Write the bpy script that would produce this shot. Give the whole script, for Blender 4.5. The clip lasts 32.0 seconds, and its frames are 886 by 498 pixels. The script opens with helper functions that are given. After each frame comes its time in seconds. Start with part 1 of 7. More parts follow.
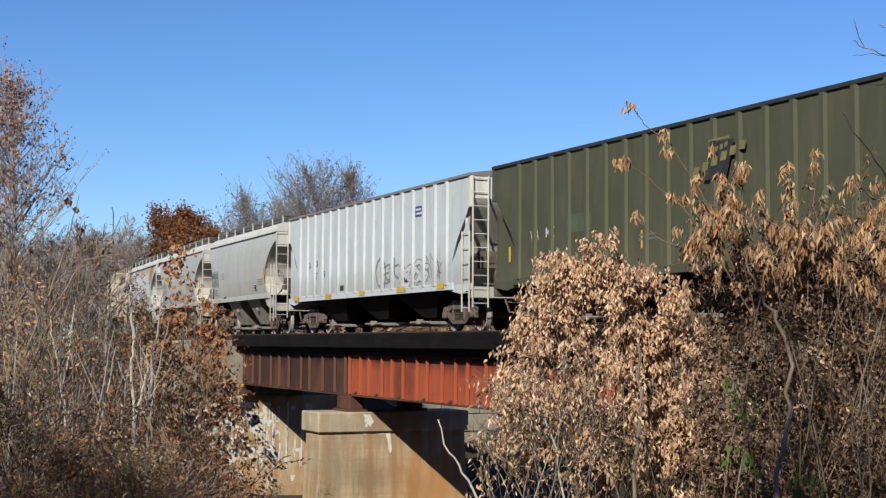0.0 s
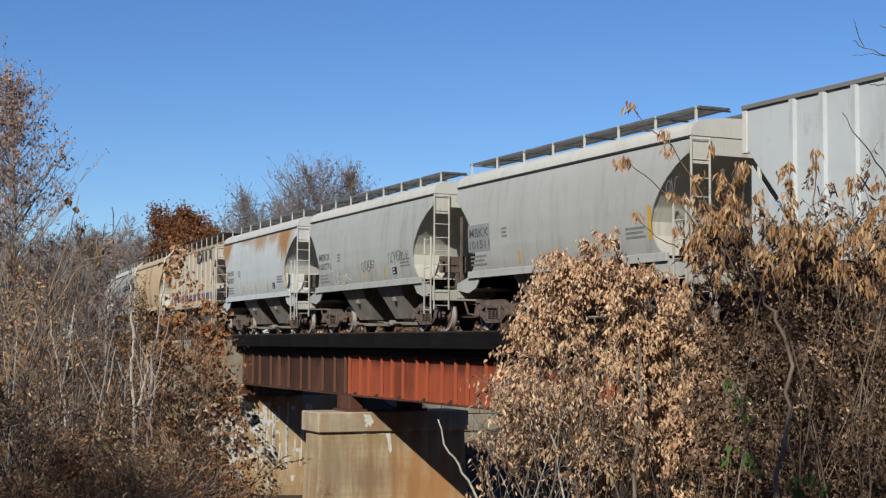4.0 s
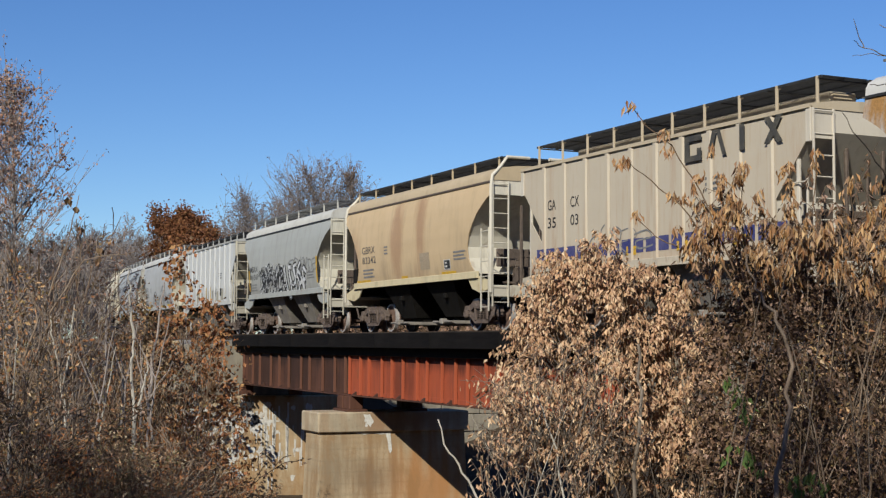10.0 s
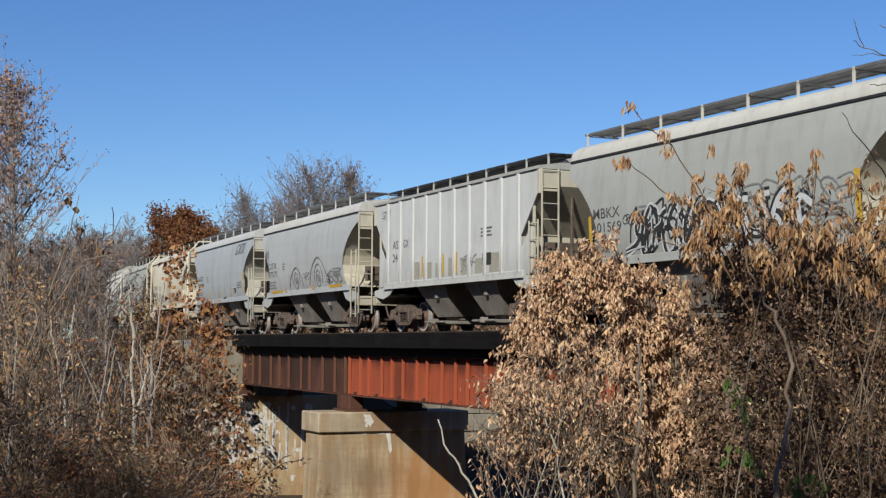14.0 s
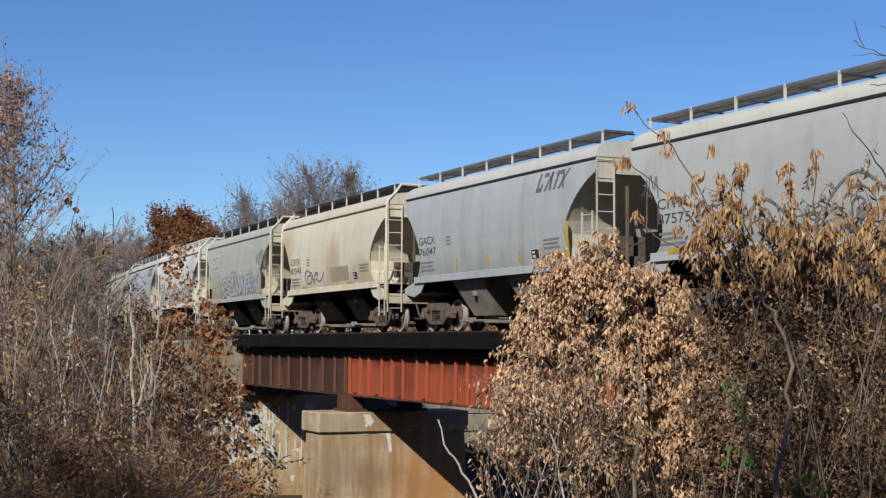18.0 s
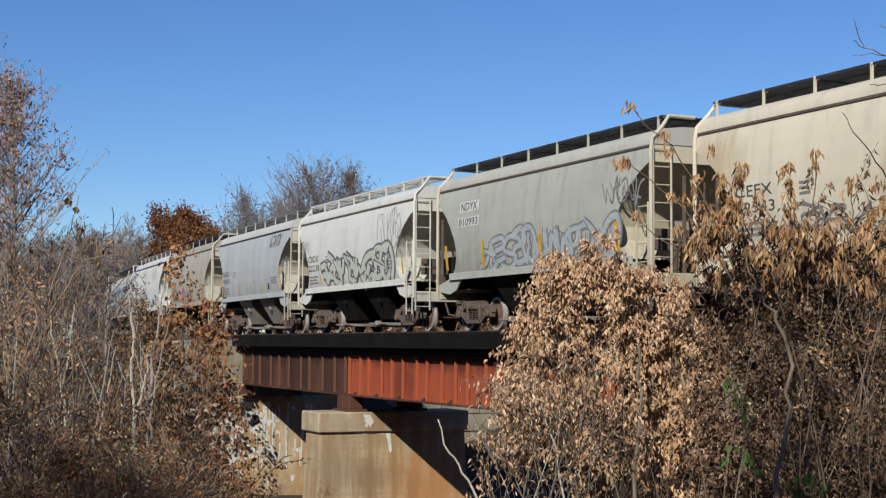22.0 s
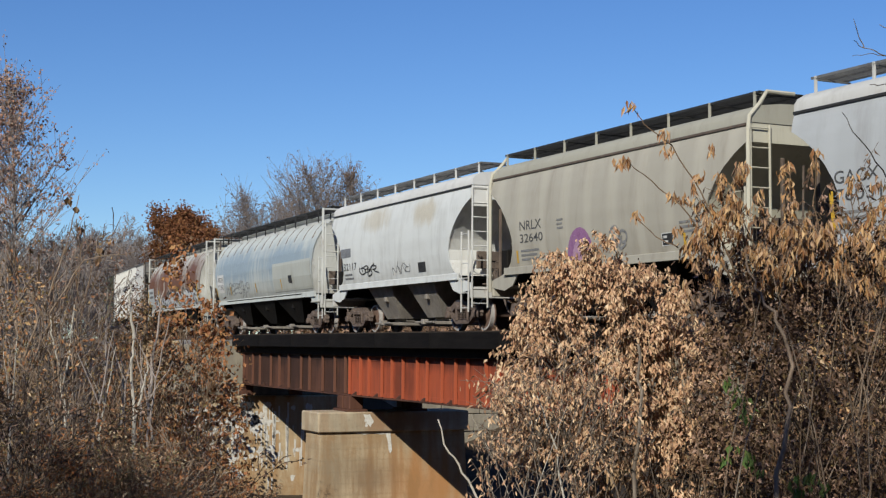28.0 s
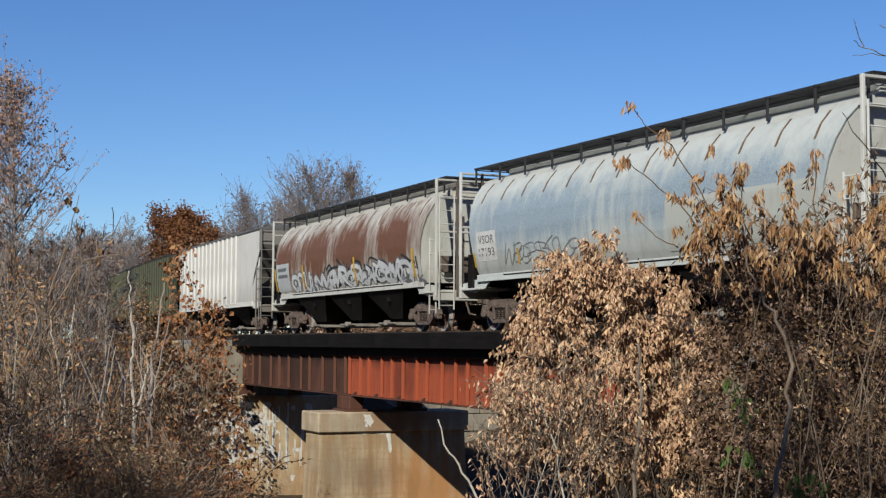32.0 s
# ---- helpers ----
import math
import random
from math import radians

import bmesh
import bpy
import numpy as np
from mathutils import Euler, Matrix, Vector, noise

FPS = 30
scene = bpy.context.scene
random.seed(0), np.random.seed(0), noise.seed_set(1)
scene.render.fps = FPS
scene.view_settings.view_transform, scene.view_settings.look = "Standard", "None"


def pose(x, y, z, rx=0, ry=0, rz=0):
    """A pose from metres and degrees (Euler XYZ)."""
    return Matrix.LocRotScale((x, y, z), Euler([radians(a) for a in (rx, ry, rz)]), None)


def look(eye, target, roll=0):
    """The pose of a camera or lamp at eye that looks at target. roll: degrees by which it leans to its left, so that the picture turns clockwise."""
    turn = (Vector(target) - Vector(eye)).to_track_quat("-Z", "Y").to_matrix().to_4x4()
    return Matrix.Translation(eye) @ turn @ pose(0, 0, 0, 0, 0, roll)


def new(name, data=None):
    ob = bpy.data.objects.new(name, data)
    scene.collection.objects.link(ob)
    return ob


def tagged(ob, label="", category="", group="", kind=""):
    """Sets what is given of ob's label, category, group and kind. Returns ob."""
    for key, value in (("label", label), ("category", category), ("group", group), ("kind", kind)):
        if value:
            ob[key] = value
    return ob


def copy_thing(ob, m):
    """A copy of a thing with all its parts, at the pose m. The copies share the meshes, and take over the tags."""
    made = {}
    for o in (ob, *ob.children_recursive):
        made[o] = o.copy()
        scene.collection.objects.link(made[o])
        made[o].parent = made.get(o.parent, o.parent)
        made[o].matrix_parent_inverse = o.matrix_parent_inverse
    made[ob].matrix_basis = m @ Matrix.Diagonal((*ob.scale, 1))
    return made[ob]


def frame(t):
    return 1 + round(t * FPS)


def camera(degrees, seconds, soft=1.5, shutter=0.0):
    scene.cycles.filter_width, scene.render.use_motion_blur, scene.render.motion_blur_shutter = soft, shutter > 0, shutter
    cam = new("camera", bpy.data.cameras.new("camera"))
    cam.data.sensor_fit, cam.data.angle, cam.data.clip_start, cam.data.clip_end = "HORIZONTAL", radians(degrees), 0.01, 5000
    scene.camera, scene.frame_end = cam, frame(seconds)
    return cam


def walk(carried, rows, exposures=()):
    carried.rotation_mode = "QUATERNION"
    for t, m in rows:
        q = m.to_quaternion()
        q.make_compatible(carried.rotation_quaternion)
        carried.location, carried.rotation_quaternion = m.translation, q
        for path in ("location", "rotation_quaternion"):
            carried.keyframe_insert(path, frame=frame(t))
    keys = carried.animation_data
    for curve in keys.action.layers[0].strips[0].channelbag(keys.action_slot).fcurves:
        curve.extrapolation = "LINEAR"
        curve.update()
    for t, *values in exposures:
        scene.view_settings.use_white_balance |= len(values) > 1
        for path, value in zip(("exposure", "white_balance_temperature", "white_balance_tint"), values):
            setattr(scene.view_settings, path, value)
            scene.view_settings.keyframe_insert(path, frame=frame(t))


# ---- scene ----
cam = camera(34.87, 32.0, soft=1.3)
EYE = (0.0, 0.0, -0.93)
walk(cam, [(0.0, pose(*EYE, 94.536, 0, 0)), (32.0, pose(*EYE, 94.536, 0, 0))],
     exposures=((0.0, 0.39, 6100, 6), (1.0, 0.25, 6100, 6), (2.3, 0.16, 6100, 6), (32.0, 0.16, 6100, 6)))

# ---- light: a clear autumn day, the sun behind the camera on its left ----
SUN_TO = Vector((-0.36, -0.91, 0.6)).normalized()
sun = new("sun", bpy.data.lights.new("sun", "SUN"))
sun.data.energy, sun.data.angle, sun.data.color = 5.0, radians(0.55), (1.0, 0.905, 0.765)
sun.matrix_world = look((0, 0, 60), Vector((0, 0, 60)) - SUN_TO)
world = bpy.data.worlds.new("sky")
scene.world = world
world.use_nodes = True
sky = world.node_tree.nodes.new("ShaderNodeTexSky")
sky.sky_type, sky.sun_disc = "NISHITA", False
sky.sun_elevation = math.asin(SUN_TO.z)
sky.sun_rotation = math.atan2(SUN_TO.x, SUN_TO.y)
sky.air_density, sky.dust_density, sky.ozone_density = 1.0, 0.0, 5.0
world.node_tree.nodes["Background"].inputs["Strength"].default_value = 0.07
tint = world.node_tree.nodes.new("ShaderNodeHueSaturation")
tint.inputs["Hue"].default_value, tint.inputs["Saturation"].default_value, tint.inputs["Value"].default_value = 0.512, 1.14, 1.3
world.node_tree.links.new(sky.outputs[0], tint.inputs["Color"])
world.node_tree.links.new(tint.outputs[0], world.node_tree.nodes["Background"].inputs["Color"])

# ---- the track's line: a long gentle curve on a slight grade ----
PX, PY, PHI, K1, K2, GRADE = -0.714, 45.68, 0.41958, 1.51087e-3, -0.774814e-5, -0.0129387
STEP = 0.5
LINE_S = np.arange(-320, 330, STEP)
_sc = np.clip(LINE_S, -190, 60)
LINE_TH = PHI + K1 * _sc + K2 * _sc ** 2 / 2
_x = np.concatenate([[0], np.cumsum((np.sin(LINE_TH)[1:] + np.sin(LINE_TH)[:-1]) / 2 * STEP)])
_y = np.concatenate([[0], np.cumsum(-(np.cos(LINE_TH)[1:] + np.cos(LINE_TH)[:-1]) / 2 * STEP)])
_i = int(np.argmin(abs(LINE_S)))
LINE_X, LINE_Y = _x - _x[_i] + PX, _y - _y[_i] + PY
LINE_Z = GRADE * np.clip(LINE_S, -190, 70)


def on_line(s, o=0.0, z=0.0):
    """The place at s metres along the track, o metres to its near side, z above the rail's top."""
    th = np.interp(s, LINE_S, LINE_TH)
    return Vector((np.interp(s, LINE_S, LINE_X) - math.cos(th) * o,
                   np.interp(s, LINE_S, LINE_Y) - math.sin(th) * o,
                   np.interp(s, LINE_S, LINE_Z) + z))


def line_pose(s, o=0.0, z=0.0, half=0.0):
    """A pose on the track: x along the travel, y to the far side; half: half the span between two supports."""
    h = half if half else 0.3
    a, b = on_line(s - h), on_line(s + h)
    d = (b - a).normalized()
    left = Vector((0, 0, 1)).cross(d).normalized()
    up = d.cross(left)
    m = Matrix((d, left, up)).transposed().to_4x4()
    p = (a + b) / 2 if half else on_line(s)
    return Matrix.Translation(p + m.to_3x3() @ Vector((0, -o, z))) @ m


def run(t):
    """How far the train has gone at t seconds, from its place at 16 s."""
    u = (t - 16) / 16
    return 16 * 7.04132796 * u - 1.87586626 * u ** 2 - 2.82127486 * u ** 3 + 0.7953656 * u ** 4 + 2.25764477 * u ** 5


# ---- mesh building ----
class Geo:
    """Gathers vertices and faces for one mesh."""

    def __init__(self):
        self.v, self.f = [], []

    def add(self, verts, faces):
        n = len(self.v)
        self.v += [tuple(p) for p in verts]
        self.f += [tuple(i + n for i in f) for f in faces]
        return self

    def box(self, x0, x1, y0, y1, z0, z1, b=0.0):
        if b <= 0:
            return self.add([(x, y, z) for x in (x0, x1) for y in (y0, y1) for z in (z0, z1)],
                            [(0, 1, 3, 2), (4, 6, 7, 5), (0, 4, 5, 1), (2, 3, 7, 6), (0, 2, 6, 4), (1, 5, 7, 3)])
        c, h = ((x0 + x1) / 2, (y0 + y1) / 2, (z0 + z1) / 2), ((x1 - x0) / 2, (y1 - y0) / 2, (z1 - z0) / 2)
        verts, idx = [], {}
        for sx in (-1, 1):
            for sy in (-1, 1):
                for sz in (-1, 1):
                    sg = (sx, sy, sz)
                    for ax in range(3):
                        idx[sg, ax] = len(verts)
                        verts.append([c[k] + sg[k] * (h[k] if k == ax else h[k] - b) for k in range(3)])
        faces = []
        for ax in range(3):
            u, w = (ax + 1) % 3, (ax + 2) % 3
            for sg in (-1, 1):
                q = []
                for a, bb in ((-1, -1), (1, -1), (1, 1), (-1, 1)):
                    k = [0, 0, 0]
                    k[ax], k[u], k[w] = sg, a, bb
                    q.append(idx[tuple(k), ax])
                faces.append(tuple(q if sg > 0 else q[::-1]))
            for a in (-1, 1):
                for bb in (-1, 1):
                    k0, k1 = [0, 0, 0], [0, 0, 0]
                    k0[ax], k1[ax] = -1, 1
                    k0[u] = k1[u] = a
                    k0[w] = k1[w] = bb
                    q = (idx[tuple(k0), u], idx[tuple(k1), u], idx[tuple(k1), w], idx[tuple(k0), w])
                    faces.append(q if a * bb < 0 else q[::-1])
        for sx in (-1, 1):
            for sy in (-1, 1):
                for sz in (-1, 1):
                    q = tuple(idx[(sx, sy, sz), k] for k in range(3))
                    faces.append(q if sx * sy * sz > 0 else q[::-1])
        return self.add(verts, faces)

    def tube(self, points, r, n=6, r1=None):
        """A round bar along the points, with closed ends."""
        pts = [Vector(p) for p in points]
        ref = None
        rings = []
        for i, p in enumerate(pts):
            d = (pts[min(i + 1, len(pts) - 1)] - pts[max(i - 1, 0)]).normalized()
            if ref is None:
                ref = Vector((0, 0, 1)) if abs(d.z) < 0.9 else Vector((1, 0, 0))
            u = d.cross(ref).normalized()
            w = u.cross(d)
            ref = w
            rr = r if r1 is None else r + (r1 - r) * i / (len(pts) - 1)
            rings.append([p + rr * (math.cos(a) * u + math.sin(a) * w)
                          for a in (2 * math.pi * k / n for k in range(n))])
        verts = [p for ring in rings for p in ring]
        faces = []
        for i in range(len(pts) - 1):
            for k in range(n):
                a, b = i * n + k, i * n + (k + 1) % n
                faces.append((a, a + n, b + n, b))
        faces.append(tuple(range(n)))
        faces.append(tuple(range((len(pts) - 1) * n, len(pts) * n))[::-1])
        return self.add(verts, faces)

    def lathe(self, profile, n=24, centre=(0, 0, 0)):
        """Turns (radius, y) pairs about the y axis."""
        cx, cy, cz = centre
        verts = [(cx + r * math.cos(2 * math.pi * k / n), cy + y, cz + r * math.sin(2 * math.pi * k / n))
                 for r, y in profile for k in range(n)]
        faces = [(i * n + k, i * n + (k + 1) % n, (i + 1) * n + (k + 1) % n, (i + 1) * n + k)
                 for i in range(len(profile) - 1) for k in range(n)]
        return self.add(verts, faces)

    def prism(self, outline, y0, y1):
        """An outline in x and z, drawn out from y0 to y1."""
        n = len(outline)
        verts = [(x, y0, z) for x, z in outline] + [(x, y1, z) for x, z in outline]
        faces = [tuple(range(n)), tuple(range(n, 2 * n))[::-1]]
        faces += [(k, k + n, (k + 1) % n + n, (k + 1) % n) for k in range(n)]
        return self.add(verts, faces)

    def hull(self, top, bottom):
        """Joins two rings of the same number of corners, with caps."""
        n = len(top)
        faces = [(k, (k + 1) % n, (k + 1) % n + n, k + n) for k in range(n)]
        faces += [tuple(range(n))[::-1], tuple(range(n, 2 * n))]
        return self.add(list(top) + list(bottom), faces)

    def mesh(self, name, smooth=None):
        me = bpy.data.meshes.new(name)
        me.from_pydata(self.v, [], self.f)
        bm = bmesh.new()
        bm.from_mesh(me)
        bmesh.ops.recalc_face_normals(bm, faces=bm.faces)
        bm.to_mesh(me)
        bm.free()
        if smooth is not None:
            me.polygons.foreach_set("use_smooth", [True] * len(me.polygons))
            me.set_sharp_from_angle(angle=radians(smooth))
        return me


def part(name, geo, material, parent=None, label="", smooth=None, m=None):
    """Links geo (a Geo, or a mesh shared by alike pieces) as one mesh object under parent."""
    me = geo.mesh(name, smooth) if isinstance(geo, Geo) else geo
    if not me.materials:
        me.materials.append(material)
    ob = new(name, me)
    if me.materials[0] != material:
        ob.material_slots[0].link = "OBJECT"
        ob.material_slots[0].material = material
    if parent is not None:
        ob.parent = parent
    if m is not None:
        ob.matrix_basis = m
    if label:
        ob["label"] = label
    return ob


# ---- materials ----
ALBEDO_SCALE = 0.78  # scales every colour below down evenly, so that shade renders deeper


def nodes_of(name, gloss=0.22):
    """A new material; weathered, dusty surfaces have little gloss."""
    mat = bpy.data.materials.new(name)
    mat.use_nodes = True
    nt = mat.node_tree
    nt.nodes["Principled BSDF"].inputs["Specular IOR Level"].default_value = gloss
    return mat, nt, nt.nodes["Principled BSDF"]


def node(nt, kind, ins=(), **props):
    nd = nt.nodes.new("ShaderNode" + kind)
    for k, v in props.items():
        setattr(nd, k, v)
    for k, v in dict(ins).items():
        if isinstance(v, bpy.types.NodeSocket):
            nt.links.new(v, nd.inputs[k])
        else:
            nd.inputs[k].default_value = v
    return nd


def maths(nt, op, a, b=0.0, c=None, clamp=False):
    ins = {0: a, 1: b}
    if c is not None:
        ins[2] = c
    return node(nt, "Math", ins, operation=op, use_clamp=clamp).outputs[0]


def coords(nt, scale=(1, 1, 1), move=(0, 0, 0), kind="Object"):
    tc = node(nt, "TexCoord")
    return node(nt, "Mapping", {"Vector": tc.outputs[kind], "Scale": scale, "Location": move}).outputs[0]


def noise_of(nt, vec, scale, detail=4.0, rough=0.55, warp=0.0):
    return node(nt, "TexNoise", {"Vector": vec, "Scale": scale, "Detail": detail, "Roughness": rough,
                                 "Distortion": warp}).outputs["Fac"]


def ramp(nt, fac, a, b):
    """0 below a, 1 above b."""
    return node(nt, "MapRange", {"Value": fac, "From Min": a, "From Max": b}, clamp=True).outputs[0]


def mix(nt, fac, a, b):
    nd = nt.nodes.new("ShaderNodeMix")
    nd.data_type = "RGBA"
    for sock, v in ((nd.inputs[0], fac), (nd.inputs[6], a), (nd.inputs[7], b)):
        if isinstance(v, bpy.types.NodeSocket):
            nt.links.new(v, sock)
        else:
            sock.default_value = (*(c * ALBEDO_SCALE for c in v), 1) if isinstance(v, tuple) else v
    return nd.outputs[2]


def bump(nt, bsdf, height, dist=0.01, strength=0.5):
    b = node(nt, "Bump", {"Height": height, "Distance": dist, "Strength": strength})
    nt.links.new(b.outputs[0], bsdf.inputs["Normal"])


def paint(name, base, dirt=(0.16, 0.13, 0.1), streak=0.35, fade=0.25, rust=0.0, seed=0.0, spots=(), spot_colour=(0.33, 0.15, 0.05),
          low=0.3, rough=0.55, bands=0.0, comb=2.6):
    """Weathered car paint. spots: (x, z, reach along, reach up, strength) of stained areas."""
    mat, nt, bs = nodes_of(name)
    v = coords(nt, move=(seed * 7.3, seed * 3.1, 0))
    fine = noise_of(nt, coords(nt, (comb, comb, 0.42), (seed * 5, 0, seed)), 1.0, 8, 0.68, 0.25)
    broad = noise_of(nt, coords(nt, (0.8, 0.8, 0.5), (seed * 9, 0, seed * 2)), 1.0, 4)
    grain = noise_of(nt, v, 28.0, 3)
    col = mix(nt, maths(nt, "MULTIPLY", ramp(nt, broad, 0.35, 0.7), fade), base, tuple(c * 0.72 for c in base))
    col = mix(nt, maths(nt, "MULTIPLY", ramp(nt, fine, 0.5, 0.82), streak), col, dirt)
    blot = noise_of(nt, coords(nt, (0.45, 0.45, 0.9), (seed * 2.7, 0, seed * 1.3)), 1.0, 7, 0.7, 0.5)
    col = mix(nt, maths(nt, "MULTIPLY", ramp(nt, blot, 0.48, 0.7), 0.22), col, tuple(0.5 * c + 0.5 * d for c, d in zip(base, dirt)))
    sep = node(nt, "SeparateXYZ", {0: coords(nt)})
    if low > 0:
        near_sill = ramp(nt, maths(nt, "ADD", sep.outputs["Z"], maths(nt, "MULTIPLY", fine, -1.6)), 1.4, 0.6)
        col = mix(nt, maths(nt, "MULTIPLY", near_sill, low), col, dirt)
    if bands > 0:
        wave = node(nt, "TexWave", {"Vector": coords(nt, (1, 0, 0), (seed, 0, 0)), "Scale": 0.28, "Distortion": 3.0, "Detail": 3.0, "Detail Scale": 0.6}, wave_type="BANDS", bands_direction="X")
        col = mix(nt, maths(nt, "MULTIPLY", ramp(nt, wave.outputs["Fac"], 0.5, 0.95), bands), col, tuple(min(1, c * 1.35) for c in base))
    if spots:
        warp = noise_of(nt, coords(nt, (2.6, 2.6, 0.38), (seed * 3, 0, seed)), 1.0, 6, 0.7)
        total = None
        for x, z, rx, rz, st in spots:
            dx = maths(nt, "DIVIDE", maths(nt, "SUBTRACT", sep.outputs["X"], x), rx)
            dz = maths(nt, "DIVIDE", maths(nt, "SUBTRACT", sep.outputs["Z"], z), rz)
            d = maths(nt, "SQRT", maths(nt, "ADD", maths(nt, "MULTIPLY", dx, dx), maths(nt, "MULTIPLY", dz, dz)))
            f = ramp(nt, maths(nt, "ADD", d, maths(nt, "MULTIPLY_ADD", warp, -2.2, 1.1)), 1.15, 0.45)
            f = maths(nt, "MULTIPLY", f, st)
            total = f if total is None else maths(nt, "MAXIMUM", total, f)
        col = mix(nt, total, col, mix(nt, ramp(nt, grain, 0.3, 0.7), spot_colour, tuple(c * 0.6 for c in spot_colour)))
    if rust > 0:
        specks = noise_of(nt, coords(nt, (3, 3, 1.2), (seed, seed, 0)), 1.0, 8, 0.7)
        col = mix(nt, maths(nt, "MULTIPLY", ramp(nt, specks, 0.60, 0.66), rust), col, (0.2, 0.085, 0.035))
    nt.links.new(col, bs.inputs["Base Color"])
    nt.links.new(maths(nt, "MULTIPLY_ADD", broad, 0.25, rough - 0.1), bs.inputs["Roughness"])
    bump(nt, bs, maths(nt, "ADD", grain, maths(nt, "MULTIPLY", broad, 2.0)), 0.004, 0.4)
    return mat


def rough_surface(name, a, b, scale=3.0, scale2=25.0, rough=0.8, metal=0.0, relief=0.02, kind="Object", c=None, stretch=(1, 1, 1)):
    """Two tones in broad and fine variation, with relief."""
    mat, nt, bs = nodes_of(name)
    v = coords(nt, stretch, kind=kind)
    n1, n2 = noise_of(nt, v, scale, 5, 0.6), noise_of(nt, v, scale2, 5, 0.65)
    col = mix(nt, ramp(nt, n1, 0.35, 0.65), a, b)
    col = mix(nt, maths(nt, "MULTIPLY", ramp(nt, n2, 0.45, 0.7), 0.5), col, c or tuple(x * 0.5 for x in a))
    nt.links.new(col, bs.inputs["Base Color"])
    bs.inputs["Roughness"].default_value, bs.inputs["Metallic"].default_value = rough, metal
    bump(nt, bs, maths(nt, "ADD", n2, n1), relief, 0.6)
    return mat


def leaf_mat(name, tones, trans=0.08, rough=0.6):
    """Leaves that differ one from the other."""
    mat, nt, bs = nodes_of(name)
    geo = node(nt, "NewGeometry")
    cr = node(nt, "ValToRGB", {"Fac": geo.outputs["Random Per Island"]})
    cr.color_ramp.interpolation = "LINEAR"
    el = cr.color_ramp.elements
    while len(el) < len(tones):
        el.new(0.5)
    for k, t in enumerate(tones):
        el[k].position, el[k].color = k / (len(tones) - 1), (*(c * ALBEDO_SCALE for c in t), 1)
    vein = noise_of(nt, coords(nt), 60.0, 3)
    col = mix(nt, maths(nt, "MULTIPLY", ramp(nt, vein, 0.5, 0.75), 0.35), cr.outputs[0], (0.07, 0.04, 0.02))
    nt.links.new(col, bs.inputs["Base Color"])
    bs.inputs["Roughness"].default_value = rough
    tr = node(nt, "BsdfTranslucent", {"Color": col})
    mx = node(nt, "MixShader", {0: trans, 1: bs.outputs[0], 2: tr.outputs[0]})
    nt.links.new(mx.outputs[0], nt.nodes["Material Output"].inputs["Surface"])
    return mat


def concrete(name, base, stain, scale=0.5, drip=0.5, lifts=0.0, patches=()):
    """Old concrete; lifts: strength of the lines left by the form boards; patches: (y, z, reach, reach up, strength, colour) of large stains."""
    mat, nt, bs = nodes_of(name)
    v = coords(nt)
    big, fine = noise_of(nt, v, scale, 5, 0.6), noise_of(nt, v, 9.0, 6, 0.65)
    run_ = noise_of(nt, coords(nt, (2.5, 2.5, 0.25)), 1.0, 6, 0.6)
    col = mix(nt, ramp(nt, big, 0.38, 0.62), base, tuple(c * 0.74 for c in base))
    col = mix(nt, maths(nt, "MULTIPLY", ramp(nt, run_, 0.42, 0.6), drip), col, stain)
    col = mix(nt, maths(nt, "MULTIPLY", ramp(nt, fine, 0.55, 0.75), 0.35), col, (0.12, 0.1, 0.08))
    sep = node(nt, "SeparateXYZ", {0: coords(nt)})
    if lifts > 0:
        level = maths(nt, "ADD", sep.outputs["Z"], maths(nt, "MULTIPLY", big, 0.12))
        line = ramp(nt, maths(nt, "ABSOLUTE", maths(nt, "SUBTRACT", maths(nt, "FRACT", maths(nt, "MULTIPLY", level, 2.6)), 0.5)), 0.38, 0.5)
        col = mix(nt, maths(nt, "MULTIPLY", maths(nt, "MULTIPLY", line, ramp(nt, fine, 0.35, 0.6)), lifts), col, tuple(0.45 * c for c in base))
        course = noise_of(nt, coords(nt, (0.5, 0.5, 3.0), (2, 5, 3)), 1.0, 5, 0.6)
        col = mix(nt, maths(nt, "MULTIPLY", ramp(nt, course, 0.45, 0.65), lifts), col, tuple(0.62 * c for c in base))
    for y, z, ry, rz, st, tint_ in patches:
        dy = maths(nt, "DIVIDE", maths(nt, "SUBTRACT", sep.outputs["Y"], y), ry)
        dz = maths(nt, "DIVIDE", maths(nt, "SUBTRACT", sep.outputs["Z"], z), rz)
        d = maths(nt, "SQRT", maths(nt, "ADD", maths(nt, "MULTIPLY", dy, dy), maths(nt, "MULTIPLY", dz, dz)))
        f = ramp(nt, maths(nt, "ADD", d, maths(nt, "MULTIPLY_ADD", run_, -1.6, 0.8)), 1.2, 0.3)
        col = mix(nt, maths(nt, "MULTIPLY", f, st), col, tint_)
    blotch = noise_of(nt, coords(nt, (1, 1, 0.6), (4, 2, 1)), 0.9, 7, 0.7, 0.6)
    col = mix(nt, maths(nt, "MULTIPLY", ramp(nt, blotch, 0.5, 0.62), drip * 0.7), col, tuple(c * 0.8 for c in stain))
    nt.links.new(col, bs.inputs["Base Color"])
    bs.inputs["Roughness"].default_value = 0.85
    bump(nt, bs, fine, 0.015, 0.5)
    return mat


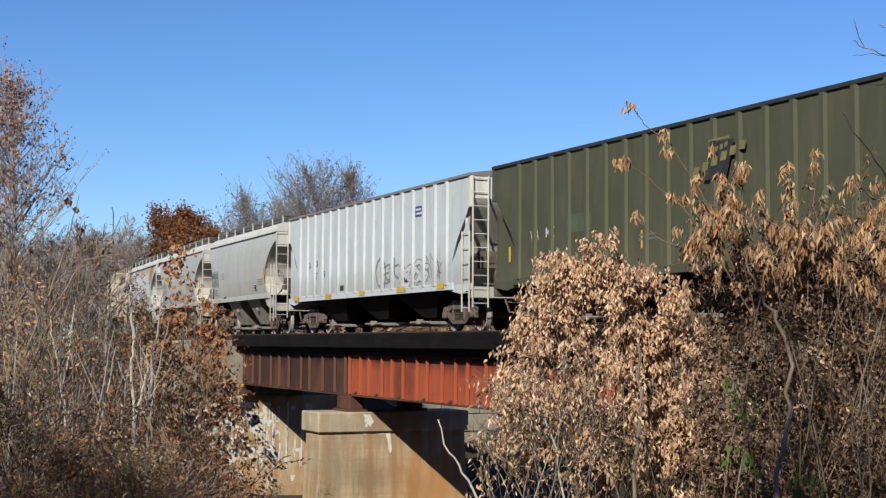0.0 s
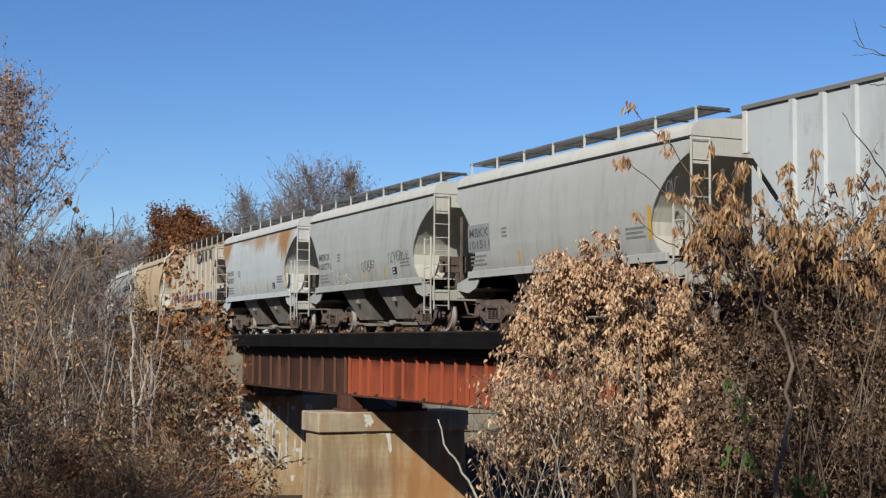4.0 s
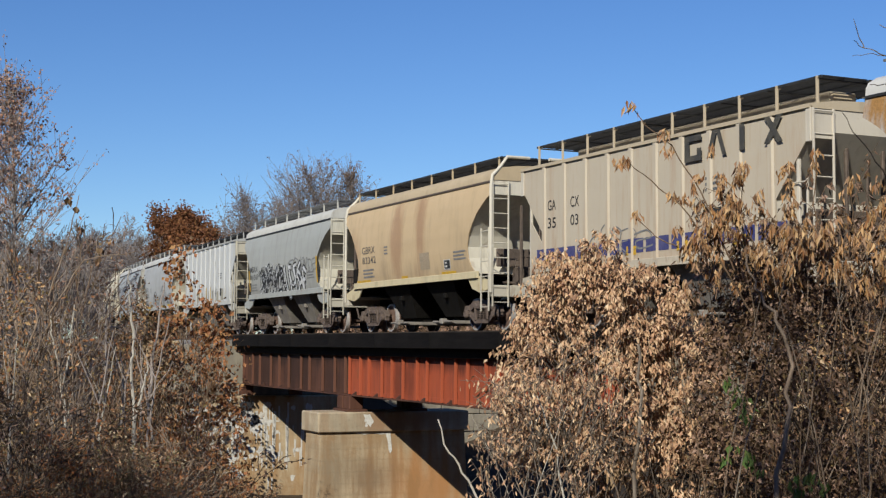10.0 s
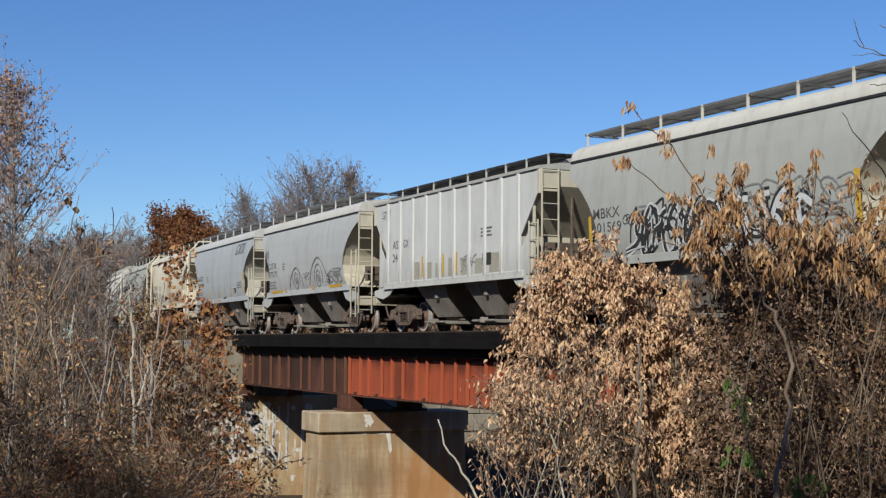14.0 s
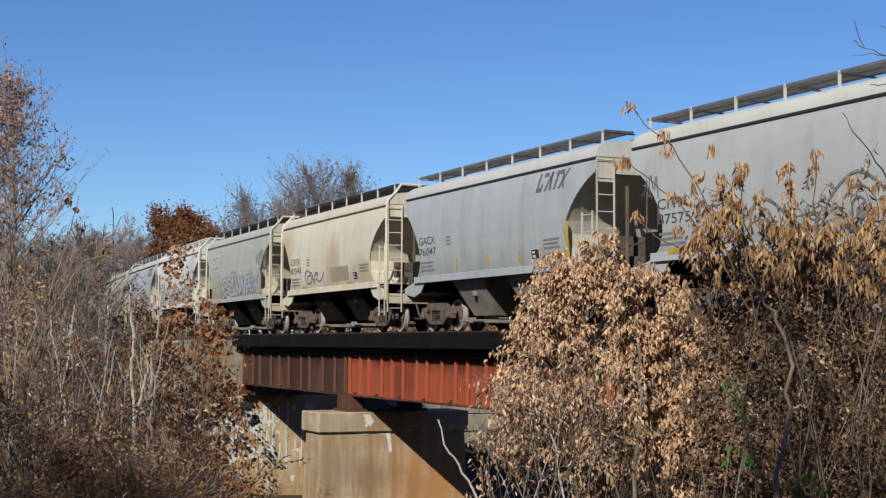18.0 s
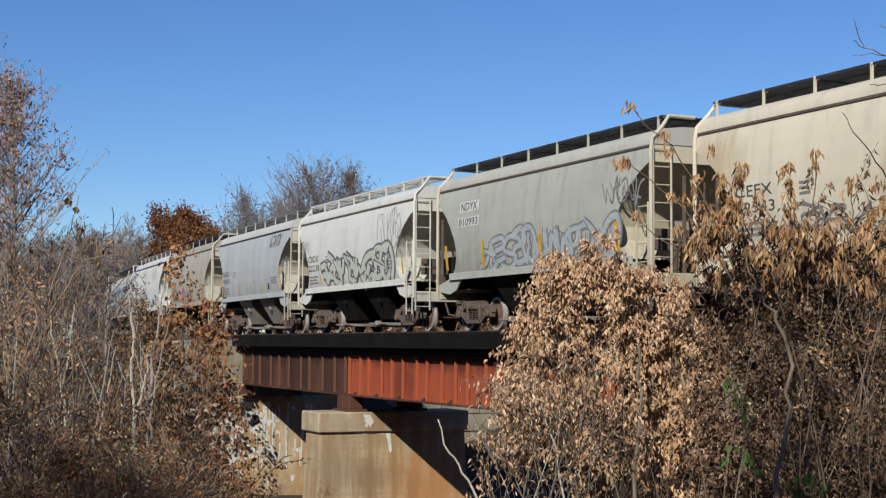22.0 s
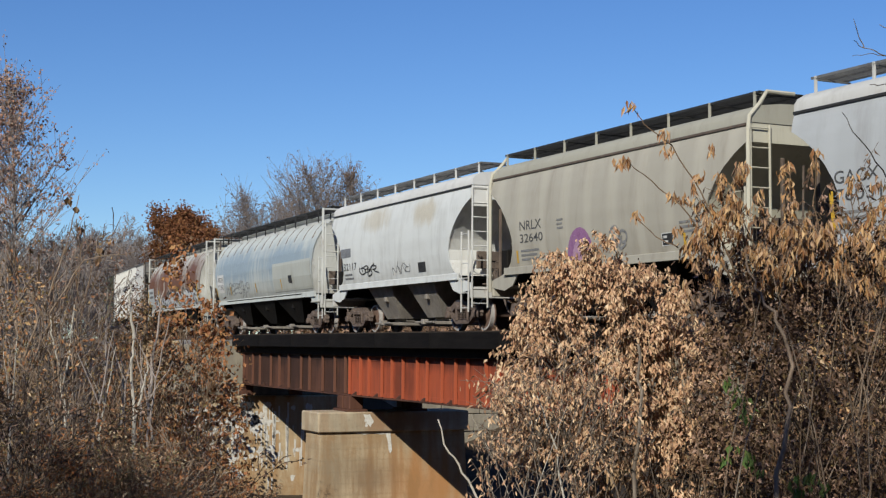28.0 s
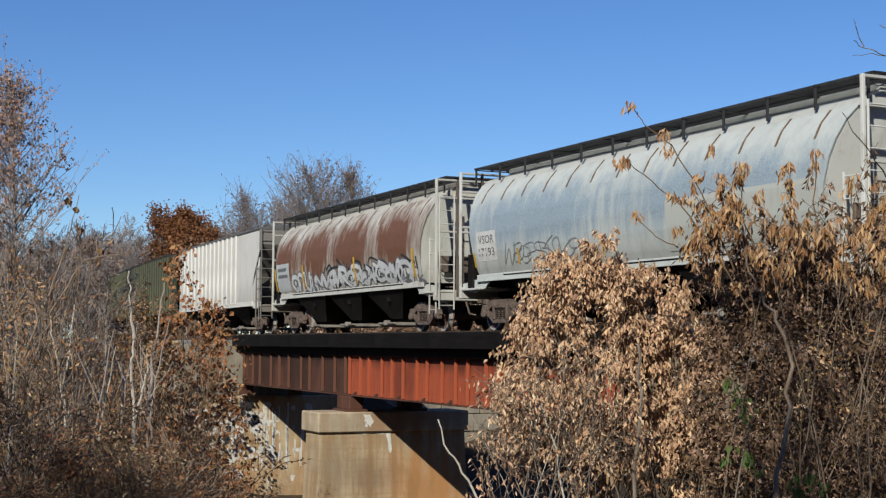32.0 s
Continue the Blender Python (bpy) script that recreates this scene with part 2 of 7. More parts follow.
M_STEEL = rough_surface("dirty_steel", (0.12, 0.095, 0.08), (0.2, 0.155, 0.125), 3, 20, 0.7, 0.2)
M_TRUCK = rough_surface("bogie_steel", (0.11, 0.08, 0.066), (0.2, 0.155, 0.13), 4, 22, 0.8, 0.1)
M_WHEEL = rough_surface("wheel_steel", (0.13, 0.085, 0.065), (0.2, 0.13, 0.1), 4, 30, 0.75, 0.0)
M_TREAD = rough_surface("worn_steel", (0.42, 0.39, 0.37), (0.52, 0.49, 0.46), 4, 30, 0.55, 0.15)
# near-black colour puts the shade below and between the cars into the surface
M_BLACK = rough_surface("underside_shade", (0.011, 0.01, 0.009), (0.02, 0.018, 0.016), 2, 18, 0.75)
M_CHUTE = rough_surface("chute_steel", (0.25, 0.225, 0.2), (0.36, 0.33, 0.29), 1.5, 18, 0.7, 0.1, stretch=(2, 2, 0.5))
M_GRATE = rough_surface("grating_steel", (0.18, 0.18, 0.18), (0.26, 0.26, 0.25), 3, 20, 0.6, 0.3)
M_RAILWHITE = paint("pale_rail_paint", (0.66, 0.66, 0.62), rust=0.35, seed=3.3, low=0.2)
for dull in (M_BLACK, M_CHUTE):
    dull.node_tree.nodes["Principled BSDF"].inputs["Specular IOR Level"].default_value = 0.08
M_RUSTLEG = rough_surface("rusty_bracket", (0.16, 0.1, 0.06), (0.25, 0.19, 0.14), 4, 24, 0.8)
M_TRIM = rough_surface("black_trim", (0.03, 0.03, 0.032), (0.05, 0.05, 0.05), 3, 20, 0.6)
M_YELLOW = rough_surface("yellow_marking", (0.72, 0.45, 0.05), (0.6, 0.36, 0.04), 4, 30, 0.6)
M_INK = rough_surface("black_lettering", (0.03, 0.03, 0.032), (0.055, 0.055, 0.055), 5, 30, 0.6)
M_WORNINK = rough_surface("worn_lettering", (0.07, 0.07, 0.075), (0.14, 0.14, 0.14), 5, 30, 0.6)
M_FAINT = rough_surface("faint_print", (0.22, 0.22, 0.22), (0.28, 0.28, 0.28), 5, 30, 0.6)
M_GREYINK = rough_surface("grey_lettering", (0.13, 0.13, 0.14), (0.2, 0.2, 0.2), 5, 30, 0.6)
M_WHITEINK = rough_surface("white_lettering", (0.75, 0.75, 0.73), (0.62, 0.62, 0.6), 5, 30, 0.6)
M_BLUEINK = rough_surface("blue_marking", (0.03, 0.07, 0.3), (0.05, 0.1, 0.34), 5, 30, 0.6)
M_STRIPE = rough_surface("blue_stripe", (0.055, 0.06, 0.2), (0.11, 0.11, 0.24), 3, 20, 0.65)
M_SPRAYWHITE = rough_surface("white_spray", (0.7, 0.71, 0.72), (0.55, 0.57, 0.58), 4, 20, 0.7)
M_SPRAYBLUE = rough_surface("pale_blue_spray", (0.42, 0.47, 0.52), (0.5, 0.53, 0.56), 4, 20, 0.7)
M_SPRAYPURPLE = rough_surface("purple_spray", (0.3, 0.14, 0.3), (0.36, 0.2, 0.36), 4, 20, 0.7)
M_SPRAYGREY = rough_surface("grey_spray", (0.22, 0.22, 0.22), (0.3, 0.3, 0.3), 4, 20, 0.7)

# ---- ground: one sheet, with the railway's bank and the gap that the bridge spans ----
BRIDGE_A, JOINT, BRIDGE_B = -17.4, -3.6, 18.4


def smooth_step(a, b, x):
    u = np.clip((x - a) / (b - a), 0, 1)
    return u * u * (3 - 2 * u)


def ground_height(x, y):
    x, y = np.asarray(x, float), np.asarray(y, float)
    best, s, o = np.full(x.shape, 1e9), np.zeros(x.shape), np.zeros(x.shape)
    for k in range(0, len(LINE_S), 4):
        d2 = (x - LINE_X[k]) ** 2 + (y - LINE_Y[k]) ** 2
        near = d2 < best
        side = -(x - LINE_X[k]) * math.cos(LINE_TH[k]) - (y - LINE_Y[k]) * math.sin(LINE_TH[k])
        best, s, o = np.where(near, d2, best), np.where(near, LINE_S[k], s), np.where(near, side, o)
    bank_top = GRADE * np.clip(s, -190, 70) - 0.62
    low = -2.75 - 3.9 * smooth_step(6, 40, np.hypot(x * 0.6, y))
    low = low + 11.0 * smooth_step(6, 34, -o) * (y > 20) + 0.25 * np.sin(x * 0.31) * np.sin(y * 0.23 + 1)
    left_rise = 2.6 * smooth_step(-6, -26, x) * smooth_step(10, 40, y)
    low = low + left_rise
    # hills added out of view behind and beside, to cut down the sky's light
    low = low + 46 * smooth_step(22, 100, -y) + 36 * smooth_step(60, 130, np.abs(x)) * (y < 60)
    bank = bank_top - np.maximum(0, np.abs(o) - 2.9) * 0.62
    cutting = smooth_step(9, 4, np.abs(o))
    low = np.where(low > bank_top, low * (1 - cutting) + bank_top * cutting, low)
    gap = smooth_step(BRIDGE_A - 3.5, BRIDGE_A + 0.2, s) * smooth_step(BRIDGE_B + 3.5, BRIDGE_B - 0.2, s)
    bank = bank - 30 * gap
    return np.maximum(low, bank)


def sheet(name, xs, ys, material, lift=0.0):
    gx, gy = np.meshgrid(xs, ys)
    gz = ground_height(gx, gy) + lift
    nx, ny = len(xs), len(ys)
    g = Geo()
    g.v = list(zip(gx.ravel().tolist(), gy.ravel().tolist(), gz.ravel().tolist()))
    g.f = [(j * nx + i, j * nx + i + 1, (j + 1) * nx + i + 1, (j + 1) * nx + i) for j in range(ny - 1) for i in range(nx - 1)]
    return part(name, g, material, smooth=60)


M_GROUND = rough_surface("leaf_litter", (0.05, 0.036, 0.024), (0.09, 0.064, 0.04), 0.8, 14, 0.95, relief=0.05, c=(0.05, 0.035, 0.02))
far = [400, 700, 1200, 2200, 4000]
axis_x = np.concatenate([[-f for f in far[::-1]], np.arange(-250, 251, 8.0)[:20], np.arange(-90, 90, 1.5), np.arange(90, 251, 8.0), far])
axis_y = np.concatenate([[-f for f in far[::-1]], np.arange(-250, -20, 10.0), np.arange(-20, 130, 1.5), np.arange(130, 330, 8.0), far])
tagged(sheet("ground", axis_x, axis_y, M_GROUND), "brown leaf-strewn ground with a railway bank", "ground", kind="structure")

# ---- ballast, ties and rails ----
M_BALLAST = rough_surface("ballast_stone", (0.2, 0.18, 0.165), (0.3, 0.275, 0.25), 6, 30, 0.9, relief=0.05)
M_TIE = rough_surface("creosoted_timber", (0.05, 0.04, 0.032), (0.085, 0.068, 0.052), 2, 14, 0.85, stretch=(8, 1, 8))
M_FASCIA = rough_surface("tarred_timber_and_shaded_gap", (0.009, 0.008, 0.008), (0.018, 0.016, 0.015), 1.5, 14, 0.8, stretch=(0.6, 4, 4))


def sweep(outline, s0, s1, step=2.0):
    """Draws an outline of (o, z) along the track."""
    g, n = Geo(), len(outline)
    ss = np.arange(s0, s1 + 1e-6, step) if step < s1 - s0 else [s0, s1]
    rows = [[on_line(s, o, z) for o, z in outline] for s in ss]
    g.v = [tuple(p) for r in rows for p in r]
    for i in range(len(rows) - 1):
        g.f += [(i * n + k, i * n + (k + 1) % n, (i + 1) * n + (k + 1) % n, (i + 1) * n + k) for k in range(n)]
    g.f += [tuple(range(n)), tuple(range((len(rows) - 1) * n, len(rows) * n))]
    return g


BED = [(2.9, -0.8), (1.9, -0.24), (-1.9, -0.24), (-2.9, -0.8)]
for a, b in ((-220, BRIDGE_A), (BRIDGE_B, 270)):
    tagged(part("ballast_bed", sweep(BED, a, b), M_BALLAST), "grey crushed stone ballast under the ties", "ballast", kind="structure")
rail_shape = [(0.036, 0), (0.036, -0.035), (0.01, -0.05), (0.01, -0.15), (0.07, -0.165), (0.07, -0.175),
              (-0.07, -0.175), (-0.07, -0.165), (-0.01, -0.15), (-0.01, -0.05), (-0.036, -0.035), (-0.036, 0)]
M_RAIL = rough_surface("rail_steel", (0.16, 0.09, 0.06), (0.23, 0.14, 0.1), 4, 30, 0.6, 0.5)
for o in (0.755, -0.755):
    tagged(part("rail", sweep([(o + a, z) for a, z in rail_shape], -220, 270, 3.0), M_RAIL),
           "rusty brown steel rail fixed on timber ties", "rail", kind="structure")
tie_mesh = Geo().box(-0.115, 0.115, -1.3, 1.3, -0.385, -0.18, 0.012).mesh("tie")
s = -120.0
while s < 70:
    long_one = BRIDGE_A < s < BRIDGE_B
    if not long_one:
        tagged(part("tie", tie_mesh, M_TIE, m=line_pose(s)), "dark creosoted timber tie under the rails", "railroad tie", "ties of the track")
    s += 0.62

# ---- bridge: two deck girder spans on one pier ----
# spots darken each web in a band along its top and in patches below
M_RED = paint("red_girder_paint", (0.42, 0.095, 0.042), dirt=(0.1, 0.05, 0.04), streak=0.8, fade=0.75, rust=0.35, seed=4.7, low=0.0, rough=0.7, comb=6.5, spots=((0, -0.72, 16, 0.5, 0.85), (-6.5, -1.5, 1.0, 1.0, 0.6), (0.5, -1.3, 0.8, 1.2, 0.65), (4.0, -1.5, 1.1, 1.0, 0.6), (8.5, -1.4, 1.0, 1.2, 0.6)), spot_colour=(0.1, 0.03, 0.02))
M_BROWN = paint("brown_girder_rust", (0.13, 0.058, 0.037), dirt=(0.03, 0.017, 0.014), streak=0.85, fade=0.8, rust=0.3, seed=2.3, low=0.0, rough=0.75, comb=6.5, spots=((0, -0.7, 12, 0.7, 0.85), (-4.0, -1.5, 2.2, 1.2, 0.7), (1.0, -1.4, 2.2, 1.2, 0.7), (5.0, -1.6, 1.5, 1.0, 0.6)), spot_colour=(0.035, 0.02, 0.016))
# ribs painted lighter than the webs, for the sun that their edges catch
M_REDRIB = paint("sunlit_red_rib", (0.47, 0.115, 0.052), dirt=(0.16, 0.07, 0.05), streak=0.7, fade=0.5, rust=0.3, seed=5.3, low=0.0, rough=0.7, comb=5.0)
M_BROWNRIB = paint("sunlit_brown_rib", (0.165, 0.076, 0.05), dirt=(0.06, 0.035, 0.028), streak=0.7, fade=0.6, rust=0.3, seed=3.1, low=0.0, rough=0.75, comb=5.0)
M_FASCIA.node_tree.nodes["Principled BSDF"].inputs["Specular IOR Level"].default_value = 0.06
M_TIE.node_tree.nodes["Principled BSDF"].inputs["Specular IOR Level"].default_value = 0.08
bridge = tagged(new("railway_bridge"), "deck girder railway bridge of rusty red and brown steel", "bridge")


def in_bridge(name, geo, mat, m, label="", parent=None):
    return part(name, geo, mat, parent or bridge, label, m=m)


def span(a, b, mat, rib_m, gap, label):
    mid, half = (a + b) / 2, (b - a) / 2
    m = line_pose(mid, half=half)
    for side in (1, -1):
        y = -1.1 * side
        web = Geo().box(-half, half, y - 0.008, y + 0.008, -2.12, -0.78)
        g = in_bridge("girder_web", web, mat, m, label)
        for z0, z1, w, fm in ((-2.16, -2.12, 0.18, M_BROWN), (-0.8, -0.76, 0.09, mat)):
            part("flange", Geo().box(-half, half, y - w, y + w, z0, z1, 0.008), fm, g, "rusted bottom flange" if fm != mat else "")
        for z0, z1 in ((-2.12, -1.98), (-0.96, -0.82)):
            part("flange_angle", Geo().box(-half, half, y - 0.02, y + 0.02, z0, z1, 0.004), mat, g)
        out = -side
        rib = Geo().box(-0.014, 0.014, min(0, out * 0.105), max(0, out * 0.105), -2.1, -0.79, 0.004).box(-0.06, 0.014, min(0, out * 0.018), max(0, out * 0.018), -2.1, -0.79, 0.004)
        rib_mesh = rib.mesh("stiffener")
        n = int(2 * half / gap)
        for k in range(n + 1):
            part("stiffener", rib_mesh, rib_m, g, m=pose(-half + 0.1 + (k + 0.12 * math.sin(k * 2.4)) * (2 * half - 0.2) / n, y + out * 0.01, 0))
        gusset = Geo().hull([(-0.05, out * 0.01, -2.0), (0.05, out * 0.01, -2.0), (0.05, out * 0.02, -2.0), (-0.05, out * 0.02, -2.0)],
                            [(-0.07, out * 0.01, -2.12), (0.07, out * 0.01, -2.12), (0.07, out * 0.17, -2.12), (-0.07, out * 0.17, -2.12)]).mesh("gusset")
        for k in range(n // 2):
            part("gusset", gusset, M_BROWN, g, m=pose(-half + 0.6 + k * (2 * half - 0.9) / (n // 2), y, 0))
    for k in range(5):
        x = -half + 0.4 + k * (2 * half - 0.8) / 4
        fr = Geo().tube([(x, -1.05, -2.0), (x, 1.05, -0.95)], 0.05, 4).tube([(x, 1.05, -2.0), (x, -1.05, -0.95)], 0.05, 4)
        in_bridge("cross_frame", fr, M_BROWN, m)
    for k, side in ((0, 1), (0, -1), (1, 1), (1, -1)):
        x = (-half + 0.3) if k == 0 else (half - 0.3)
        in_bridge("bearing", Geo().box(x - 0.28, x + 0.28, -1.1 * side - 0.25, -1.1 * side + 0.25, -2.62, -2.16, 0.03), M_BROWN, m)


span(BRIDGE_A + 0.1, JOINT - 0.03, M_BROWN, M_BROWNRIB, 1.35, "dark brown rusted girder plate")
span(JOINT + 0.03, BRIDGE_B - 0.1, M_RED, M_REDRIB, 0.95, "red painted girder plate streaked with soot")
# deck: ties across the girders, a tarred timber along each edge
deck_tie = Geo().box(-0.115, 0.115, -1.42, 1.42, -0.43, -0.18, 0.01).mesh("deck_tie")
s = BRIDGE_A + 0.2
while s < BRIDGE_B:
    in_bridge("deck_tie", deck_tie, M_TIE, line_pose(s))
    s += 0.36
for side in (1, -1):
    s = BRIDGE_A - 0.3
    while s < BRIDGE_B + 0.2:
        e = min(s + 4.4, BRIDGE_B + 0.3)
        h = (e - s) / 2
        m = line_pose((s + e) / 2, half=h)
        y = -1.5 * side
        in_bridge("edge_timber", Geo().box(-h + 0.006, h - 0.006, y - 0.07, y + 0.07, -0.52, -0.05, 0.012), M_FASCIA, m, "tarred edge timber")
        s = e
    # black strip put in to stand for the shaded gap under the deck
    in_bridge("stringer", sweep([(1.12 * side + 0.14, -0.42), (1.12 * side + 0.14, -0.78), (1.12 * side - 0.14, -0.78), (1.12 * side - 0.14, -0.42)], BRIDGE_A, BRIDGE_B), M_FASCIA, Matrix())
    # guard timbers inside the rails' ends
    in_bridge("guard_timber", sweep([(1.25 * side + 0.09, -0.02), (1.25 * side + 0.09, -0.18), (1.25 * side - 0.09, -0.18), (1.25 * side - 0.09, -0.02)], BRIDGE_A, BRIDGE_B), M_TIE, Matrix())

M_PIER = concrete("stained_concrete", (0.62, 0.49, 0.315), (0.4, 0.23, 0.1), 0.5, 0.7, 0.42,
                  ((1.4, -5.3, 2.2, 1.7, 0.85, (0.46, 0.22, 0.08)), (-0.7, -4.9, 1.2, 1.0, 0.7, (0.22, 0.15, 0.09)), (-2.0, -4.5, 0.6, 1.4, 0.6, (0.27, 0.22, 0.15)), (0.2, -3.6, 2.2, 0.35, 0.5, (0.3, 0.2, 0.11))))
M_CAP = concrete("cap_concrete", (0.56, 0.47, 0.33), (0.34, 0.2, 0.1), 0.9, 0.45, 0.15, ((0.3, -3.0, 1.6, 0.5, 0.55, (0.32, 0.17, 0.09)),))
M_ABUT = concrete("rust_stained_concrete", (0.62, 0.49, 0.31), (0.42, 0.24, 0.1), 0.6, 0.75, 0.2)
M_STONE = concrete("old_stone", (0.36, 0.32, 0.25), (0.2, 0.17, 0.13), 1.2, 0.4)
pm = line_pose(-3.55)
pier = tagged(new("bridge_pier"), "stained tan concrete pier with a projecting cap", "bridge pier")
pier.matrix_basis = pm
cap = part("pier_cap", Geo().box(-0.9, 0.9, -2.55, 2.95, -3.36, -2.68, 0.04), M_CAP, pier, "weathered concrete cap")
shaft = Geo().hull([(-0.7, -2.43, -3.36), (0.78, -2.43, -3.36), (0.78, 2.83, -3.36), (-0.7, 2.83, -3.36)],
                   [(-0.95, -2.6, -8.5), (1.05, -2.6, -8.5), (1.05, 3.0, -8.5), (-0.95, 3.0, -8.5)])
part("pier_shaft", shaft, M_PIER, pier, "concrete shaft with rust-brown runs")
for side in (1, -1):
    part("bearing_block", Geo().box(-0.75, 0.75, -1.1 * side - 0.35, -1.1 * side + 0.35, -2.68, -2.6, 0.01), M_BROWN, pier)

# left abutment
am = line_pose(BRIDGE_A + 0.3)
abut = tagged(new("abutment"), "tall stained concrete abutment with white paint runs", "bridge abutment")
abut.matrix_basis = am
part("breast_wall", Geo().box(-2.2, 0, -4.2, 4.2, -9, -2.66, 0.05), M_ABUT, abut)
part("back_wall", Geo().box(-2.2, -0.75, -4.0, 4.0, -2.66, -0.45, 0.04), M_STONE, abut)
part("near_wing", Geo().box(-9.5, -2.2, -4.4, -3.5, -9, -0.3, 0.05), M_ABUT, abut, "concrete wing wall")
# coursed stone wing on the far side
wing = tagged(new("stone_wing_wall"), "coursed grey stone wing wall beside the abutment", "retaining wall")
wing.matrix_basis = line_pose(BRIDGE_A - 7.7)
rng = random.Random(5)
core = part("core", Geo().box(-1.2, -0.22, 4.3, 24.5, -9, -3.1, 0.02), M_STONE, wing)
z = -3.05
row = 0
while z > -8.4:
    hh = 0.95 - 0.06 * (row % 2)
    y = 4.25 + (0.7 if row % 2 else 0)
    while y < 24.3:
        w = rng.uniform(1.2, 2.2)
        d = rng.uniform(-0.05, 0.05)
        part("stone", Geo().box(-0.3, 0.0 + d, y + 0.012, min(y + w, 24.5) - 0.012, z - hh + 0.012, z - 0.012, 0.035), M_STONE, wing)
        y += w
    z -= hh
    row += 1

# right abutment
rm = line_pose(BRIDGE_B - 0.2)
abut2 = tagged(new("abutment"), "pale concrete abutment half hidden by bushes", "bridge abutment")
abut2.matrix_basis = rm
part("breast_wall", Geo().box(0, 2.2, -4.2, 4.2, -9, -2.66, 0.05), M_ABUT, abut2)
part("back_wall", Geo().box(0.75, 2.2, -4.0, 4.0, -2.66, -0.45, 0.04), M_STONE, abut2)
post = tagged(new("marker_post"), "weathered pale concrete post at the bridge end", "post")
post.matrix_basis = line_pose(18.7, 2.0, 0)
part("post_shaft", Geo().box(-0.17, 0.17, -0.2, 0.2, -0.95, -0.12, 0.03), M_CAP, post)


# paint thrown and run down the concrete
def splash(host, x, y0, y1, z0, z1, count, seed, mat, runs=0.5, most=0.22):
    """Thrown paint on a face that looks along x: small uneven patches and drips."""
    rg = random.Random(seed)
    for _ in range(count):
        cy, cz = rg.uniform(y0, y1), rg.uniform(z0, z1)
        if rg.random() < runs:
            w, ln = rg.uniform(0.015, 0.05), rg.uniform(0.2, 0.9)
            pts = [(cy - w, cz), (cy - w * 0.6, cz - ln * 0.6), (cy - w * 0.3, cz - ln), (cy + w * 0.3, cz - ln), (cy + w * 0.7, cz - ln * 0.5), (cy + w, cz)]
        else:
            r = rg.uniform(0.04, most)
            pts = [(cy + r * rg.uniform(0.5, 1.2) * math.cos(a), cz + r * rg.uniform(0.5, 1.3) * math.sin(a)) for a in np.linspace(0, 6.283, 11)[:-1]]
        ring = [(sum(q[0] for q in pts) / len(pts), sum(q[1] for q in pts) / len(pts))] + pts
        g = Geo().add([(x, a, b) for a, b in ring],
                      [(0, 1 + k, 1 + (k + 1) % len(pts)) for k in range(len(pts))])
        part("paint_splash", g, mat, host)


M_SPLASH = rough_surface("white_house_paint", (0.82, 0.8, 0.75), (0.68, 0.64, 0.56), 6, 30, 0.7)
M_BLACKSPRAY = rough_surface("black_spray", (0.035, 0.035, 0.04), (0.06, 0.06, 0.065), 6, 30, 0.7)
splash(pier, 0.905, -0.95, -0.6, -3.15, -2.8, 7, 3, M_SPLASH, 0.25, 0.07)
part("paint_splash", Geo().add([(0.79, -1.25, -3.362), (0.79, 0.1, -3.362), (0.795, 0.0, -3.42), (0.797, -0.25, -3.45), (0.795, -0.55, -3.41), (0.796, -0.9, -3.44), (0.794, -1.15, -3.4)], [tuple(range(7))]), M_SPLASH, pier)
part("paint_splash", Geo().add([(0.797, -0.12, -3.38), (0.797, 0.06, -3.36), (0.806, 0.08, -3.55), (0.813, 0.1, -3.75), (0.825, 0.12, -4.0), (0.829, 0.05, -4.1), (0.824, -0.01, -3.95), (0.81, -0.04, -3.65)], [tuple(range(8))]), M_SPLASH, pier)
splash(abut, 0.008, -1.6, 1.8, -5.6, -3.0, 36, 14, M_SPLASH, 0.7)
splash(abut, 0.006, -4.0, 1.8, -6.2, -3.0, 60, 4, M_SPLASH, 0.45)
splash(abut, 0.01, -4.0, -0.8, -6.2, -2.9, 26, 5, M_BLACKSPRAY, 0.1)
splash(abut, 0.012, -4.0, -0.5, -6.2, -2.9, 40, 6, M_SPLASH, 0.2)

splash(abut, 0.016, -4.0, -0.6, -6.0, -2.75, 44, 7, M_SPLASH, 0.15, 0.34)
splash(abut, 0.018, -4.0, -0.6, -6.0, -2.8, 26, 8, M_BLACKSPRAY, 0.1, 0.26)
splash(abut, 0.02, -4.0, -0.6, -6.0, -2.75, 26, 9, M_SPLASH, 0.3, 0.16)
rgd = random.Random(41)
for k in range(26):
    y, z = rgd.uniform(-3.6, 1.6), rgd.uniform(-4.2, -2.9)
    w, ln = rgd.uniform(0.03, 0.09), rgd.uniform(0.7, 2.4)
    part("paint_splash", Geo().add([(0.014, y - w, z), (0.014, y + w, z), (0.014, y + w * 0.6, z - ln * 0.7), (0.014, y + w * 0.3, z - ln), (0.014, y - w * 0.4, z - ln), (0.014, y - w * 0.8, z - ln * 0.6)], [(0, 1, 2, 3, 4, 5)]), M_SPLASH, abut)
part("paint_splash", Geo().add([(0.013, -3.4, -3.7), (0.013, -0.2, -3.65), (0.013, 0.5, -3.75), (0.013, -0.6, -3.95), (0.013, -2.2, -3.9)], [(0, 1, 2, 3, 4)]), M_SPLASH, abut)
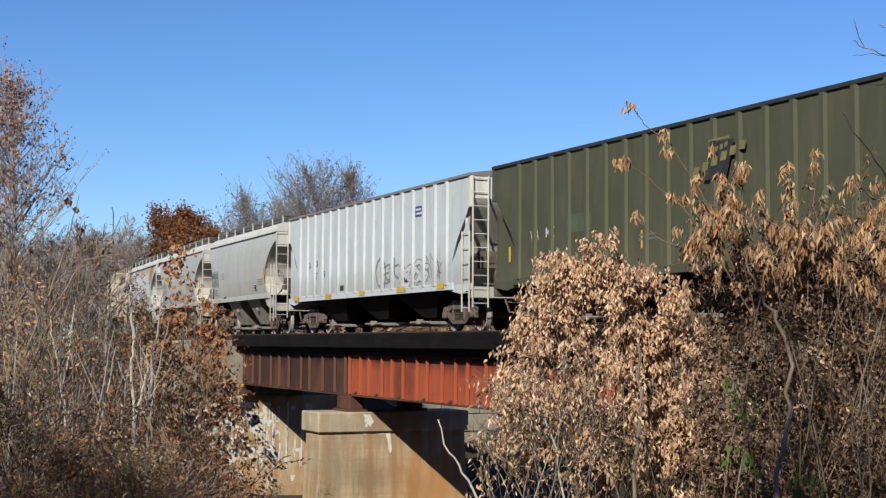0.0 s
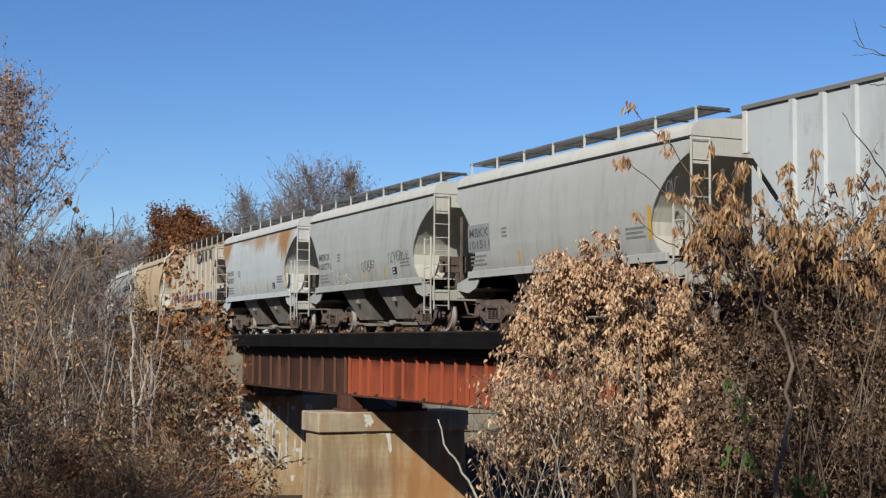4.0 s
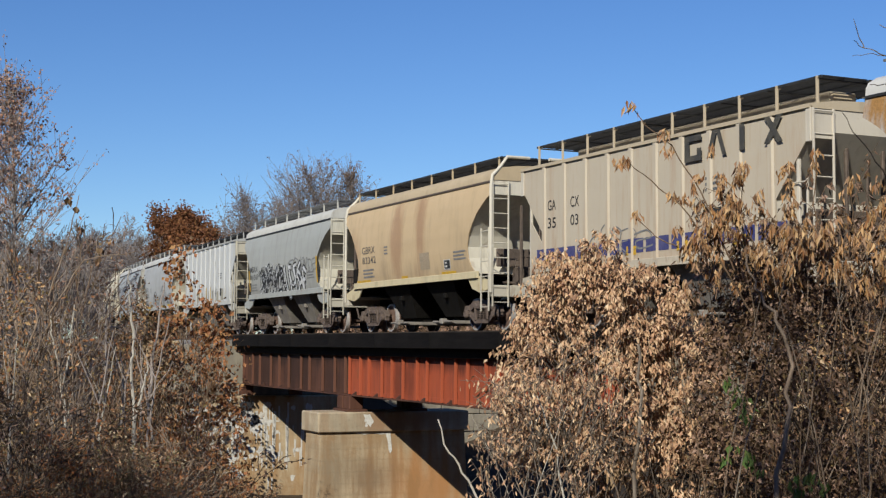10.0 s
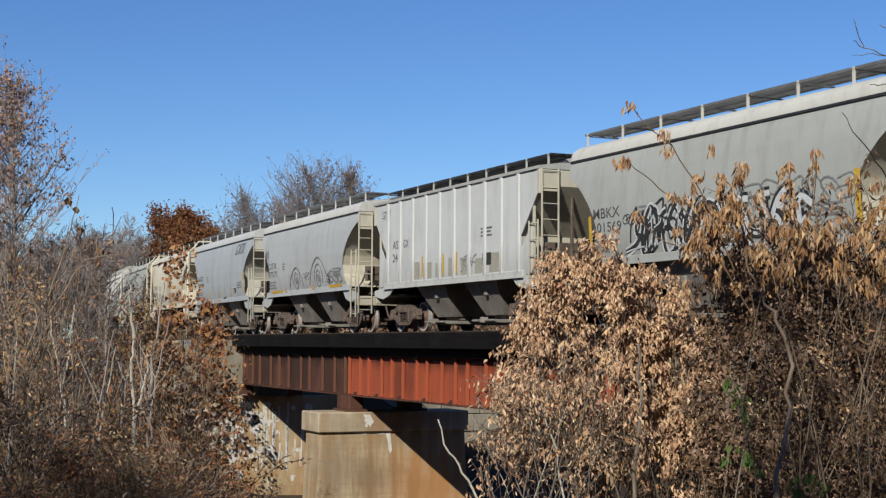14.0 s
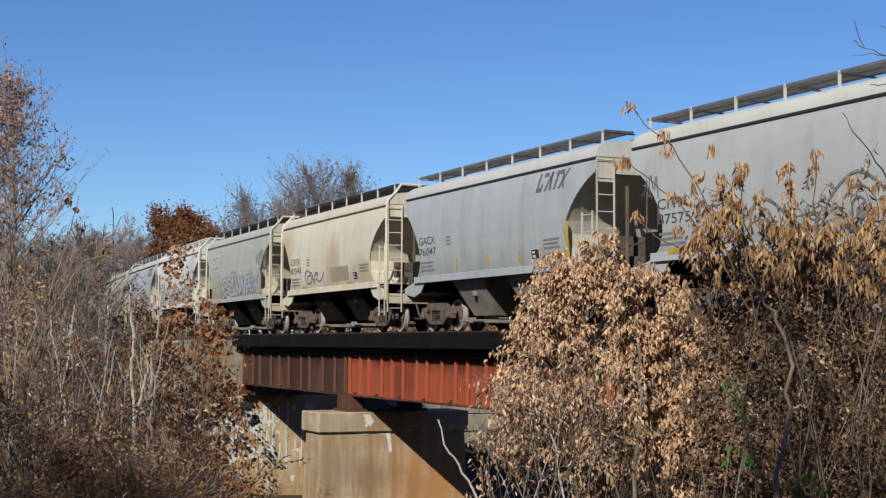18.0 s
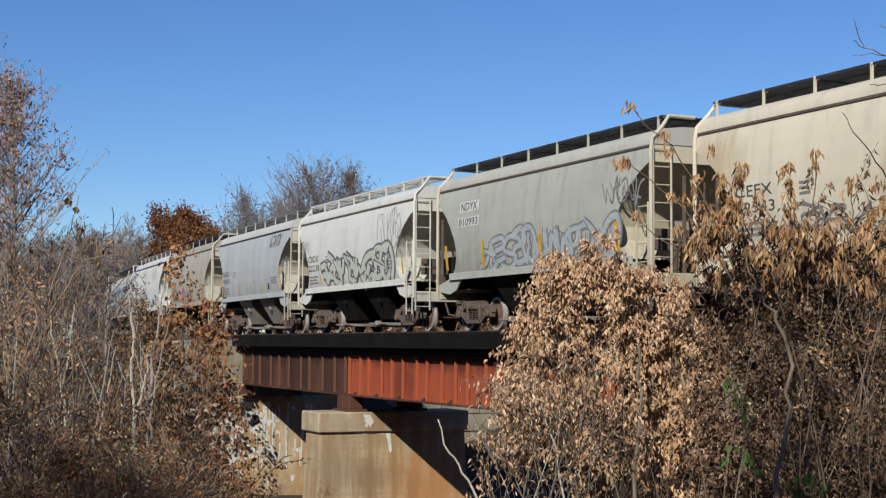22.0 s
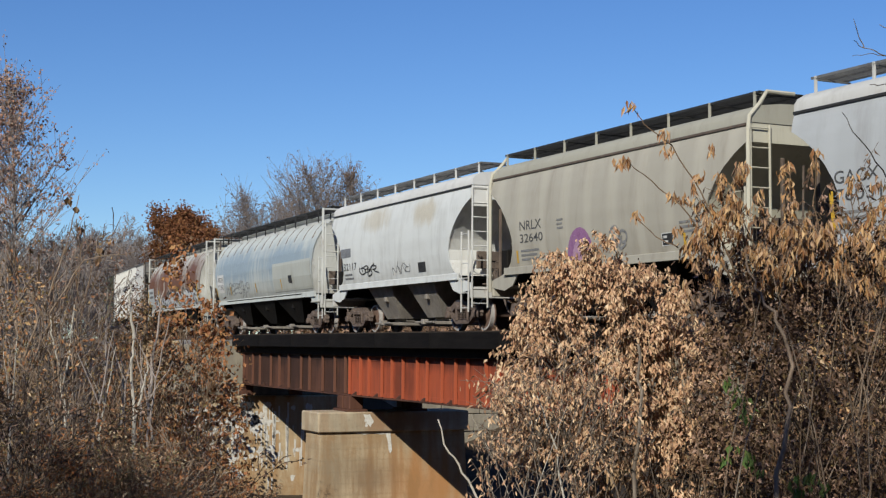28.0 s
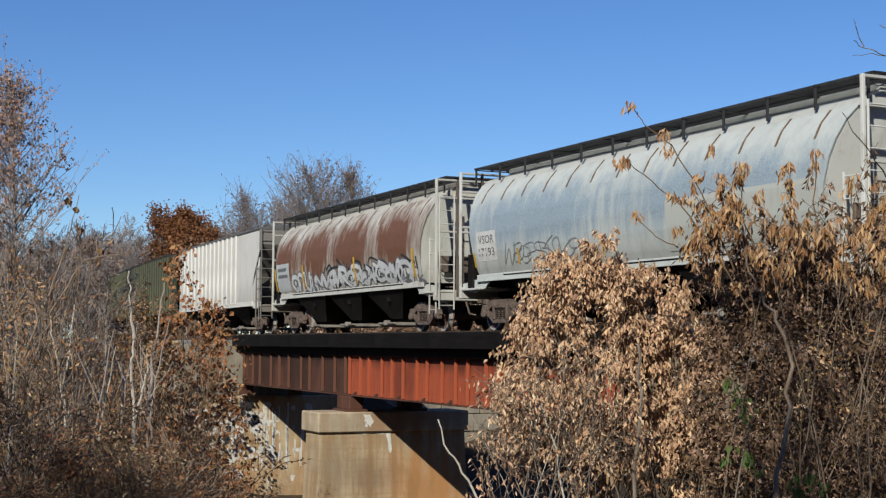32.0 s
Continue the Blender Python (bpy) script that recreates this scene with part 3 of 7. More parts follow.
part("paint_splash", Geo().add([(0.906, -0.95, -2.75), (0.906, -0.72, -2.78), (0.906, -0.6, -2.95), (0.906, -0.7, -3.2), (0.906, -0.86, -3.0)], [(0, 1, 2, 3, 4)]), M_SPLASH, pier)

# ---- covered hopper cars ----
ROUND = [(1.55, 1.49), (1.8, 1.53), (2.2, 1.575), (2.7, 1.6), (3.1, 1.585), (3.5, 1.545), (3.8, 1.49), (4.05, 1.42)]
FLAT = [(1.45, 1.5), (1.7, 1.5), (2.2, 1.5), (2.7, 1.5), (3.2, 1.5), (3.7, 1.5), (4.08, 1.5)]
TALL = [(1.28, 1.5), (1.7, 1.5), (2.2, 1.5), (2.7, 1.5), (3.2, 1.5), (3.7, 1.5), (4.32, 1.5)]
TANK = [(1.45, 1.36), (1.7, 1.45), (2.1, 1.54), (2.6, 1.58), (3.05, 1.54), (3.4, 1.44), (3.75, 1.26), (4.02, 1.02)]
CUTS = {
    "round": [(1.55, 0.95), (1.75, 1.18), (2.0, 1.32), (2.3, 1.34), (2.6, 1.22), (2.9, 1.0), (3.2, 0.7), (3.42, 0.4), (3.56, 0.16), (3.64, 0.0), (5, 0.0)],
    "flat": [(1.4, 1.05), (2.4, 1.05), (3.6, 0.0), (5, 0)],
    "tall": [(1.2, 1.35), (2.0, 1.3), (2.5, 1.0), (3.5, 0.1), (3.65, 0.0), (5, 0)],
    "tank": [(1.3, 1.15), (2.1, 1.0), (3.0, 0.8), (3.75, 0.62), (4.05, 0.54), (5, 0.45)],
}


def at(pairs, x):
    return float(np.interp(x, [p[0] for p in pairs], [p[1] for p in pairs]))


MESHES = {}


def kept(key, make):
    """One mesh for all alike pieces."""
    if key not in MESHES:
        MESHES[key] = make()
    return MESHES[key]


def rows_of(prof, cut):
    zs = sorted({p[0] for p in prof} | {c[0] for c in cut if prof[0][0] < c[0] < prof[-1][0]} | set(np.linspace(prof[0][0], prof[-1][0], 13).round(3).tolist()))
    return [(z, at(prof, z), at(cut, z)) for z in zs]


def shell_geo(prof, cut, h):
    """The two sides as thin plates, bent to the profile and cut away at the ends."""
    g, rows = Geo(), rows_of(prof, cut)
    nx = 12
    for side in (-1, 1):
        verts = []
        for z, w, c in rows:
            for k in range(nx + 1):
                x = (-1 + 2 * k / nx) * (h - c)
                verts.append((x, side * w, z))
        n = nx + 1
        inner = [(x, y - side * 0.03, z) for x, y, z in verts]
        m = len(verts)
        faces = []
        for r in range(len(rows) - 1):
            for k in range(nx):
                q = (r * n + k, r * n + k + 1, (r + 1) * n + k + 1, (r + 1) * n + k)
                faces += [q, tuple(i + m for i in q[::-1])]
            for k in (0, nx):
                faces.append((r * n + k, (r + 1) * n + k, (r + 1) * n + k + m, r * n + k + m))
        for r in (0, len(rows) - 1):
            for k in range(nx):
                faces.append((r * n + k, r * n + k + 1, r * n + k + 1 + m, r * n + k + m))
        g.add(verts + inner, faces)
    return g


def end_geo(prof, cut, h, inset=0.02):
    """The front end sheet: upright above, sloping in, upright again below."""
    rows = rows_of(prof, cut)
    g = Geo()
    verts = [(h - c - inset, sy * (w - 0.035), z) for z, w, c in rows for sy in (-1, -0.5, 0, 0.5, 1)]
    faces = [(r * 5 + k, r * 5 + k + 1, r * 5 + k + 6, r * 5 + k + 5) for r in range(len(rows) - 1) for k in range(4)]
    return g.add(verts, faces)


def roof_geo(kind, h, top):
    z0, w0 = top
    if kind == "tank":
        line = [(w0 + 0.02, z0 - 0.02), (0.8, z0 + 0.17), (0.5, z0 + 0.27), (0, z0 + 0.32)]
        h = h - 0.5
    elif kind == "round":
        line = [(w0 + 0.03, z0 - 0.02), (w0 + 0.015, z0 + 0.12), (w0 - 0.05, z0 + 0.22), (1.18, z0 + 0.33), (0.7, z0 + 0.39), (0, z0 + 0.42)]
    else:
        line = [(w0 + 0.05, z0 - 0.05), (w0 + 0.05, z0 + 0.03), (0.9, z0 + 0.12), (0, z0 + 0.16)]
    full = [(-a, b) for a, b in line] + [(a, b) for a, b in line[::-1][1:]]
    n = len(full)
    verts = [(x, y, z) for x in np.linspace(-h, h, 13) for y, z in full]
    faces = [(r * n + k, r * n + k + 1, (r + 1) * n + k + 1, (r + 1) * n + k) for r in range(12) for k in range(n - 1)]
    faces += [tuple(range(n)), tuple(range(12 * n, 13 * n))]
    return Geo().add(verts, faces)


def ladder_geo(p0, p1, across, z0, z1, gap=0.4, r=0.015):
    """Two stiles and their rungs; p0 and p1 in plan."""
    g = Geo()
    for x, y in (p0, p1):
        g.box(x - 0.02, x + 0.02, y - 0.02, y + 0.02, z0, z1, 0.005)
    n = int((z1 - z0) / gap)
    for k in range(n + 1):
        z = z0 + 0.12 + k * (z1 - z0 - 0.2) / n
        g.tube([(*p0, z), (*p1, z)], r, 5)
    return g


def bogie_frame():
    """A cast side frame: a top and a bottom chord with open windows, columns, springs and bearing boxes."""
    g = Geo().prism([(-1.12, 0.5), (-1.08, 0.66), (-0.8, 0.69), (-0.5, 0.83), (0.5, 0.83), (0.8, 0.69), (1.08, 0.66), (1.12, 0.5), (0.72, 0.53), (0.45, 0.67), (-0.45, 0.67), (-0.72, 0.53)], -0.08, 0.07)
    g.prism([(-0.98, 0.54), (-0.44, 0.2), (0.44, 0.2), (0.98, 0.54), (0.78, 0.55), (0.4, 0.32), (-0.4, 0.32), (-0.78, 0.55)], -0.07, 0.06)
    for x in (-0.89, 0.89):
        g.lathe([(0.001, -0.17), (0.09, -0.17), (0.12, -0.13), (0.12, 0.0)], 10, (x, 0, 0.46))
        g.box(x - 0.16, x + 0.16, -0.1, 0.1, 0.55, 0.7, 0.02)
        for k in (-0.17, 0.17):
            g.box(x + k - 0.035, x + k + 0.035, -0.085, 0.07, 0.36, 0.6, 0.015)
    for x in (-0.37, 0.37):
        g.box(x - 0.06, x + 0.06, -0.1, 0.08, 0.28, 0.76, 0.02)
    for x in (-0.21, 0.0, 0.21):
        for k in range(5):
            g.lathe([(0.001, -0.02), (0.085, -0.02), (0.085, 0.02), (0.001, 0.02)], 8, (x, -0.03, 0.335 + k * 0.05))
            g.box(x - 0.07, x + 0.07, -0.1, 0.02, 0.325 + k * 0.05, 0.345 + k * 0.05, 0.008)
    return g.box(-0.3, 0.3, -0.13, 0.1, 0.58, 0.72, 0.03)


def wheel_geo():
    g = Geo()
    for s_ in (-1, 1):
        prof = [(0.001, 0.86), (0.09, 0.86), (0.1, 0.8), (0.16, 0.765), (0.34, 0.745), (0.39, 0.79), (0.452, 0.8), (0.46, 0.69), (0.485, 0.68),
                (0.48, 0.655), (0.39, 0.66), (0.36, 0.70), (0.15, 0.69), (0.09, 0.65)]
        g.lathe([(r, y * s_) for r, y in prof], 28)
    g.lathe([(0.085, -0.7), (0.085, 0.7)], 10)
    for s_ in (-1, 1):
        for k in range(3):
            a = k * 2.094
            g.box(0.05 * math.cos(a) - 0.015, 0.05 * math.cos(a) + 0.015, min(s_ * 0.86, s_ * 0.88), max(s_ * 0.86, s_ * 0.88),
                  0.05 * math.sin(a) - 0.015, 0.05 * math.sin(a) + 0.015)
    return g


def tread_geo():
    g = Geo()
    for s_ in (-1, 1):
        g.lathe([(0.395, 0.802 * s_), (0.453, 0.803 * s_), (0.462, 0.69 * s_)], 28)
    return g


WHEELSETS = []


def bogie(car, x):
    b = part("bogie", kept("bolster", lambda: Geo().box(-0.18, 0.18, -0.95, 0.95, 0.55, 0.82, 0.03).box(-0.25, 0.25, -0.25, 0.25, 0.8, 0.95, 0.02).mesh("bogie")),
             M_TRUCK, car, "cast steel bogie", m=pose(x, 0, 0))
    for s_ in (-1, 1):
        part("side_frame", kept("frame", lambda: bogie_frame().mesh("side_frame", 30)), M_TRUCK, b, m=pose(0, s_ * 1.0, 0, 0, 0, 0 if s_ < 0 else 180))
    for xx in (-0.89, 0.89):
        w = part("wheelset", kept("wheel", lambda: two_tone(wheel_geo(), tread_geo())), M_WHEEL, b, m=pose(xx, 0, 0.46))
        WHEELSETS.append((w, xx))
    for xx in (-0.36, 0.36):
        part("brake_beam", kept("beam", lambda: Geo().tube([(0, -0.7, 0.4), (0, 0.7, 0.4)], 0.045, 6).mesh("brake_beam")), M_STEEL, b, m=pose(xx, 0, 0))


def two_tone(a, b):
    """One mesh of two geometries, the second with the material of the second slot."""
    me = a.mesh("wheelset", 35)
    n0 = len(a.f)
    g = Geo()
    g.v, g.f = list(a.v), list(a.f)
    g.add(b.v, b.f)
    me = g.mesh("wheelset", 35)
    me.materials.append(M_WHEEL)
    me.materials.append(M_TREAD)
    idx = [0] * n0 + [1] * (len(g.f) - n0)
    me.polygons.foreach_set("material_index", idx)
    return me


def bay_geo(x, reach, z_top, z_low=0.42, w=1.42):
    g = Geo()
    low = 0.56 if reach < 1.5 else 0.5
    g.hull([(x - reach, -w, z_top), (x + reach, -w, z_top), (x + reach, w, z_top), (x - reach, w, z_top)],
           [(x - low, -0.85, z_low), (x + low, -0.85, z_low), (x + low, 0.85, z_low), (x - low, 0.85, z_low)])
    g.box(x - 0.5, x + 0.5, -0.62, 0.62, z_low - 0.1, z_low, 0.02)
    g.box(x + 0.05, x + 0.22, -1.24, -1.0, 0.95, 1.1, 0.02)
    return g


def gate_geo(x):
    g = Geo().box(x - 0.5, x + 0.55, -1.15, 1.15, 0.2, 0.3, 0.015).tube([(x - 0.7, -1.2, 0.27), (x + 0.7, -1.2, 0.27)], 0.035, 6)
    return g.box(x - 0.1, x + 0.1, -1.28, -1.1, 0.2, 0.36, 0.02)


def grating_geo(h, y0, y1, z):
    """A walkway of fine cross bars between two edge angles, on cross bearers."""
    g = Geo()
    for y in (y0, (y0 + y1) / 2, y1):
        g.box(-h, h, y - 0.012, y + 0.012, z - 0.05, z)
    n = int(h * 2 / 0.075)
    for k in range(n + 1):
        x = -h + 2 * h * k / n
        g.box(x - 0.017, x + 0.017, y0, y1, z - 0.018, z - 0.004)
    for k in range(8):
        x = -h + 0.1 + (2 * h - 0.2) * k / 7
        g.box(x - 0.03, x + 0.03, y0 - 0.1, y1, z - 0.075, z - 0.05)
    return g


def hopper(kind, paints, seed, length, ribs=0, bays=2, frame_kind="ladder", label="", posts=8, walk_z=4.62, trim=True, board=True, board_m=None):
    """A covered hopper car, its front towards +x, its near side at -y. paints: side, end, roof, sill."""
    side_m, end_m, roof_m, sill_m = paints
    prof = {"round": ROUND, "flat": FLAT, "tall": TALL, "tank": TANK}[kind]
    cut = CUTS[kind]
    h = length / 2
    key = (kind, length)
    car = tagged(new("hopper_car"), label, "hopper car", "cars of the train")
    z_eave, w_eave = prof[-1]
    z_sill, w_sill = prof[0]
    part("side_sheet", kept(("shell", key), lambda: shell_geo(prof, cut, h).mesh("side_sheet", 40)), side_m, car)
    em = kept(("end", key), lambda: end_geo(prof, cut, h).mesh("end_sheet", 25))
    for r in (0, 180):
        part("end_sheet", em, end_m, car, m=pose(0, 0, 0, 0, 0, r))
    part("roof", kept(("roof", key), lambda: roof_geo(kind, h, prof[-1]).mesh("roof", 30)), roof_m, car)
    if trim:
        # dark strip for the seam and the shadow gap below the roof's edge
        for s_ in (-1, 1):
            part("eave_trim", kept(("trim", key), lambda: Geo().box(-h, h, -0.02, 0.02, z_eave - 0.075, z_eave - 0.025).mesh("eave_trim")), M_TRIM if frame_kind == "ladder" else M_STEEL, car,
                 m=pose(0, s_ * (w_eave + 0.034), 0))
    if ribs:
        rz0, rib_deep = z_sill + 0.01, 0.05 if kind == "flat" else 0.075
        rm_ = kept(("rib", key), lambda: Geo().hull([(-0.1, -0.01, rz0), (0.1, -0.01, rz0), (0.055, -rib_deep, rz0), (-0.055, -rib_deep, rz0)],
                                                    [(-0.1, -0.01, z_eave - 0.06), (0.1, -0.01, z_eave - 0.06), (0.055, -rib_deep, z_eave - 0.06), (-0.055, -rib_deep, z_eave - 0.06)]).mesh("rib"))
        inner = h - cut[0][1] - 0.12
        first, pitch = (-6.73, 0.833) if kind == "tall" else (-inner, 2 * inner / (ribs - 1))
        for k in range(ribs):
            x = first + pitch * k
            for s_ in (-1, 1):
                part("rib", rm_, side_m, car, m=pose(x, s_ * (w_eave - 0.005), 0, 0, 0, 0 if s_ < 0 else 180))
        corner = kept(("corner", key), lambda: Geo().box(-0.07, 0.07, -0.05, 0.05, 3.4, z_eave - 0.05, 0.01).mesh("corner_post"))
        for sx in (-1, 1):
            for s_ in (-1, 1):
                part("corner_post", corner, end_m, car, m=pose(sx * (h - 0.06), s_ * (w_eave - 0.02), 0))
    if kind in ("flat", "tall"):
        edge = [(h - 1.03, z_sill - 0.05), (h - 0.45, z_sill - 0.05), (h - 0.45, 2.72), (h - 1.03, 2.12)] if kind == "flat" else [
            (h - 1.38, z_sill - 0.02), (h - 0.22, z_sill - 0.02), (h - 0.22, 3.15), (h - 0.8, 2.5), (h - 1.38, 1.85)]
        plate_m = kept(("cornerplate", key), lambda: Geo().prism(edge, -0.012, 0.012).mesh("corner_plate"))
        post_m = kept(("cornerpost", key), lambda: Geo().box(h - 0.46, h - 0.38, -0.03, 0.03, 1.15, 3.12, 0.008).mesh("corner_strut"))
        for r in (0, 180):
            for s_ in (-1, 1):
                part("corner_plate", plate_m, side_m, car, m=pose(0, 0, 0, 0, 0, r) @ pose(0, s_ * (w_sill - 0.03), 0))
                part("corner_strut", post_m, end_m, car, m=pose(0, 0, 0, 0, 0, r) @ pose(0, s_ * (w_sill - 0.05), 0))
    # side sill, end platforms, centre sill, couplers
    reach = h - cut[0][1] + 0.15
    for s_ in (-1, 1):
        sg = kept(("sill", key), lambda: Geo().box(-reach, reach, -0.04, 0.04, z_sill - 0.12, z_sill + 0.06, 0.012).box(-reach, reach, -0.06, 0.06, z_sill - 0.13, z_sill - 0.1).mesh("side_sill"))
        part("side_sill", sg, sill_m, car, m=pose(0, s_ * (w_sill + 0.0), 0))
        for sx in (-1, 1):
            web = kept(("web", key), lambda: Geo().prism([(h - 0.02, 1.12), (h - 0.02, 1.3), (h - cut[0][1] - 0.1, z_sill - 0.02), (h - cut[0][1] - 0.55, z_sill - 0.1),
                                                          (h - cut[0][1] - 0.25, 1.14), (h - 0.75, 1.02)], -0.02, 0.02).mesh("sill_web"))
            part("sill_web", web, sill_m, car, m=pose(0, s_ * (w_sill - 0.03), 0, 0, 0, 0 if sx > 0 else 180))
    plat = kept(("plat", key), lambda: Geo().box(h - cut[0][1] - 0.1, h, -1.45, 1.45, 1.1, 1.16, 0.01).box(h - 0.12, h + 0.02, -1.47, 1.47, 0.88, 1.2, 0.02).mesh("end_platform"))
    coup = kept("coupler", lambda: Geo().box(-0.4, 0.45, -0.09, 0.09, 0.8, 0.98, 0.03).box(0.4, 0.76, -0.16, 0.14, 0.74, 1.02, 0.05).tube(
        [(0.1, -0.5, 0.85), (0.35, -0.5, 0.5), (0.7, -0.42, 0.45)], 0.03, 5).mesh("coupler"))
    for r in (0, 180):
        part("end_platform", plat, end_m, car, m=pose(0, 0, 0, 0, 0, r))
        part("coupler", coup, M_STEEL, car, m=pose(0, 0, 0, 0, 0, r) @ pose(h, 0, 0))
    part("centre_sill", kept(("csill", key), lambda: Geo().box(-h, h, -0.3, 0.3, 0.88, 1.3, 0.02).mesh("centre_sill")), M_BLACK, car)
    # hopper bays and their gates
    # bays of long and hooped cars are coloured as shade, the rest as steel
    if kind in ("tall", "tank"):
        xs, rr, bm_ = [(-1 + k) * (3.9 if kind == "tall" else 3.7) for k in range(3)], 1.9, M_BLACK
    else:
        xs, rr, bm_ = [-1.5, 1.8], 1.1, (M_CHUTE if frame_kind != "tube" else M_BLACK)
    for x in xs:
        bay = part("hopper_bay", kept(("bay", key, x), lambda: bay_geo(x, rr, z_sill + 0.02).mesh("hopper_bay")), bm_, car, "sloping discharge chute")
        part("outlet_gate", kept(("gate", key, x), lambda: gate_geo(x).mesh("outlet_gate")), M_CHUTE, bay)
    # ends: ladders, grab irons, brake gear
    w = w_sill
    top_z = z_eave - 0.05 if frame_kind == "ladder" else 4.0
    lad = kept(("lad", key, frame_kind), lambda: ladder_geo((h + 0.03, -w + 0.03), (h + 0.03, -w + 0.5), None, 0.62, top_z).mesh("end_ladder"))
    sidel = kept(("slad", key), lambda: ladder_geo((h - 0.08, -w - 0.03), (h - 0.55, -w - 0.03), None, 0.5, 2.75).mesh("side_ladder"))
    beam = kept(("bst", key), lambda: Geo().box(h - 0.3, h - 0.22, -0.04, 0.04, 1.15, 3.4, 0.015).mesh("end_post"))
    for r in (0, 180):
        part("end_ladder", lad, end_m, car, m=pose(0, 0, 0, 0, 0, r))
        part("side_ladder", sidel, end_m, car, m=pose(0, 0, 0, 0, 0, r))
        for s_ in (-1, 1):
            part("end_post", beam, M_STEEL, car, m=pose(0, 0, 0, 0, 0, r) @ pose(0, s_ * 0.45, 0))
    if frame_kind == "ladder" and kind != "tall":
        plate = kept(("plate", key), lambda: Geo().box(h + 0.0, h + 0.02, -w + 0.05, -w + 0.48, z_eave - 0.62, z_eave - 0.1, 0.004).tube([(h + 0.03, -w + 0.02, z_eave - 0.1), (h + 0.03, -w + 0.52, z_eave - 0.1)], 0.025, 6).mesh("ladder_plate"))
        for r in (0, 180):
            part("ladder_plate", plate, end_m, car, m=pose(0, 0, 0, 0, 0, r))
    mir = kept(("lad2", key), lambda: ladder_geo((h + 0.03, w - 0.03), (h + 0.03, w - 0.5), None, 0.62, 2.4).mesh("end_ladder"))
    part("end_ladder", mir, end_m, car)
    part("brake_wheel", kept(("bw", key), lambda: Geo().tube([(h + 0.12, 0.25 * math.cos(a), 2.35 + 0.25 * math.sin(a)) for a in np.linspace(0, 2 * math.pi, 17)], 0.02, 5).tube(
        [(h + 0.12, -0.25, 2.35), (h + 0.12, 0.25, 2.35)], 0.015, 4).tube([(h - 0.1, 0, 2.35), (h + 0.13, 0, 2.35)], 0.04, 6).box(h - 0.1, h + 0.05, -0.2, 0.2, 2.1, 2.55, 0.03).mesh("brake_wheel")), M_STEEL, car, m=pose(0, 0.55, 0))
    part("air_reservoir", kept(("res", key), lambda: Geo().lathe([(0.001, -0.6), (0.14, -0.55), (0.17, -0.45), (0.17, 0.45), (0.14, 0.55), (0.001, 0.6)], 14, (0, 0, 0)).mesh("air_reservoir", 35)), M_STEEL, car,
         m=pose(-h + 0.65, 0.2, 1.45))
    # dark gear made up to stand for the shade in the middle of each end
    gear = kept(("gear", key), lambda: Geo().box(h - 1.0, h - 0.55, -0.35, 0.35, 1.16, 1.75, 0.03).lathe([(0.001, -0.55), (0.2, -0.5), (0.22, -0.4), (0.22, 0.4), (0.2, 0.5), (0.001, 0.55)], 12, (h - 0.6, 0.75, 1.42))
                .box(h - 0.9, h - 0.82, -0.9, 1.35, 1.75, 2.25, 0.02).tube([(h - 0.5, -0.9, 1.3), (h - 0.5, 1.3, 1.3)], 0.03, 6).tube([(h - 0.45, 0.2, 1.2), (h - 0.4, 0.2, 3.3)], 0.025, 6)
                .box(h - 0.75, h - 0.4, 0.95, 1.4, 1.16, 2.1, 0.03).tube([(h - 0.3, -0.6, 1.2), (h - 0.3, -0.6, 1.9), (h - 0.5, 0.5, 2.2)], 0.022, 6).mesh("brake_gear", 30))
    for r in (0, 180):
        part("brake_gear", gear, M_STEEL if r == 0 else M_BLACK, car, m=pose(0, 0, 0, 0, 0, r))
    if frame_kind == "tube":
        zt = walk_z - 0.02
        fr = kept(("hoop", key), lambda: Geo().tube([(h + 0.02, -w - 0.02, 1.0), (h + 0.02, -w - 0.02, 3.85), (h + 0.0, -w + 0.03, 4.15), (h - 0.02, -w + 0.3, 4.42), (h - 0.05, -w + 0.5, zt), (h - 0.06, -0.3, zt)], 0.045, 8)
                  .tube([(h - 0.06, -w + 0.55, zt), (h - 0.5, -w + 0.55, zt)], 0.03, 6).mesh("corner_hoop", 40))
        fl = kept(("hoop2", key), lambda: Geo().tube([(h + 0.02, w + 0.02, 1.0), (h + 0.02, w + 0.02, 3.85), (h + 0.0, w - 0.03, 4.15), (h - 0.02, w - 0.3, 4.42), (h - 0.05, w - 0.5, zt), (h - 0.06, 0.3, zt)], 0.045, 8).mesh("corner_hoop", 40))
        for r in (0, 180):
            part("corner_hoop", fr, M_RAILWHITE if end_m is None else end_m, car, m=pose(0, 0, 0, 0, 0, r))
            part("corner_hoop", fl, end_m, car, m=pose(0, 0, 0, 0, 0, r))
    if frame_kind == "cage":
        up = kept(("cagepost", key), lambda: Geo().box(-0.04, 0.04, -0.035, 0.035, 1.0, 4.45, 0.008).mesh("cage_post"))
        bar = kept(("cagebar", key), lambda: Geo().box(-0.03, 0.03, -1.42, 1.42, -0.03, 0.03, 0.008).mesh("cage_bar"))
        for sx in (-1, 1):
            for y in (-1.42, -0.75, 0.75, 1.42):
                part("cage_post", up, end_m if abs(y) > 1 else M_STEEL, car, m=pose(sx * h, y, 0))
            for z in (4.42, 3.9, 2.9):
                part("cage_bar", bar, end_m, car, m=pose(sx * h, 0, z))
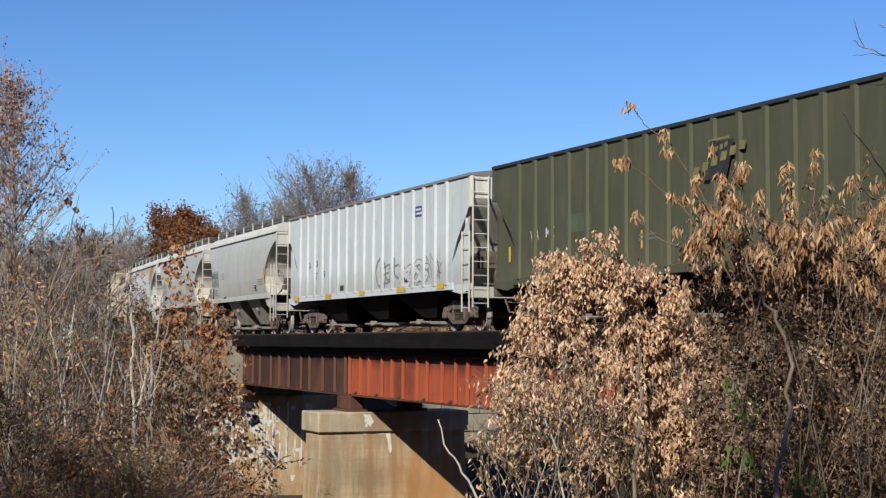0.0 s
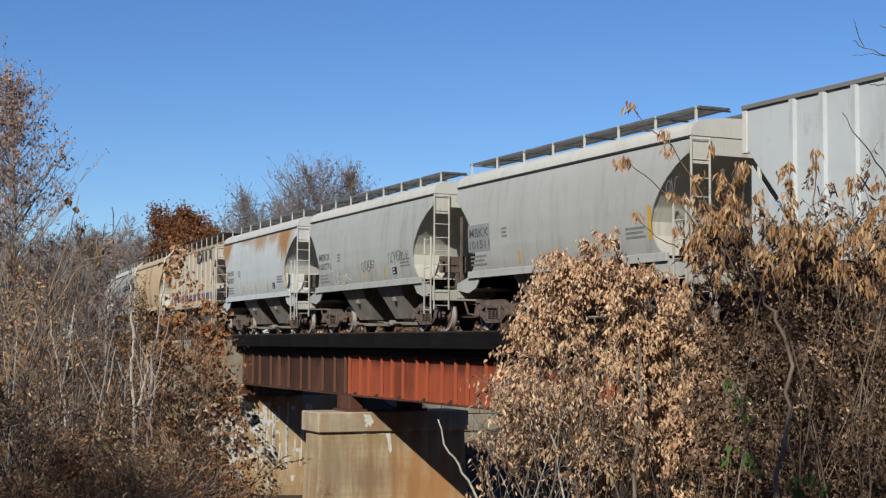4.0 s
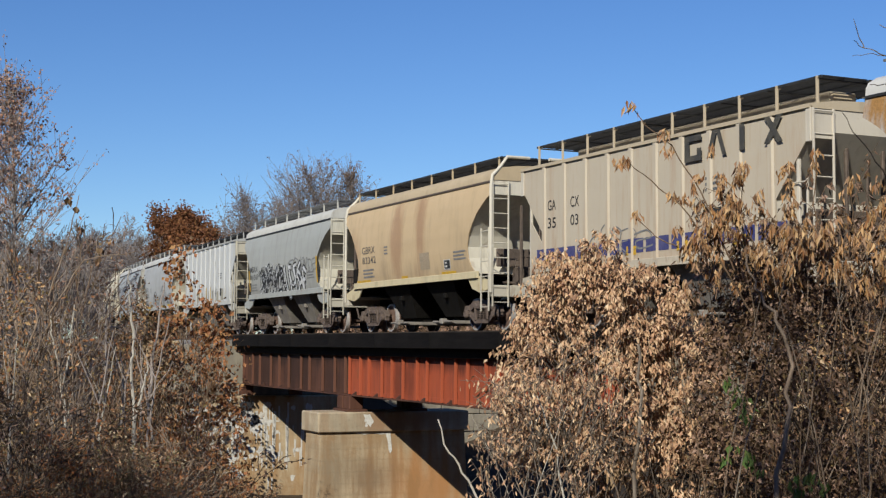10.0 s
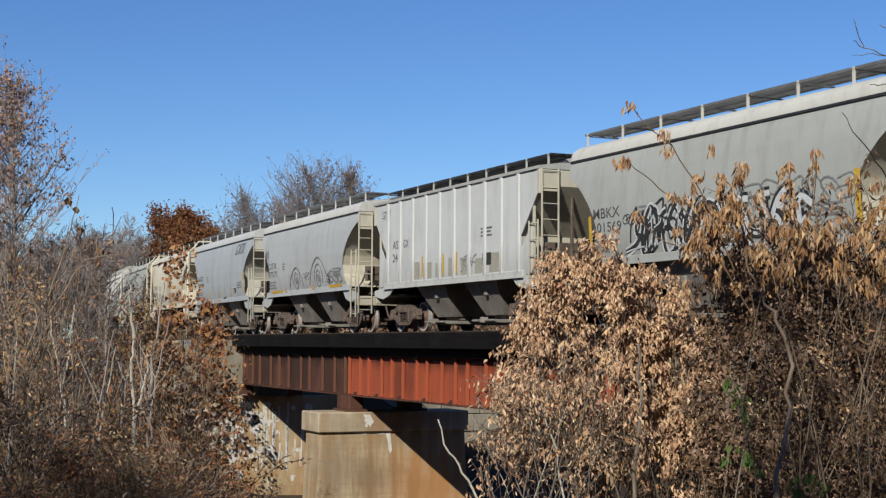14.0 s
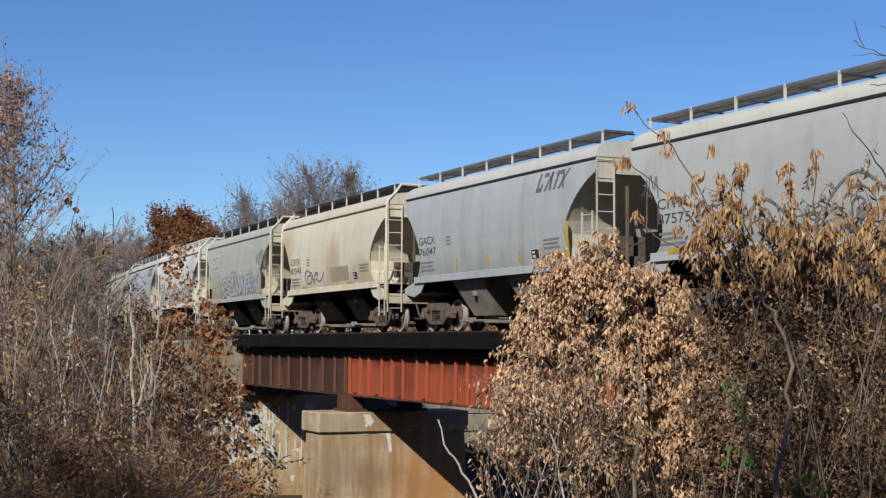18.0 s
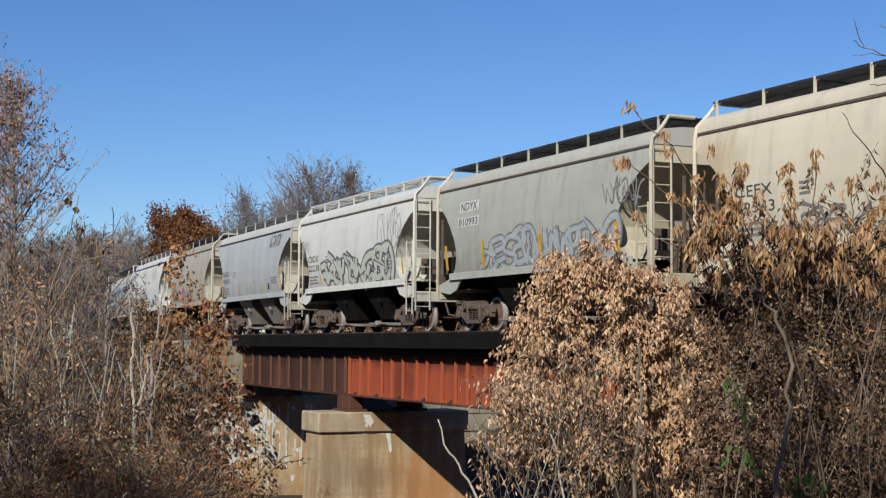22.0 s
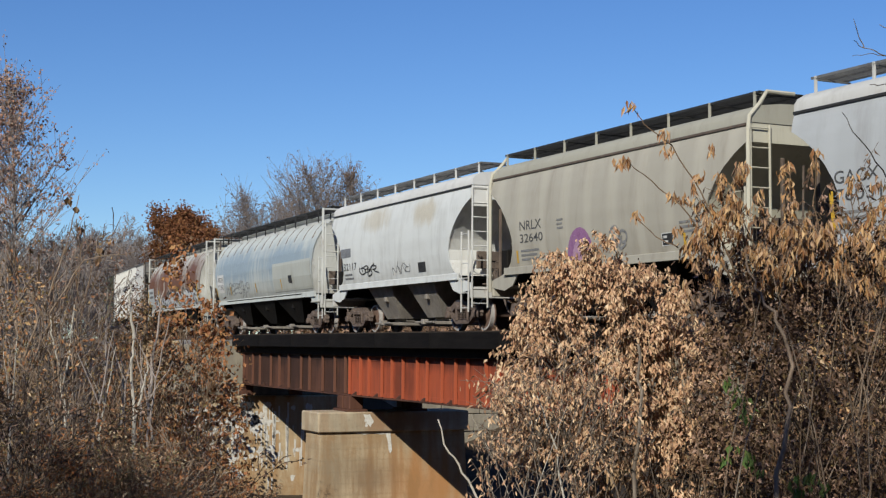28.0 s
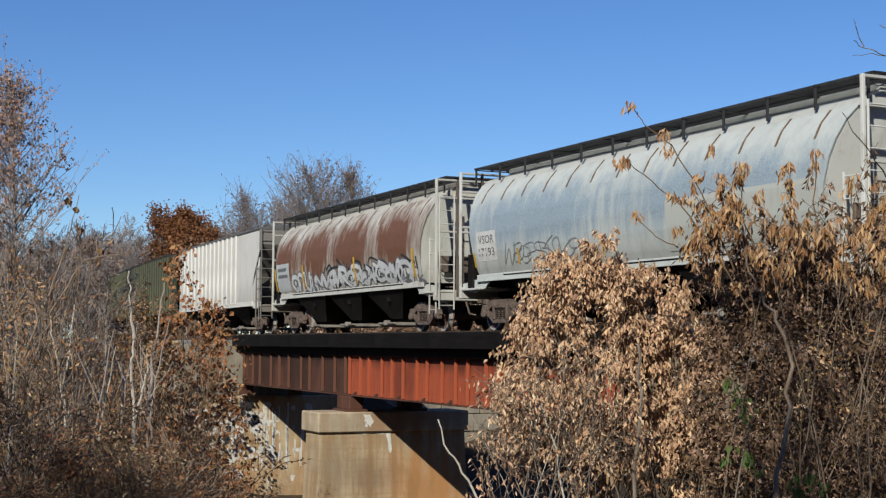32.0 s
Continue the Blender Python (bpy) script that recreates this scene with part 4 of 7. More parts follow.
    # roof walk on brackets, hatch cover along the middle
    zr = {"round": z_eave + 0.3, "flat": z_eave + 0.04, "tall": z_eave, "tank": z_eave + 0.1}[kind]
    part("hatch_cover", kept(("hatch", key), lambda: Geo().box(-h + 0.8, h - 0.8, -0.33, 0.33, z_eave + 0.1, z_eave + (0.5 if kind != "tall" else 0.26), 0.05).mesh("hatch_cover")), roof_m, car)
    if board:
        narrow = kind == "round" and (frame_kind == "ladder" or board_m is not None) or walk_z < 4.5
        y0, y1 = (0.36 if narrow else 0.04, 1.12) if kind != "tank" else (0.04, 1.05)
        gm = kept(("grate", key, walk_z, narrow), lambda: grating_geo(h - 0.12, y0, y1, walk_z).mesh("running_board"))
        pm_ = kept(("gpost", key, walk_z), lambda: Geo().box(-0.03, 0.03, -0.02, 0.02, zr - 0.05, walk_z, 0.004).box(-0.03, 0.03, -0.02, 0.08, walk_z - 0.07, walk_z - 0.035).mesh("bracket"))
        for s_ in (-1, 1):
            part("running_board", gm, board_m or M_GRATE if board_m or kind == "round" and frame_kind == "ladder" else M_TRIM, car, "dark steel grating walkway", m=pose(0, 0, 0, 0, 0, 0 if s_ > 0 else 180))
            for k in range(posts):
                x = -h + 0.25 + k * (2 * h - 0.5) / (posts - 1)
                part("bracket", pm_, roof_m if kind != "tank" else M_TRIM, car, m=pose(x, s_ * (y1 + 0.01), 0, 0, 0, 0 if s_ < 0 else 180))
    if kind == "tank":
        def leg_geo():
            zs = np.linspace(3.45, 4.02, 6)
            g = Geo()
            rows = [(z, at(prof, z)) for z in zs]
            for a, b in zip(rows, rows[1:]):
                g.hull([(-0.03, -b[1] - 0.012, b[0]), (0.03, -b[1] - 0.012, b[0]), (0.03, -b[1] + 0.02, b[0]), (-0.03, -b[1] + 0.02, b[0])],
                       [(-0.03, -a[1] - 0.012, a[0]), (0.03, -a[1] - 0.012, a[0]), (0.03, -a[1] + 0.02, a[0]), (-0.03, -a[1] + 0.02, a[0])])
            return g.mesh("bracket_leg")
        leg = kept(("leg", key), leg_geo)
        for k in range(13):
            part("bracket_leg", leg, M_RUSTLEG, car, m=pose(-h + 1.3 + k * (2 * h - 2.6) / 12, 0, 0))
    xb = h - (1.45 if kind in ("round", "flat") else 1.75)
    for x in (-xb, xb):
        bogie(car, x)
    return car, h, xb


# paints
def lighter(c, k=1.18):
    return tuple(min(0.8, v * k) for v in c)


def tone(name, side, end, roof=None, seed=1.0, sill=None, **kw):
    side, end = lighter(side), lighter(end)
    roof, sill = roof and lighter(roof), sill and lighter(sill)
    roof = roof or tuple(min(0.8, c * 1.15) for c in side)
    return (paint(name + "_side", side, seed=seed, **kw), paint(name + "_end", end, seed=seed + 2, rust=0.25, streak=0.5),
            paint(name + "_roof", roof, seed=seed + 4, low=0, rust=0.15), paint(name + "_sill", sill or side, seed=seed + 6, streak=0.5, low=0.0, rust=0.3))


CREAM = (0.56, 0.54, 0.475)
TONES = {
    "olive": tone("olive", (0.07, 0.074, 0.044), (0.06, 0.062, 0.045), (0.03, 0.03, 0.028), 1.1, fade=0.6, streak=0.65, dirt=(0.16, 0.14, 0.085)),
    "white_rib": tone("white_rib", (0.5, 0.53, 0.54), (0.62, 0.6, 0.54), (0.2, 0.19, 0.18), 2.2, rust=0.2),
    "grey_a": tone("grey_a", (0.41, 0.41, 0.39), CREAM, (0.56, 0.55, 0.5), 3.3),
    "grey_b": tone("grey_b", (0.39, 0.4, 0.38), CREAM, (0.56, 0.55, 0.5), 4.1, streak=0.45),
    "pale_blue": tone("pale_blue", (0.5, 0.53, 0.54), (0.62, 0.62, 0.59), (0.56, 0.55, 0.52), 5.2,
                      spots=((4.2, 3.75, 1.1, 0.95, 1.0), (-4.9, 3.8, 1.0, 0.8, 1.0), (0.6, 3.9, 1.3, 0.6, 0.8), (-1.8, 4.0, 1.2, 0.3, 0.7), (2.6, 3.9, 1.0, 0.4, 0.7)), spot_colour=(0.47, 0.26, 0.09)),
    "tan_rib": tone("tan_rib", (0.5, 0.44, 0.345), (0.6, 0.55, 0.46), (0.5, 0.42, 0.3), 6.4, streak=0.75, dirt=(0.42, 0.25, 0.14), comb=4.5),
    "tan": tone("tan", (0.57, 0.43, 0.26), (0.64, 0.6, 0.5), (0.5, 0.4, 0.26), 7.7, sill=(0.58, 0.5, 0.32), spots=((-0.9, 2.9, 0.55, 1.5, 0.55), (0.9, 2.9, 0.5, 1.5, 0.55), (-4.6, 2.6, 0.7, 0.8, 0.3)), spot_colour=(0.4, 0.2, 0.11)),
    "grey_c": tone("grey_c", (0.37, 0.38, 0.36), (0.6, 0.57, 0.47), (0.56, 0.55, 0.5), 8.3, streak=0.45),
    "white_small": tone("white_small", (0.55, 0.56, 0.55), (0.5, 0.47, 0.38), (0.4, 0.4, 0.38), 9.6, sill=(0.5, 0.5, 0.48)),
    "grey_d": tone("grey_d", (0.42, 0.43, 0.43), (0.57, 0.53, 0.42), (0.55, 0.54, 0.5), 10.9),
    "blue_grey": tone("blue_grey", (0.38, 0.405, 0.42), (0.52, 0.5, 0.43), (0.52, 0.52, 0.5), 11.2, bands=0.14),
    "cream": tone("cream", (0.63, 0.58, 0.46), (0.66, 0.6, 0.47), (0.6, 0.55, 0.44), 12.5, spots=((0.6, 2.4, 0.9, 1.0, 0.5), (-4.8, 3.2, 0.8, 1.0, 0.5), (3.5, 2.0, 1.6, 0.5, 0.4)), spot_colour=(0.5, 0.32, 0.14)),
    "warm_grey": tone("warm_grey", (0.4, 0.41, 0.37), (0.57, 0.52, 0.4), (0.45, 0.45, 0.4), 13.8, streak=0.5),
    "white": tone("white", (0.62, 0.62, 0.59), (0.62, 0.61, 0.54), (0.6, 0.6, 0.56), 14.4),
    "blue_grey2": tone("blue_grey2", (0.41, 0.43, 0.445), (0.57, 0.54, 0.46), (0.52, 0.52, 0.5), 15.1, bands=0.14),
    "mud_grey": tone("mud_grey", (0.38, 0.36, 0.305), (0.5, 0.48, 0.39), (0.36, 0.35, 0.29), 16.7, streak=0.55, bands=0.3, dirt=(0.24, 0.2, 0.15)),
    "white_worn": tone("white_worn", (0.62, 0.64, 0.63), (0.66, 0.66, 0.63), (0.6, 0.6, 0.58), 17.3, spots=((2.6, 3.5, 1.0, 0.4, 0.45), (-1.5, 3.6, 1.2, 0.4, 0.4)), spot_colour=(0.55, 0.42, 0.2)),
    "tank_blue": tone("tank_blue", (0.5, 0.53, 0.51), (0.62, 0.63, 0.6), (0.5, 0.51, 0.48), 18.2, spots=((-3.5, 2.85, 5.5, 0.85, 0.9), (3.5, 2.8, 5.5, 0.8, 0.9)), spot_colour=(0.36, 0.46, 0.55)),
    "tank_rust": tone("tank_rust", (0.52, 0.51, 0.46), (0.6, 0.6, 0.55), (0.5, 0.48, 0.42), 19.5, sill=(0.5, 0.5, 0.47), low=0.1,
                      spots=((-6.0, 2.75, 2.4, 1.2, 0.97), (-2.6, 2.8, 2.8, 1.25, 0.97), (1.2, 2.8, 2.8, 1.25, 0.97), (5.0, 2.85, 2.8, 1.25, 0.97)), spot_colour=(0.2, 0.082, 0.038)),
    "white_far": tone("white_far", (0.62, 0.61, 0.57), (0.2, 0.19, 0.17), (0.12, 0.12, 0.12), 20.2),
}
# rear and front ends along the train, kind, paint, ribs, framing at the ends, label
ROUND_GREY = "grey covered hopper car with bulging sides and a pale sill"
TRAIN = [
    (121.40, 137.9, "tall", "olive", 17, "ladder", "olive green ribbed hopper car with white lettering"),
    (103.70, 120.15, "tall", "white_rib", 17, "ladder", "dirty white ribbed hopper car with a sprayed tag"),
    (90.58, 101.88, "round", "grey_a", 0, "ladder", ROUND_GREY),
    (77.70, 88.95, "round", "grey_b", 0, "ladder", "grey covered hopper car with faint sprayed tags"),
    (64.80, 76.08, "round", "pale_blue", 0, "ladder", "pale blue-grey hopper car with orange rust below the roof"),
    (52.30, 63.38, "flat", "tan_rib", 10, "ladder", "tan ribbed hopper car with a dark blue stripe"),
    (39.50, 50.40, "round", "tan", 0, "tube", "sandy tan hopper car with brown stained sides"),
    (26.45, 37.65, "round", "grey_c", 0, "ladder", "grey hopper car with a large sprayed tag"),
    (13.77, 25.00, "flat", "white_small", 10, "ladder", "off-white ribbed hopper car with yellow marks"),
    (0.95, 12.22, "round", "grey_d", 0, "ladder", "pale grey hopper car with an eye-like sprayed drawing"),
    (-11.83, -0.60, "round", "blue_grey", 0, "ladder", "blue-grey hopper car with dark slanting lettering"),
    (-24.35, -13.38, "round", "cream", 0, "tube", "cream hopper car with rusty stains"),
    (-37.30, -25.90, "round", "warm_grey", 0, "tube", "warm grey hopper car with pale blue sprayed letters"),
    (-50.05, -38.85, "round", "white", 0, "tube", "white hopper car with outlined sprayed letters"),
    (-62.65, -51.10, "round", "blue_grey2", 0, "ladder", "light blue-grey hopper car with dark slanting lettering"),
    (-75.05, -63.70, "round", "mud_grey", 0, "tube", "muddy grey hopper car with a purple sprayed arch"),
    (-87.40, -76.20, "round", "white_worn", 0, "ladder", "worn white hopper car with ochre stains"),
    (-104.95, -88.65, "tank", "tank_blue", 0, "cage", "long rounded hopper car in faded blue-grey"),
    (-122.95, -106.5, "tank", "tank_rust", 0, "cage", "long rounded hopper car with brown rusted panels"),
    (-140.20, -125.05, "tall", "white_far", 14, "ladder", "white ribbed hopper car with dark ends"),
    (-158.0, -141.8, "tall", "olive", 17, "ladder", "olive green ribbed hopper car"),
    (-175.8, -159.6, "tall", "olive", 17, "ladder", "olive green ribbed hopper car"),
    (-188.8, -177.4, "round", "grey_a", 0, "ladder", ROUND_GREY),
]
CARS = []
for rear, front, kind, coat, ribs, fk, text in TRAIN:
    length = {"round": 11.3, "flat": 11.2, "tall": 16.45, "tank": 16.3}[kind]
    if kind == "round" and fk == "tube":
        length = 11.1
    car, h, xb = hopper(kind, TONES[coat], len(CARS), length, ribs, frame_kind=fk, label=text,
                        posts=8 if kind == "round" else 10 if kind == "flat" else 12, walk_z={"round": 4.7, "flat": 4.7 if coat == "tan_rib" else 4.46, "tall": 4.55, "tank": 4.56}[kind],
                        trim=kind == "round", board=kind != "tall", board_m=M_RAILWHITE if coat == "white" else None)
    CARS.append((car, (rear + front) / 2, xb))


def motions():
    """The train rolls along the track; every axle turns with it."""
    for car, mid, xb in CARS:
        walk(car, [(float(t), line_pose(mid + run(t), half=xb)) for t in np.linspace(0, 32, 33)])
    times = np.arange(0, 32.01, 2 / 30)
    turn = [math.degrees(run(t) / 0.46) for t in times]
    for w, x in WHEELSETS:
        walk(w, [(float(t), pose(x, 0, 0.46, 0, a % 360.0, 0)) for t, a in zip(times, turn)])



# ---- lettering, marks and sprayed tags on the near sides ----
PROFILES = {"round": ROUND, "flat": FLAT, "tall": TALL, "tank": TANK}


def on_side(kind, x, z, lift):
    return (x, -(at(PROFILES[kind], z) + lift), z)


LETTERS = {}


def letters(text):
    """Flat triangles of a line of text in the built-in font, within a unit box."""
    if text not in LETTERS:
        cu = bpy.data.curves.new("lettering", "FONT")
        cu.body, cu.size, cu.offset, cu.resolution_u = text, 1.0, 0.003, 3
        ob = bpy.data.objects.new("lettering", cu)
        me = bpy.data.meshes.new_from_object(ob)
        v = np.array([p.co[:2] for p in me.vertices])
        lo, hi = v.min(0), v.max(0)
        LETTERS[text] = (((v - lo) / (hi - lo)).tolist(), [tuple(p.vertices) for p in me.polygons])
        bpy.data.objects.remove(ob)
        bpy.data.curves.remove(cu)
    return LETTERS[text]


def islands(v, f):
    """The separate shapes of a flat mesh, as lists of faces."""
    root = list(range(len(v)))

    def top(a):
        while root[a] != a:
            root[a] = root[root[a]]
            a = root[a]
        return a

    for face in f:
        for b in face[1:]:
            root[top(b)] = top(face[0])
    found = {}
    for face in f:
        found.setdefault(top(face[0]), []).append(face)
    return list(found.values())


def write(i, text, x0, x1, z0, z1, mat=None, slant=0.0, lift=0.008, name="letter"):
    """A line of text on the car's side, each character a part of its own."""
    car, kind = CARS[i][0], TRAIN[i][2]
    v, f = letters(text)
    for faces in islands(v, f):
        used = sorted({a for face in faces for a in face})
        place = {a: k for k, a in enumerate(used)}
        g = Geo().add([on_side(kind, x0 + (x1 - x0) * v[a][0] + slant * (z1 - z0) * v[a][1], z0 + (z1 - z0) * v[a][1], lift) for a in used],
                      [tuple(place[a] for a in face) for face in faces])
        part(name, g, mat or M_INK, car)


def patch(i, x0, x1, z0, z1, mat, lift=0.006, name="marking", slant=0.0):
    """A painted or pasted rectangle that follows the side."""
    car, kind = CARS[i][0], TRAIN[i][2]
    n = max(1, int((z1 - z0) / 0.1))
    verts = [on_side(kind, (x0, x1)[k] + slant * (z1 - z0) * r / n, z0 + (z1 - z0) * r / n, lift) for r in range(n + 1) for k in (0, 1)]
    return part(name, Geo().add(verts, [(2 * r, 2 * r + 1, 2 * r + 3, 2 * r + 2) for r in range(n)]), mat, car)


def bars(i, x0, x1, z0, z1, rows, mat, lift=0.007):
    """Small writing too fine to read, as bars."""
    step = (z1 - z0) / rows
    for k in range(rows):
        patch(i, x0, x1 - (0.12 * (x1 - x0) if k % 2 else 0), z0 + k * step + step * 0.25, z0 + k * step + step * 0.75, mat, lift, "small_print")


def ribbon(g, kind, pts, width, lift):
    """A sprayed stroke through points in x and z."""
    fine = []
    for k in range(len(pts) - 1):
        p0, p1, p2, p3 = pts[max(k - 1, 0)], pts[k], pts[k + 1], pts[min(k + 2, len(pts) - 1)]
        for j in range(5):
            t = j / 5
            fine.append(tuple(0.5 * (2 * b + (c - a) * t + (2 * a - 5 * b + 4 * c - d) * t * t + (3 * b - a - 3 * c + d) * t ** 3) for a, b, c, d in zip(p0, p1, p2, p3)))
    fine.append(pts[-1])
    verts = []
    for k, p in enumerate(fine):
        a, b = fine[max(k - 1, 0)], fine[min(k + 1, len(fine) - 1)]
        dx, dz = b[0] - a[0], b[1] - a[1]
        ln = math.hypot(dx, dz) + 1e-6
        nx, nz = -dz / ln * width / 2, dx / ln * width / 2
        verts += [on_side(kind, p[0] + nx, p[1] + nz, lift), on_side(kind, p[0] - nx, p[1] - nz, lift)]
    g.add(verts, [(2 * k, 2 * k + 1, 2 * k + 3, 2 * k + 2) for k in range(len(fine) - 1)])


def blob(g, kind, pts, lift):
    """A filled shape round its middle."""
    cx, cz = sum(p[0] for p in pts) / len(pts), sum(p[1] for p in pts) / len(pts)
    n = len(pts)
    verts = [on_side(kind, cx, cz, lift)] + [on_side(kind, cx + (x - cx) * r, cz + (z - cz) * r, lift) for r in (0.5, 1.0) for x, z in pts]
    faces = [(0, 1 + k, 1 + (k + 1) % n) for k in range(n)] + [(1 + k, 1 + n + k, 1 + n + (k + 1) % n, 1 + (k + 1) % n) for k in range(n)]
    g.add(verts, faces)


# bent strokes from which sprayed shapes are put together
STROKES = (
    (((0, 0.1), (0.15, 1), (0.75, 0.9), (0.6, 0.5), (0.15, 0.45)), ((0.3, 0.5), (0.6, 0.15), (1.05, -0.1))),
    (((0.9, 0.85), (0.3, 1), (0.1, 0.62), (0.8, 0.42), (0.65, 0.02), (0.02, 0.12), (-0.15, 0.4)),),
    (((-0.1, 0.2), (0.3, 0.05), (0.45, 1), (0.7, 0.3), (1.1, 0.1)), ((0.1, 0.55), (0.95, 0.7))),
    (((0.05, 0), (0.1, 0.9), (0.4, 0.3), (0.65, 1), (0.9, 0.5), (0.8, 0)),),
    (((0.95, 0.75), (0.35, 1), (0.05, 0.5), (0.35, 0), (0.9, 0.15), (0.95, 0.55), (0.45, 0.6), (0.4, 0.3)),),
    (((0.0, 1), (0.2, 0.15), (0.5, 0), (0.75, 0.3), (0.6, 0.9), (1.0, 1)),),
    (((0.2, 0), (0.0, 0.5), (0.25, 1), (0.8, 0.95), (1.0, 0.5), (0.7, 0.05), (0.3, 0.2)), ((0.5, 0.75), (0.55, 0.35))),
)


def sprayed_shapes(x0, x1, z0, z1, count, seed):
    """Unreadable sprayed shapes: for each, its strokes as lists of (x, z)."""
    rg = random.Random(seed)
    w = (x1 - x0) / count
    for k in range(count):
        cx, cz = x0 + (k + 0.5) * w, (z0 + z1) / 2 + rg.uniform(-0.14, 0.14) * (z1 - z0)
        hw, hh = w * rg.uniform(0.6, 0.9), (z1 - z0) / 2 * rg.uniform(0.6, 1.1)
        lean, turn, flip = rg.uniform(-0.5, 0.5), rg.choice((-1, 1)), rg.choice((-1, 1))
        yield rg, [[(cx + hw * turn * (2 * a - 1) + lean * hh * (2 * b - 1) + rg.uniform(-0.07, 0.07) * hw, cz + flip * hh * (2 * b - 1) + rg.uniform(-0.07, 0.07) * hh)
                    for a, b in stroke] for stroke in rg.choice(STROKES)]


def tag(i, x0, x1, z0, z1, count, seed, line=None, fill=None, width=0.05, strokes=2, label="sprayed tag"):
    """Sprayed shapes that cannot be read: thick bent strokes with an outline round a paler filling."""
    car, kind = CARS[i][0], TRAIN[i][2]
    count = max(2, round(count * 1.35))
    for n, (rg, shape) in enumerate(sprayed_shapes(x0, x1, z0, z1, count, seed)):
        body = min((x1 - x0) / count, z1 - z0) * rg.uniform(0.2, 0.3)
        gl, gf = Geo(), Geo()
        for k, pts in enumerate(shape):
            if fill:
                ribbon(gl, kind, pts, body + 2 * width, 0.01 + 0.0015 * (n % 3))
                ribbon(gf, kind, pts, body, 0.0165 + 0.0012 * k + 0.0015 * (n % 3))
            elif line:
                ribbon(gl, kind, pts, width * rg.uniform(0.8, 1.5), 0.012 + 0.001 * k)
        if line and fill:
            for _ in range(strokes):
                a, b = rg.choice(shape[0]), rg.choice(shape[-1])
                ribbon(gl, kind, [a, ((a[0] + b[0]) / 2 + rg.uniform(-0.1, 0.1), (a[1] + b[1]) / 2), b], width * 0.6, 0.0215)
        if line and gl.f:
            part("tag_outline", gl, line, car, label + " outline")
        if fill:
            part("tag_fill", gf, fill, car, label + " filling")


def scrawl(i, x0, x1, z0, z1, mat, seed, loops=5, width=0.025):
    """A quick thin tag."""
    g, kind = Geo(), TRAIN[i][2]
    for rg, shape in sprayed_shapes(x0, x1, z0, z1, max(2, loops - 1), seed):
        for k, pts in enumerate(shape):
            ribbon(g, kind, pts, width * rg.uniform(0.8, 1.4), 0.01 + 0.001 * k)
    part("scrawl", g, mat, CARS[i][0], "thin sprayed scrawl")


def round_marks(i, mark, number, xm=-4.35, mat=None, yellow=(-1.85, 0.1, 1.9), big=1.0, zz=2.2):
    """The usual marks of a rounded car: reporting mark, number, small print, yellow strips, a consolidated stencil."""
    mat = mat or M_WORNINK
    if mark:
        write(i, mark, xm, xm + 1.12 * big, zz + 0.32, zz + 0.55, mat)
    if number:
        write(i, number, xm, xm + 1.18 * big, zz, zz + 0.22, mat)
    bars(i, xm, xm + 0.95, zz - 0.48, zz - 0.15, 3, M_FAINT)
    bars(i, xm + 1.9, xm + 2.2, zz + 0.2, zz + 0.5, 3, M_FAINT)
    bars(i, 3.3, 4.1, 1.95, 2.25, 3, M_FAINT)
    patch(i, 2.6, 3.05, 1.74, 2.02, M_WHITEINK, 0.006, "stencil_plate")
    patch(i, 2.63, 3.02, 1.76, 2.0, M_INK, 0.009, "stencil_panel")
    bars(i, 2.68, 2.84, 1.78, 1.98, 2, M_WHITEINK, 0.012)
    for k, x in enumerate(yellow):
        patch(i, x, x + 0.09, 1.7, 2.02, M_YELLOW, 0.006, "reflective_strip")


# olive car
write(0, "WA", -6.15, -5.72, 2.24, 2.5, M_WHITEINK)
write(0, "MX", -5.37, -4.93, 2.26, 2.52, M_WHITEINK)
for x in (-7.2, -1.0):
    patch(0, x - 0.12, x, 1.75, 2.15, M_YELLOW, 0.006, "reflective_strip")
M_FADED = rough_surface("faded_yellow_emblem", (0.24, 0.22, 0.08), (0.16, 0.15, 0.06), 4, 20, 0.7)
patch(0, 1.3, 2.1, 3.0, 3.75, M_TRIM, 0.08, "faded_emblem", 0.35)
for k in range(6):
    patch(0, 0.95 + 0.31 * k, 1.15 + 0.31 * k, 3.12 + 0.075 * k, 3.3 + 0.075 * k, M_FADED, 0.083, "faded_emblem", 0.3)
patch(0, 1.5, 2.2, 3.78, 3.82, M_FADED, 0.083, "faded_emblem")
for k in range(4):
    patch(0, 1.55 + 0.16 * k, 1.65 + 0.16 * k, 3.52 + 0.03 * k, 3.62 + 0.03 * k, M_FADED, 0.083, "faded_emblem", 0.3)
bars(0, -1.2, -0.4, 1.9, 2.1, 2, M_GREYINK)
patch(0, -4.2, -3.2, 2.3, 2.75, rough_surface("paler_olive_patch", (0.11, 0.13, 0.08), (0.09, 0.11, 0.07), 3, 20, 0.6), 0.006, "repainted_patch")
# white ribbed car
for t, x0, x1, z0, z1 in (("WA", -6.1, -5.54, 2.3, 2.56), ("MX", -5.26, -4.72, 2.34, 2.6), ("1", -5.9, -5.8, 1.9, 2.16), ("87", -5.2, -4.8, 1.9, 2.16), ("39", -4.38, -3.95, 1.92, 2.18)):
    write(1, t, x0, x1, z0, z1)
patch(1, 4.24, 4.8, 3.42, 3.74, M_BLUEINK, 0.008, "blue_sign")
bars(1, 4.3, 4.74, 3.46, 3.7, 2, M_WHITEINK, 0.011)
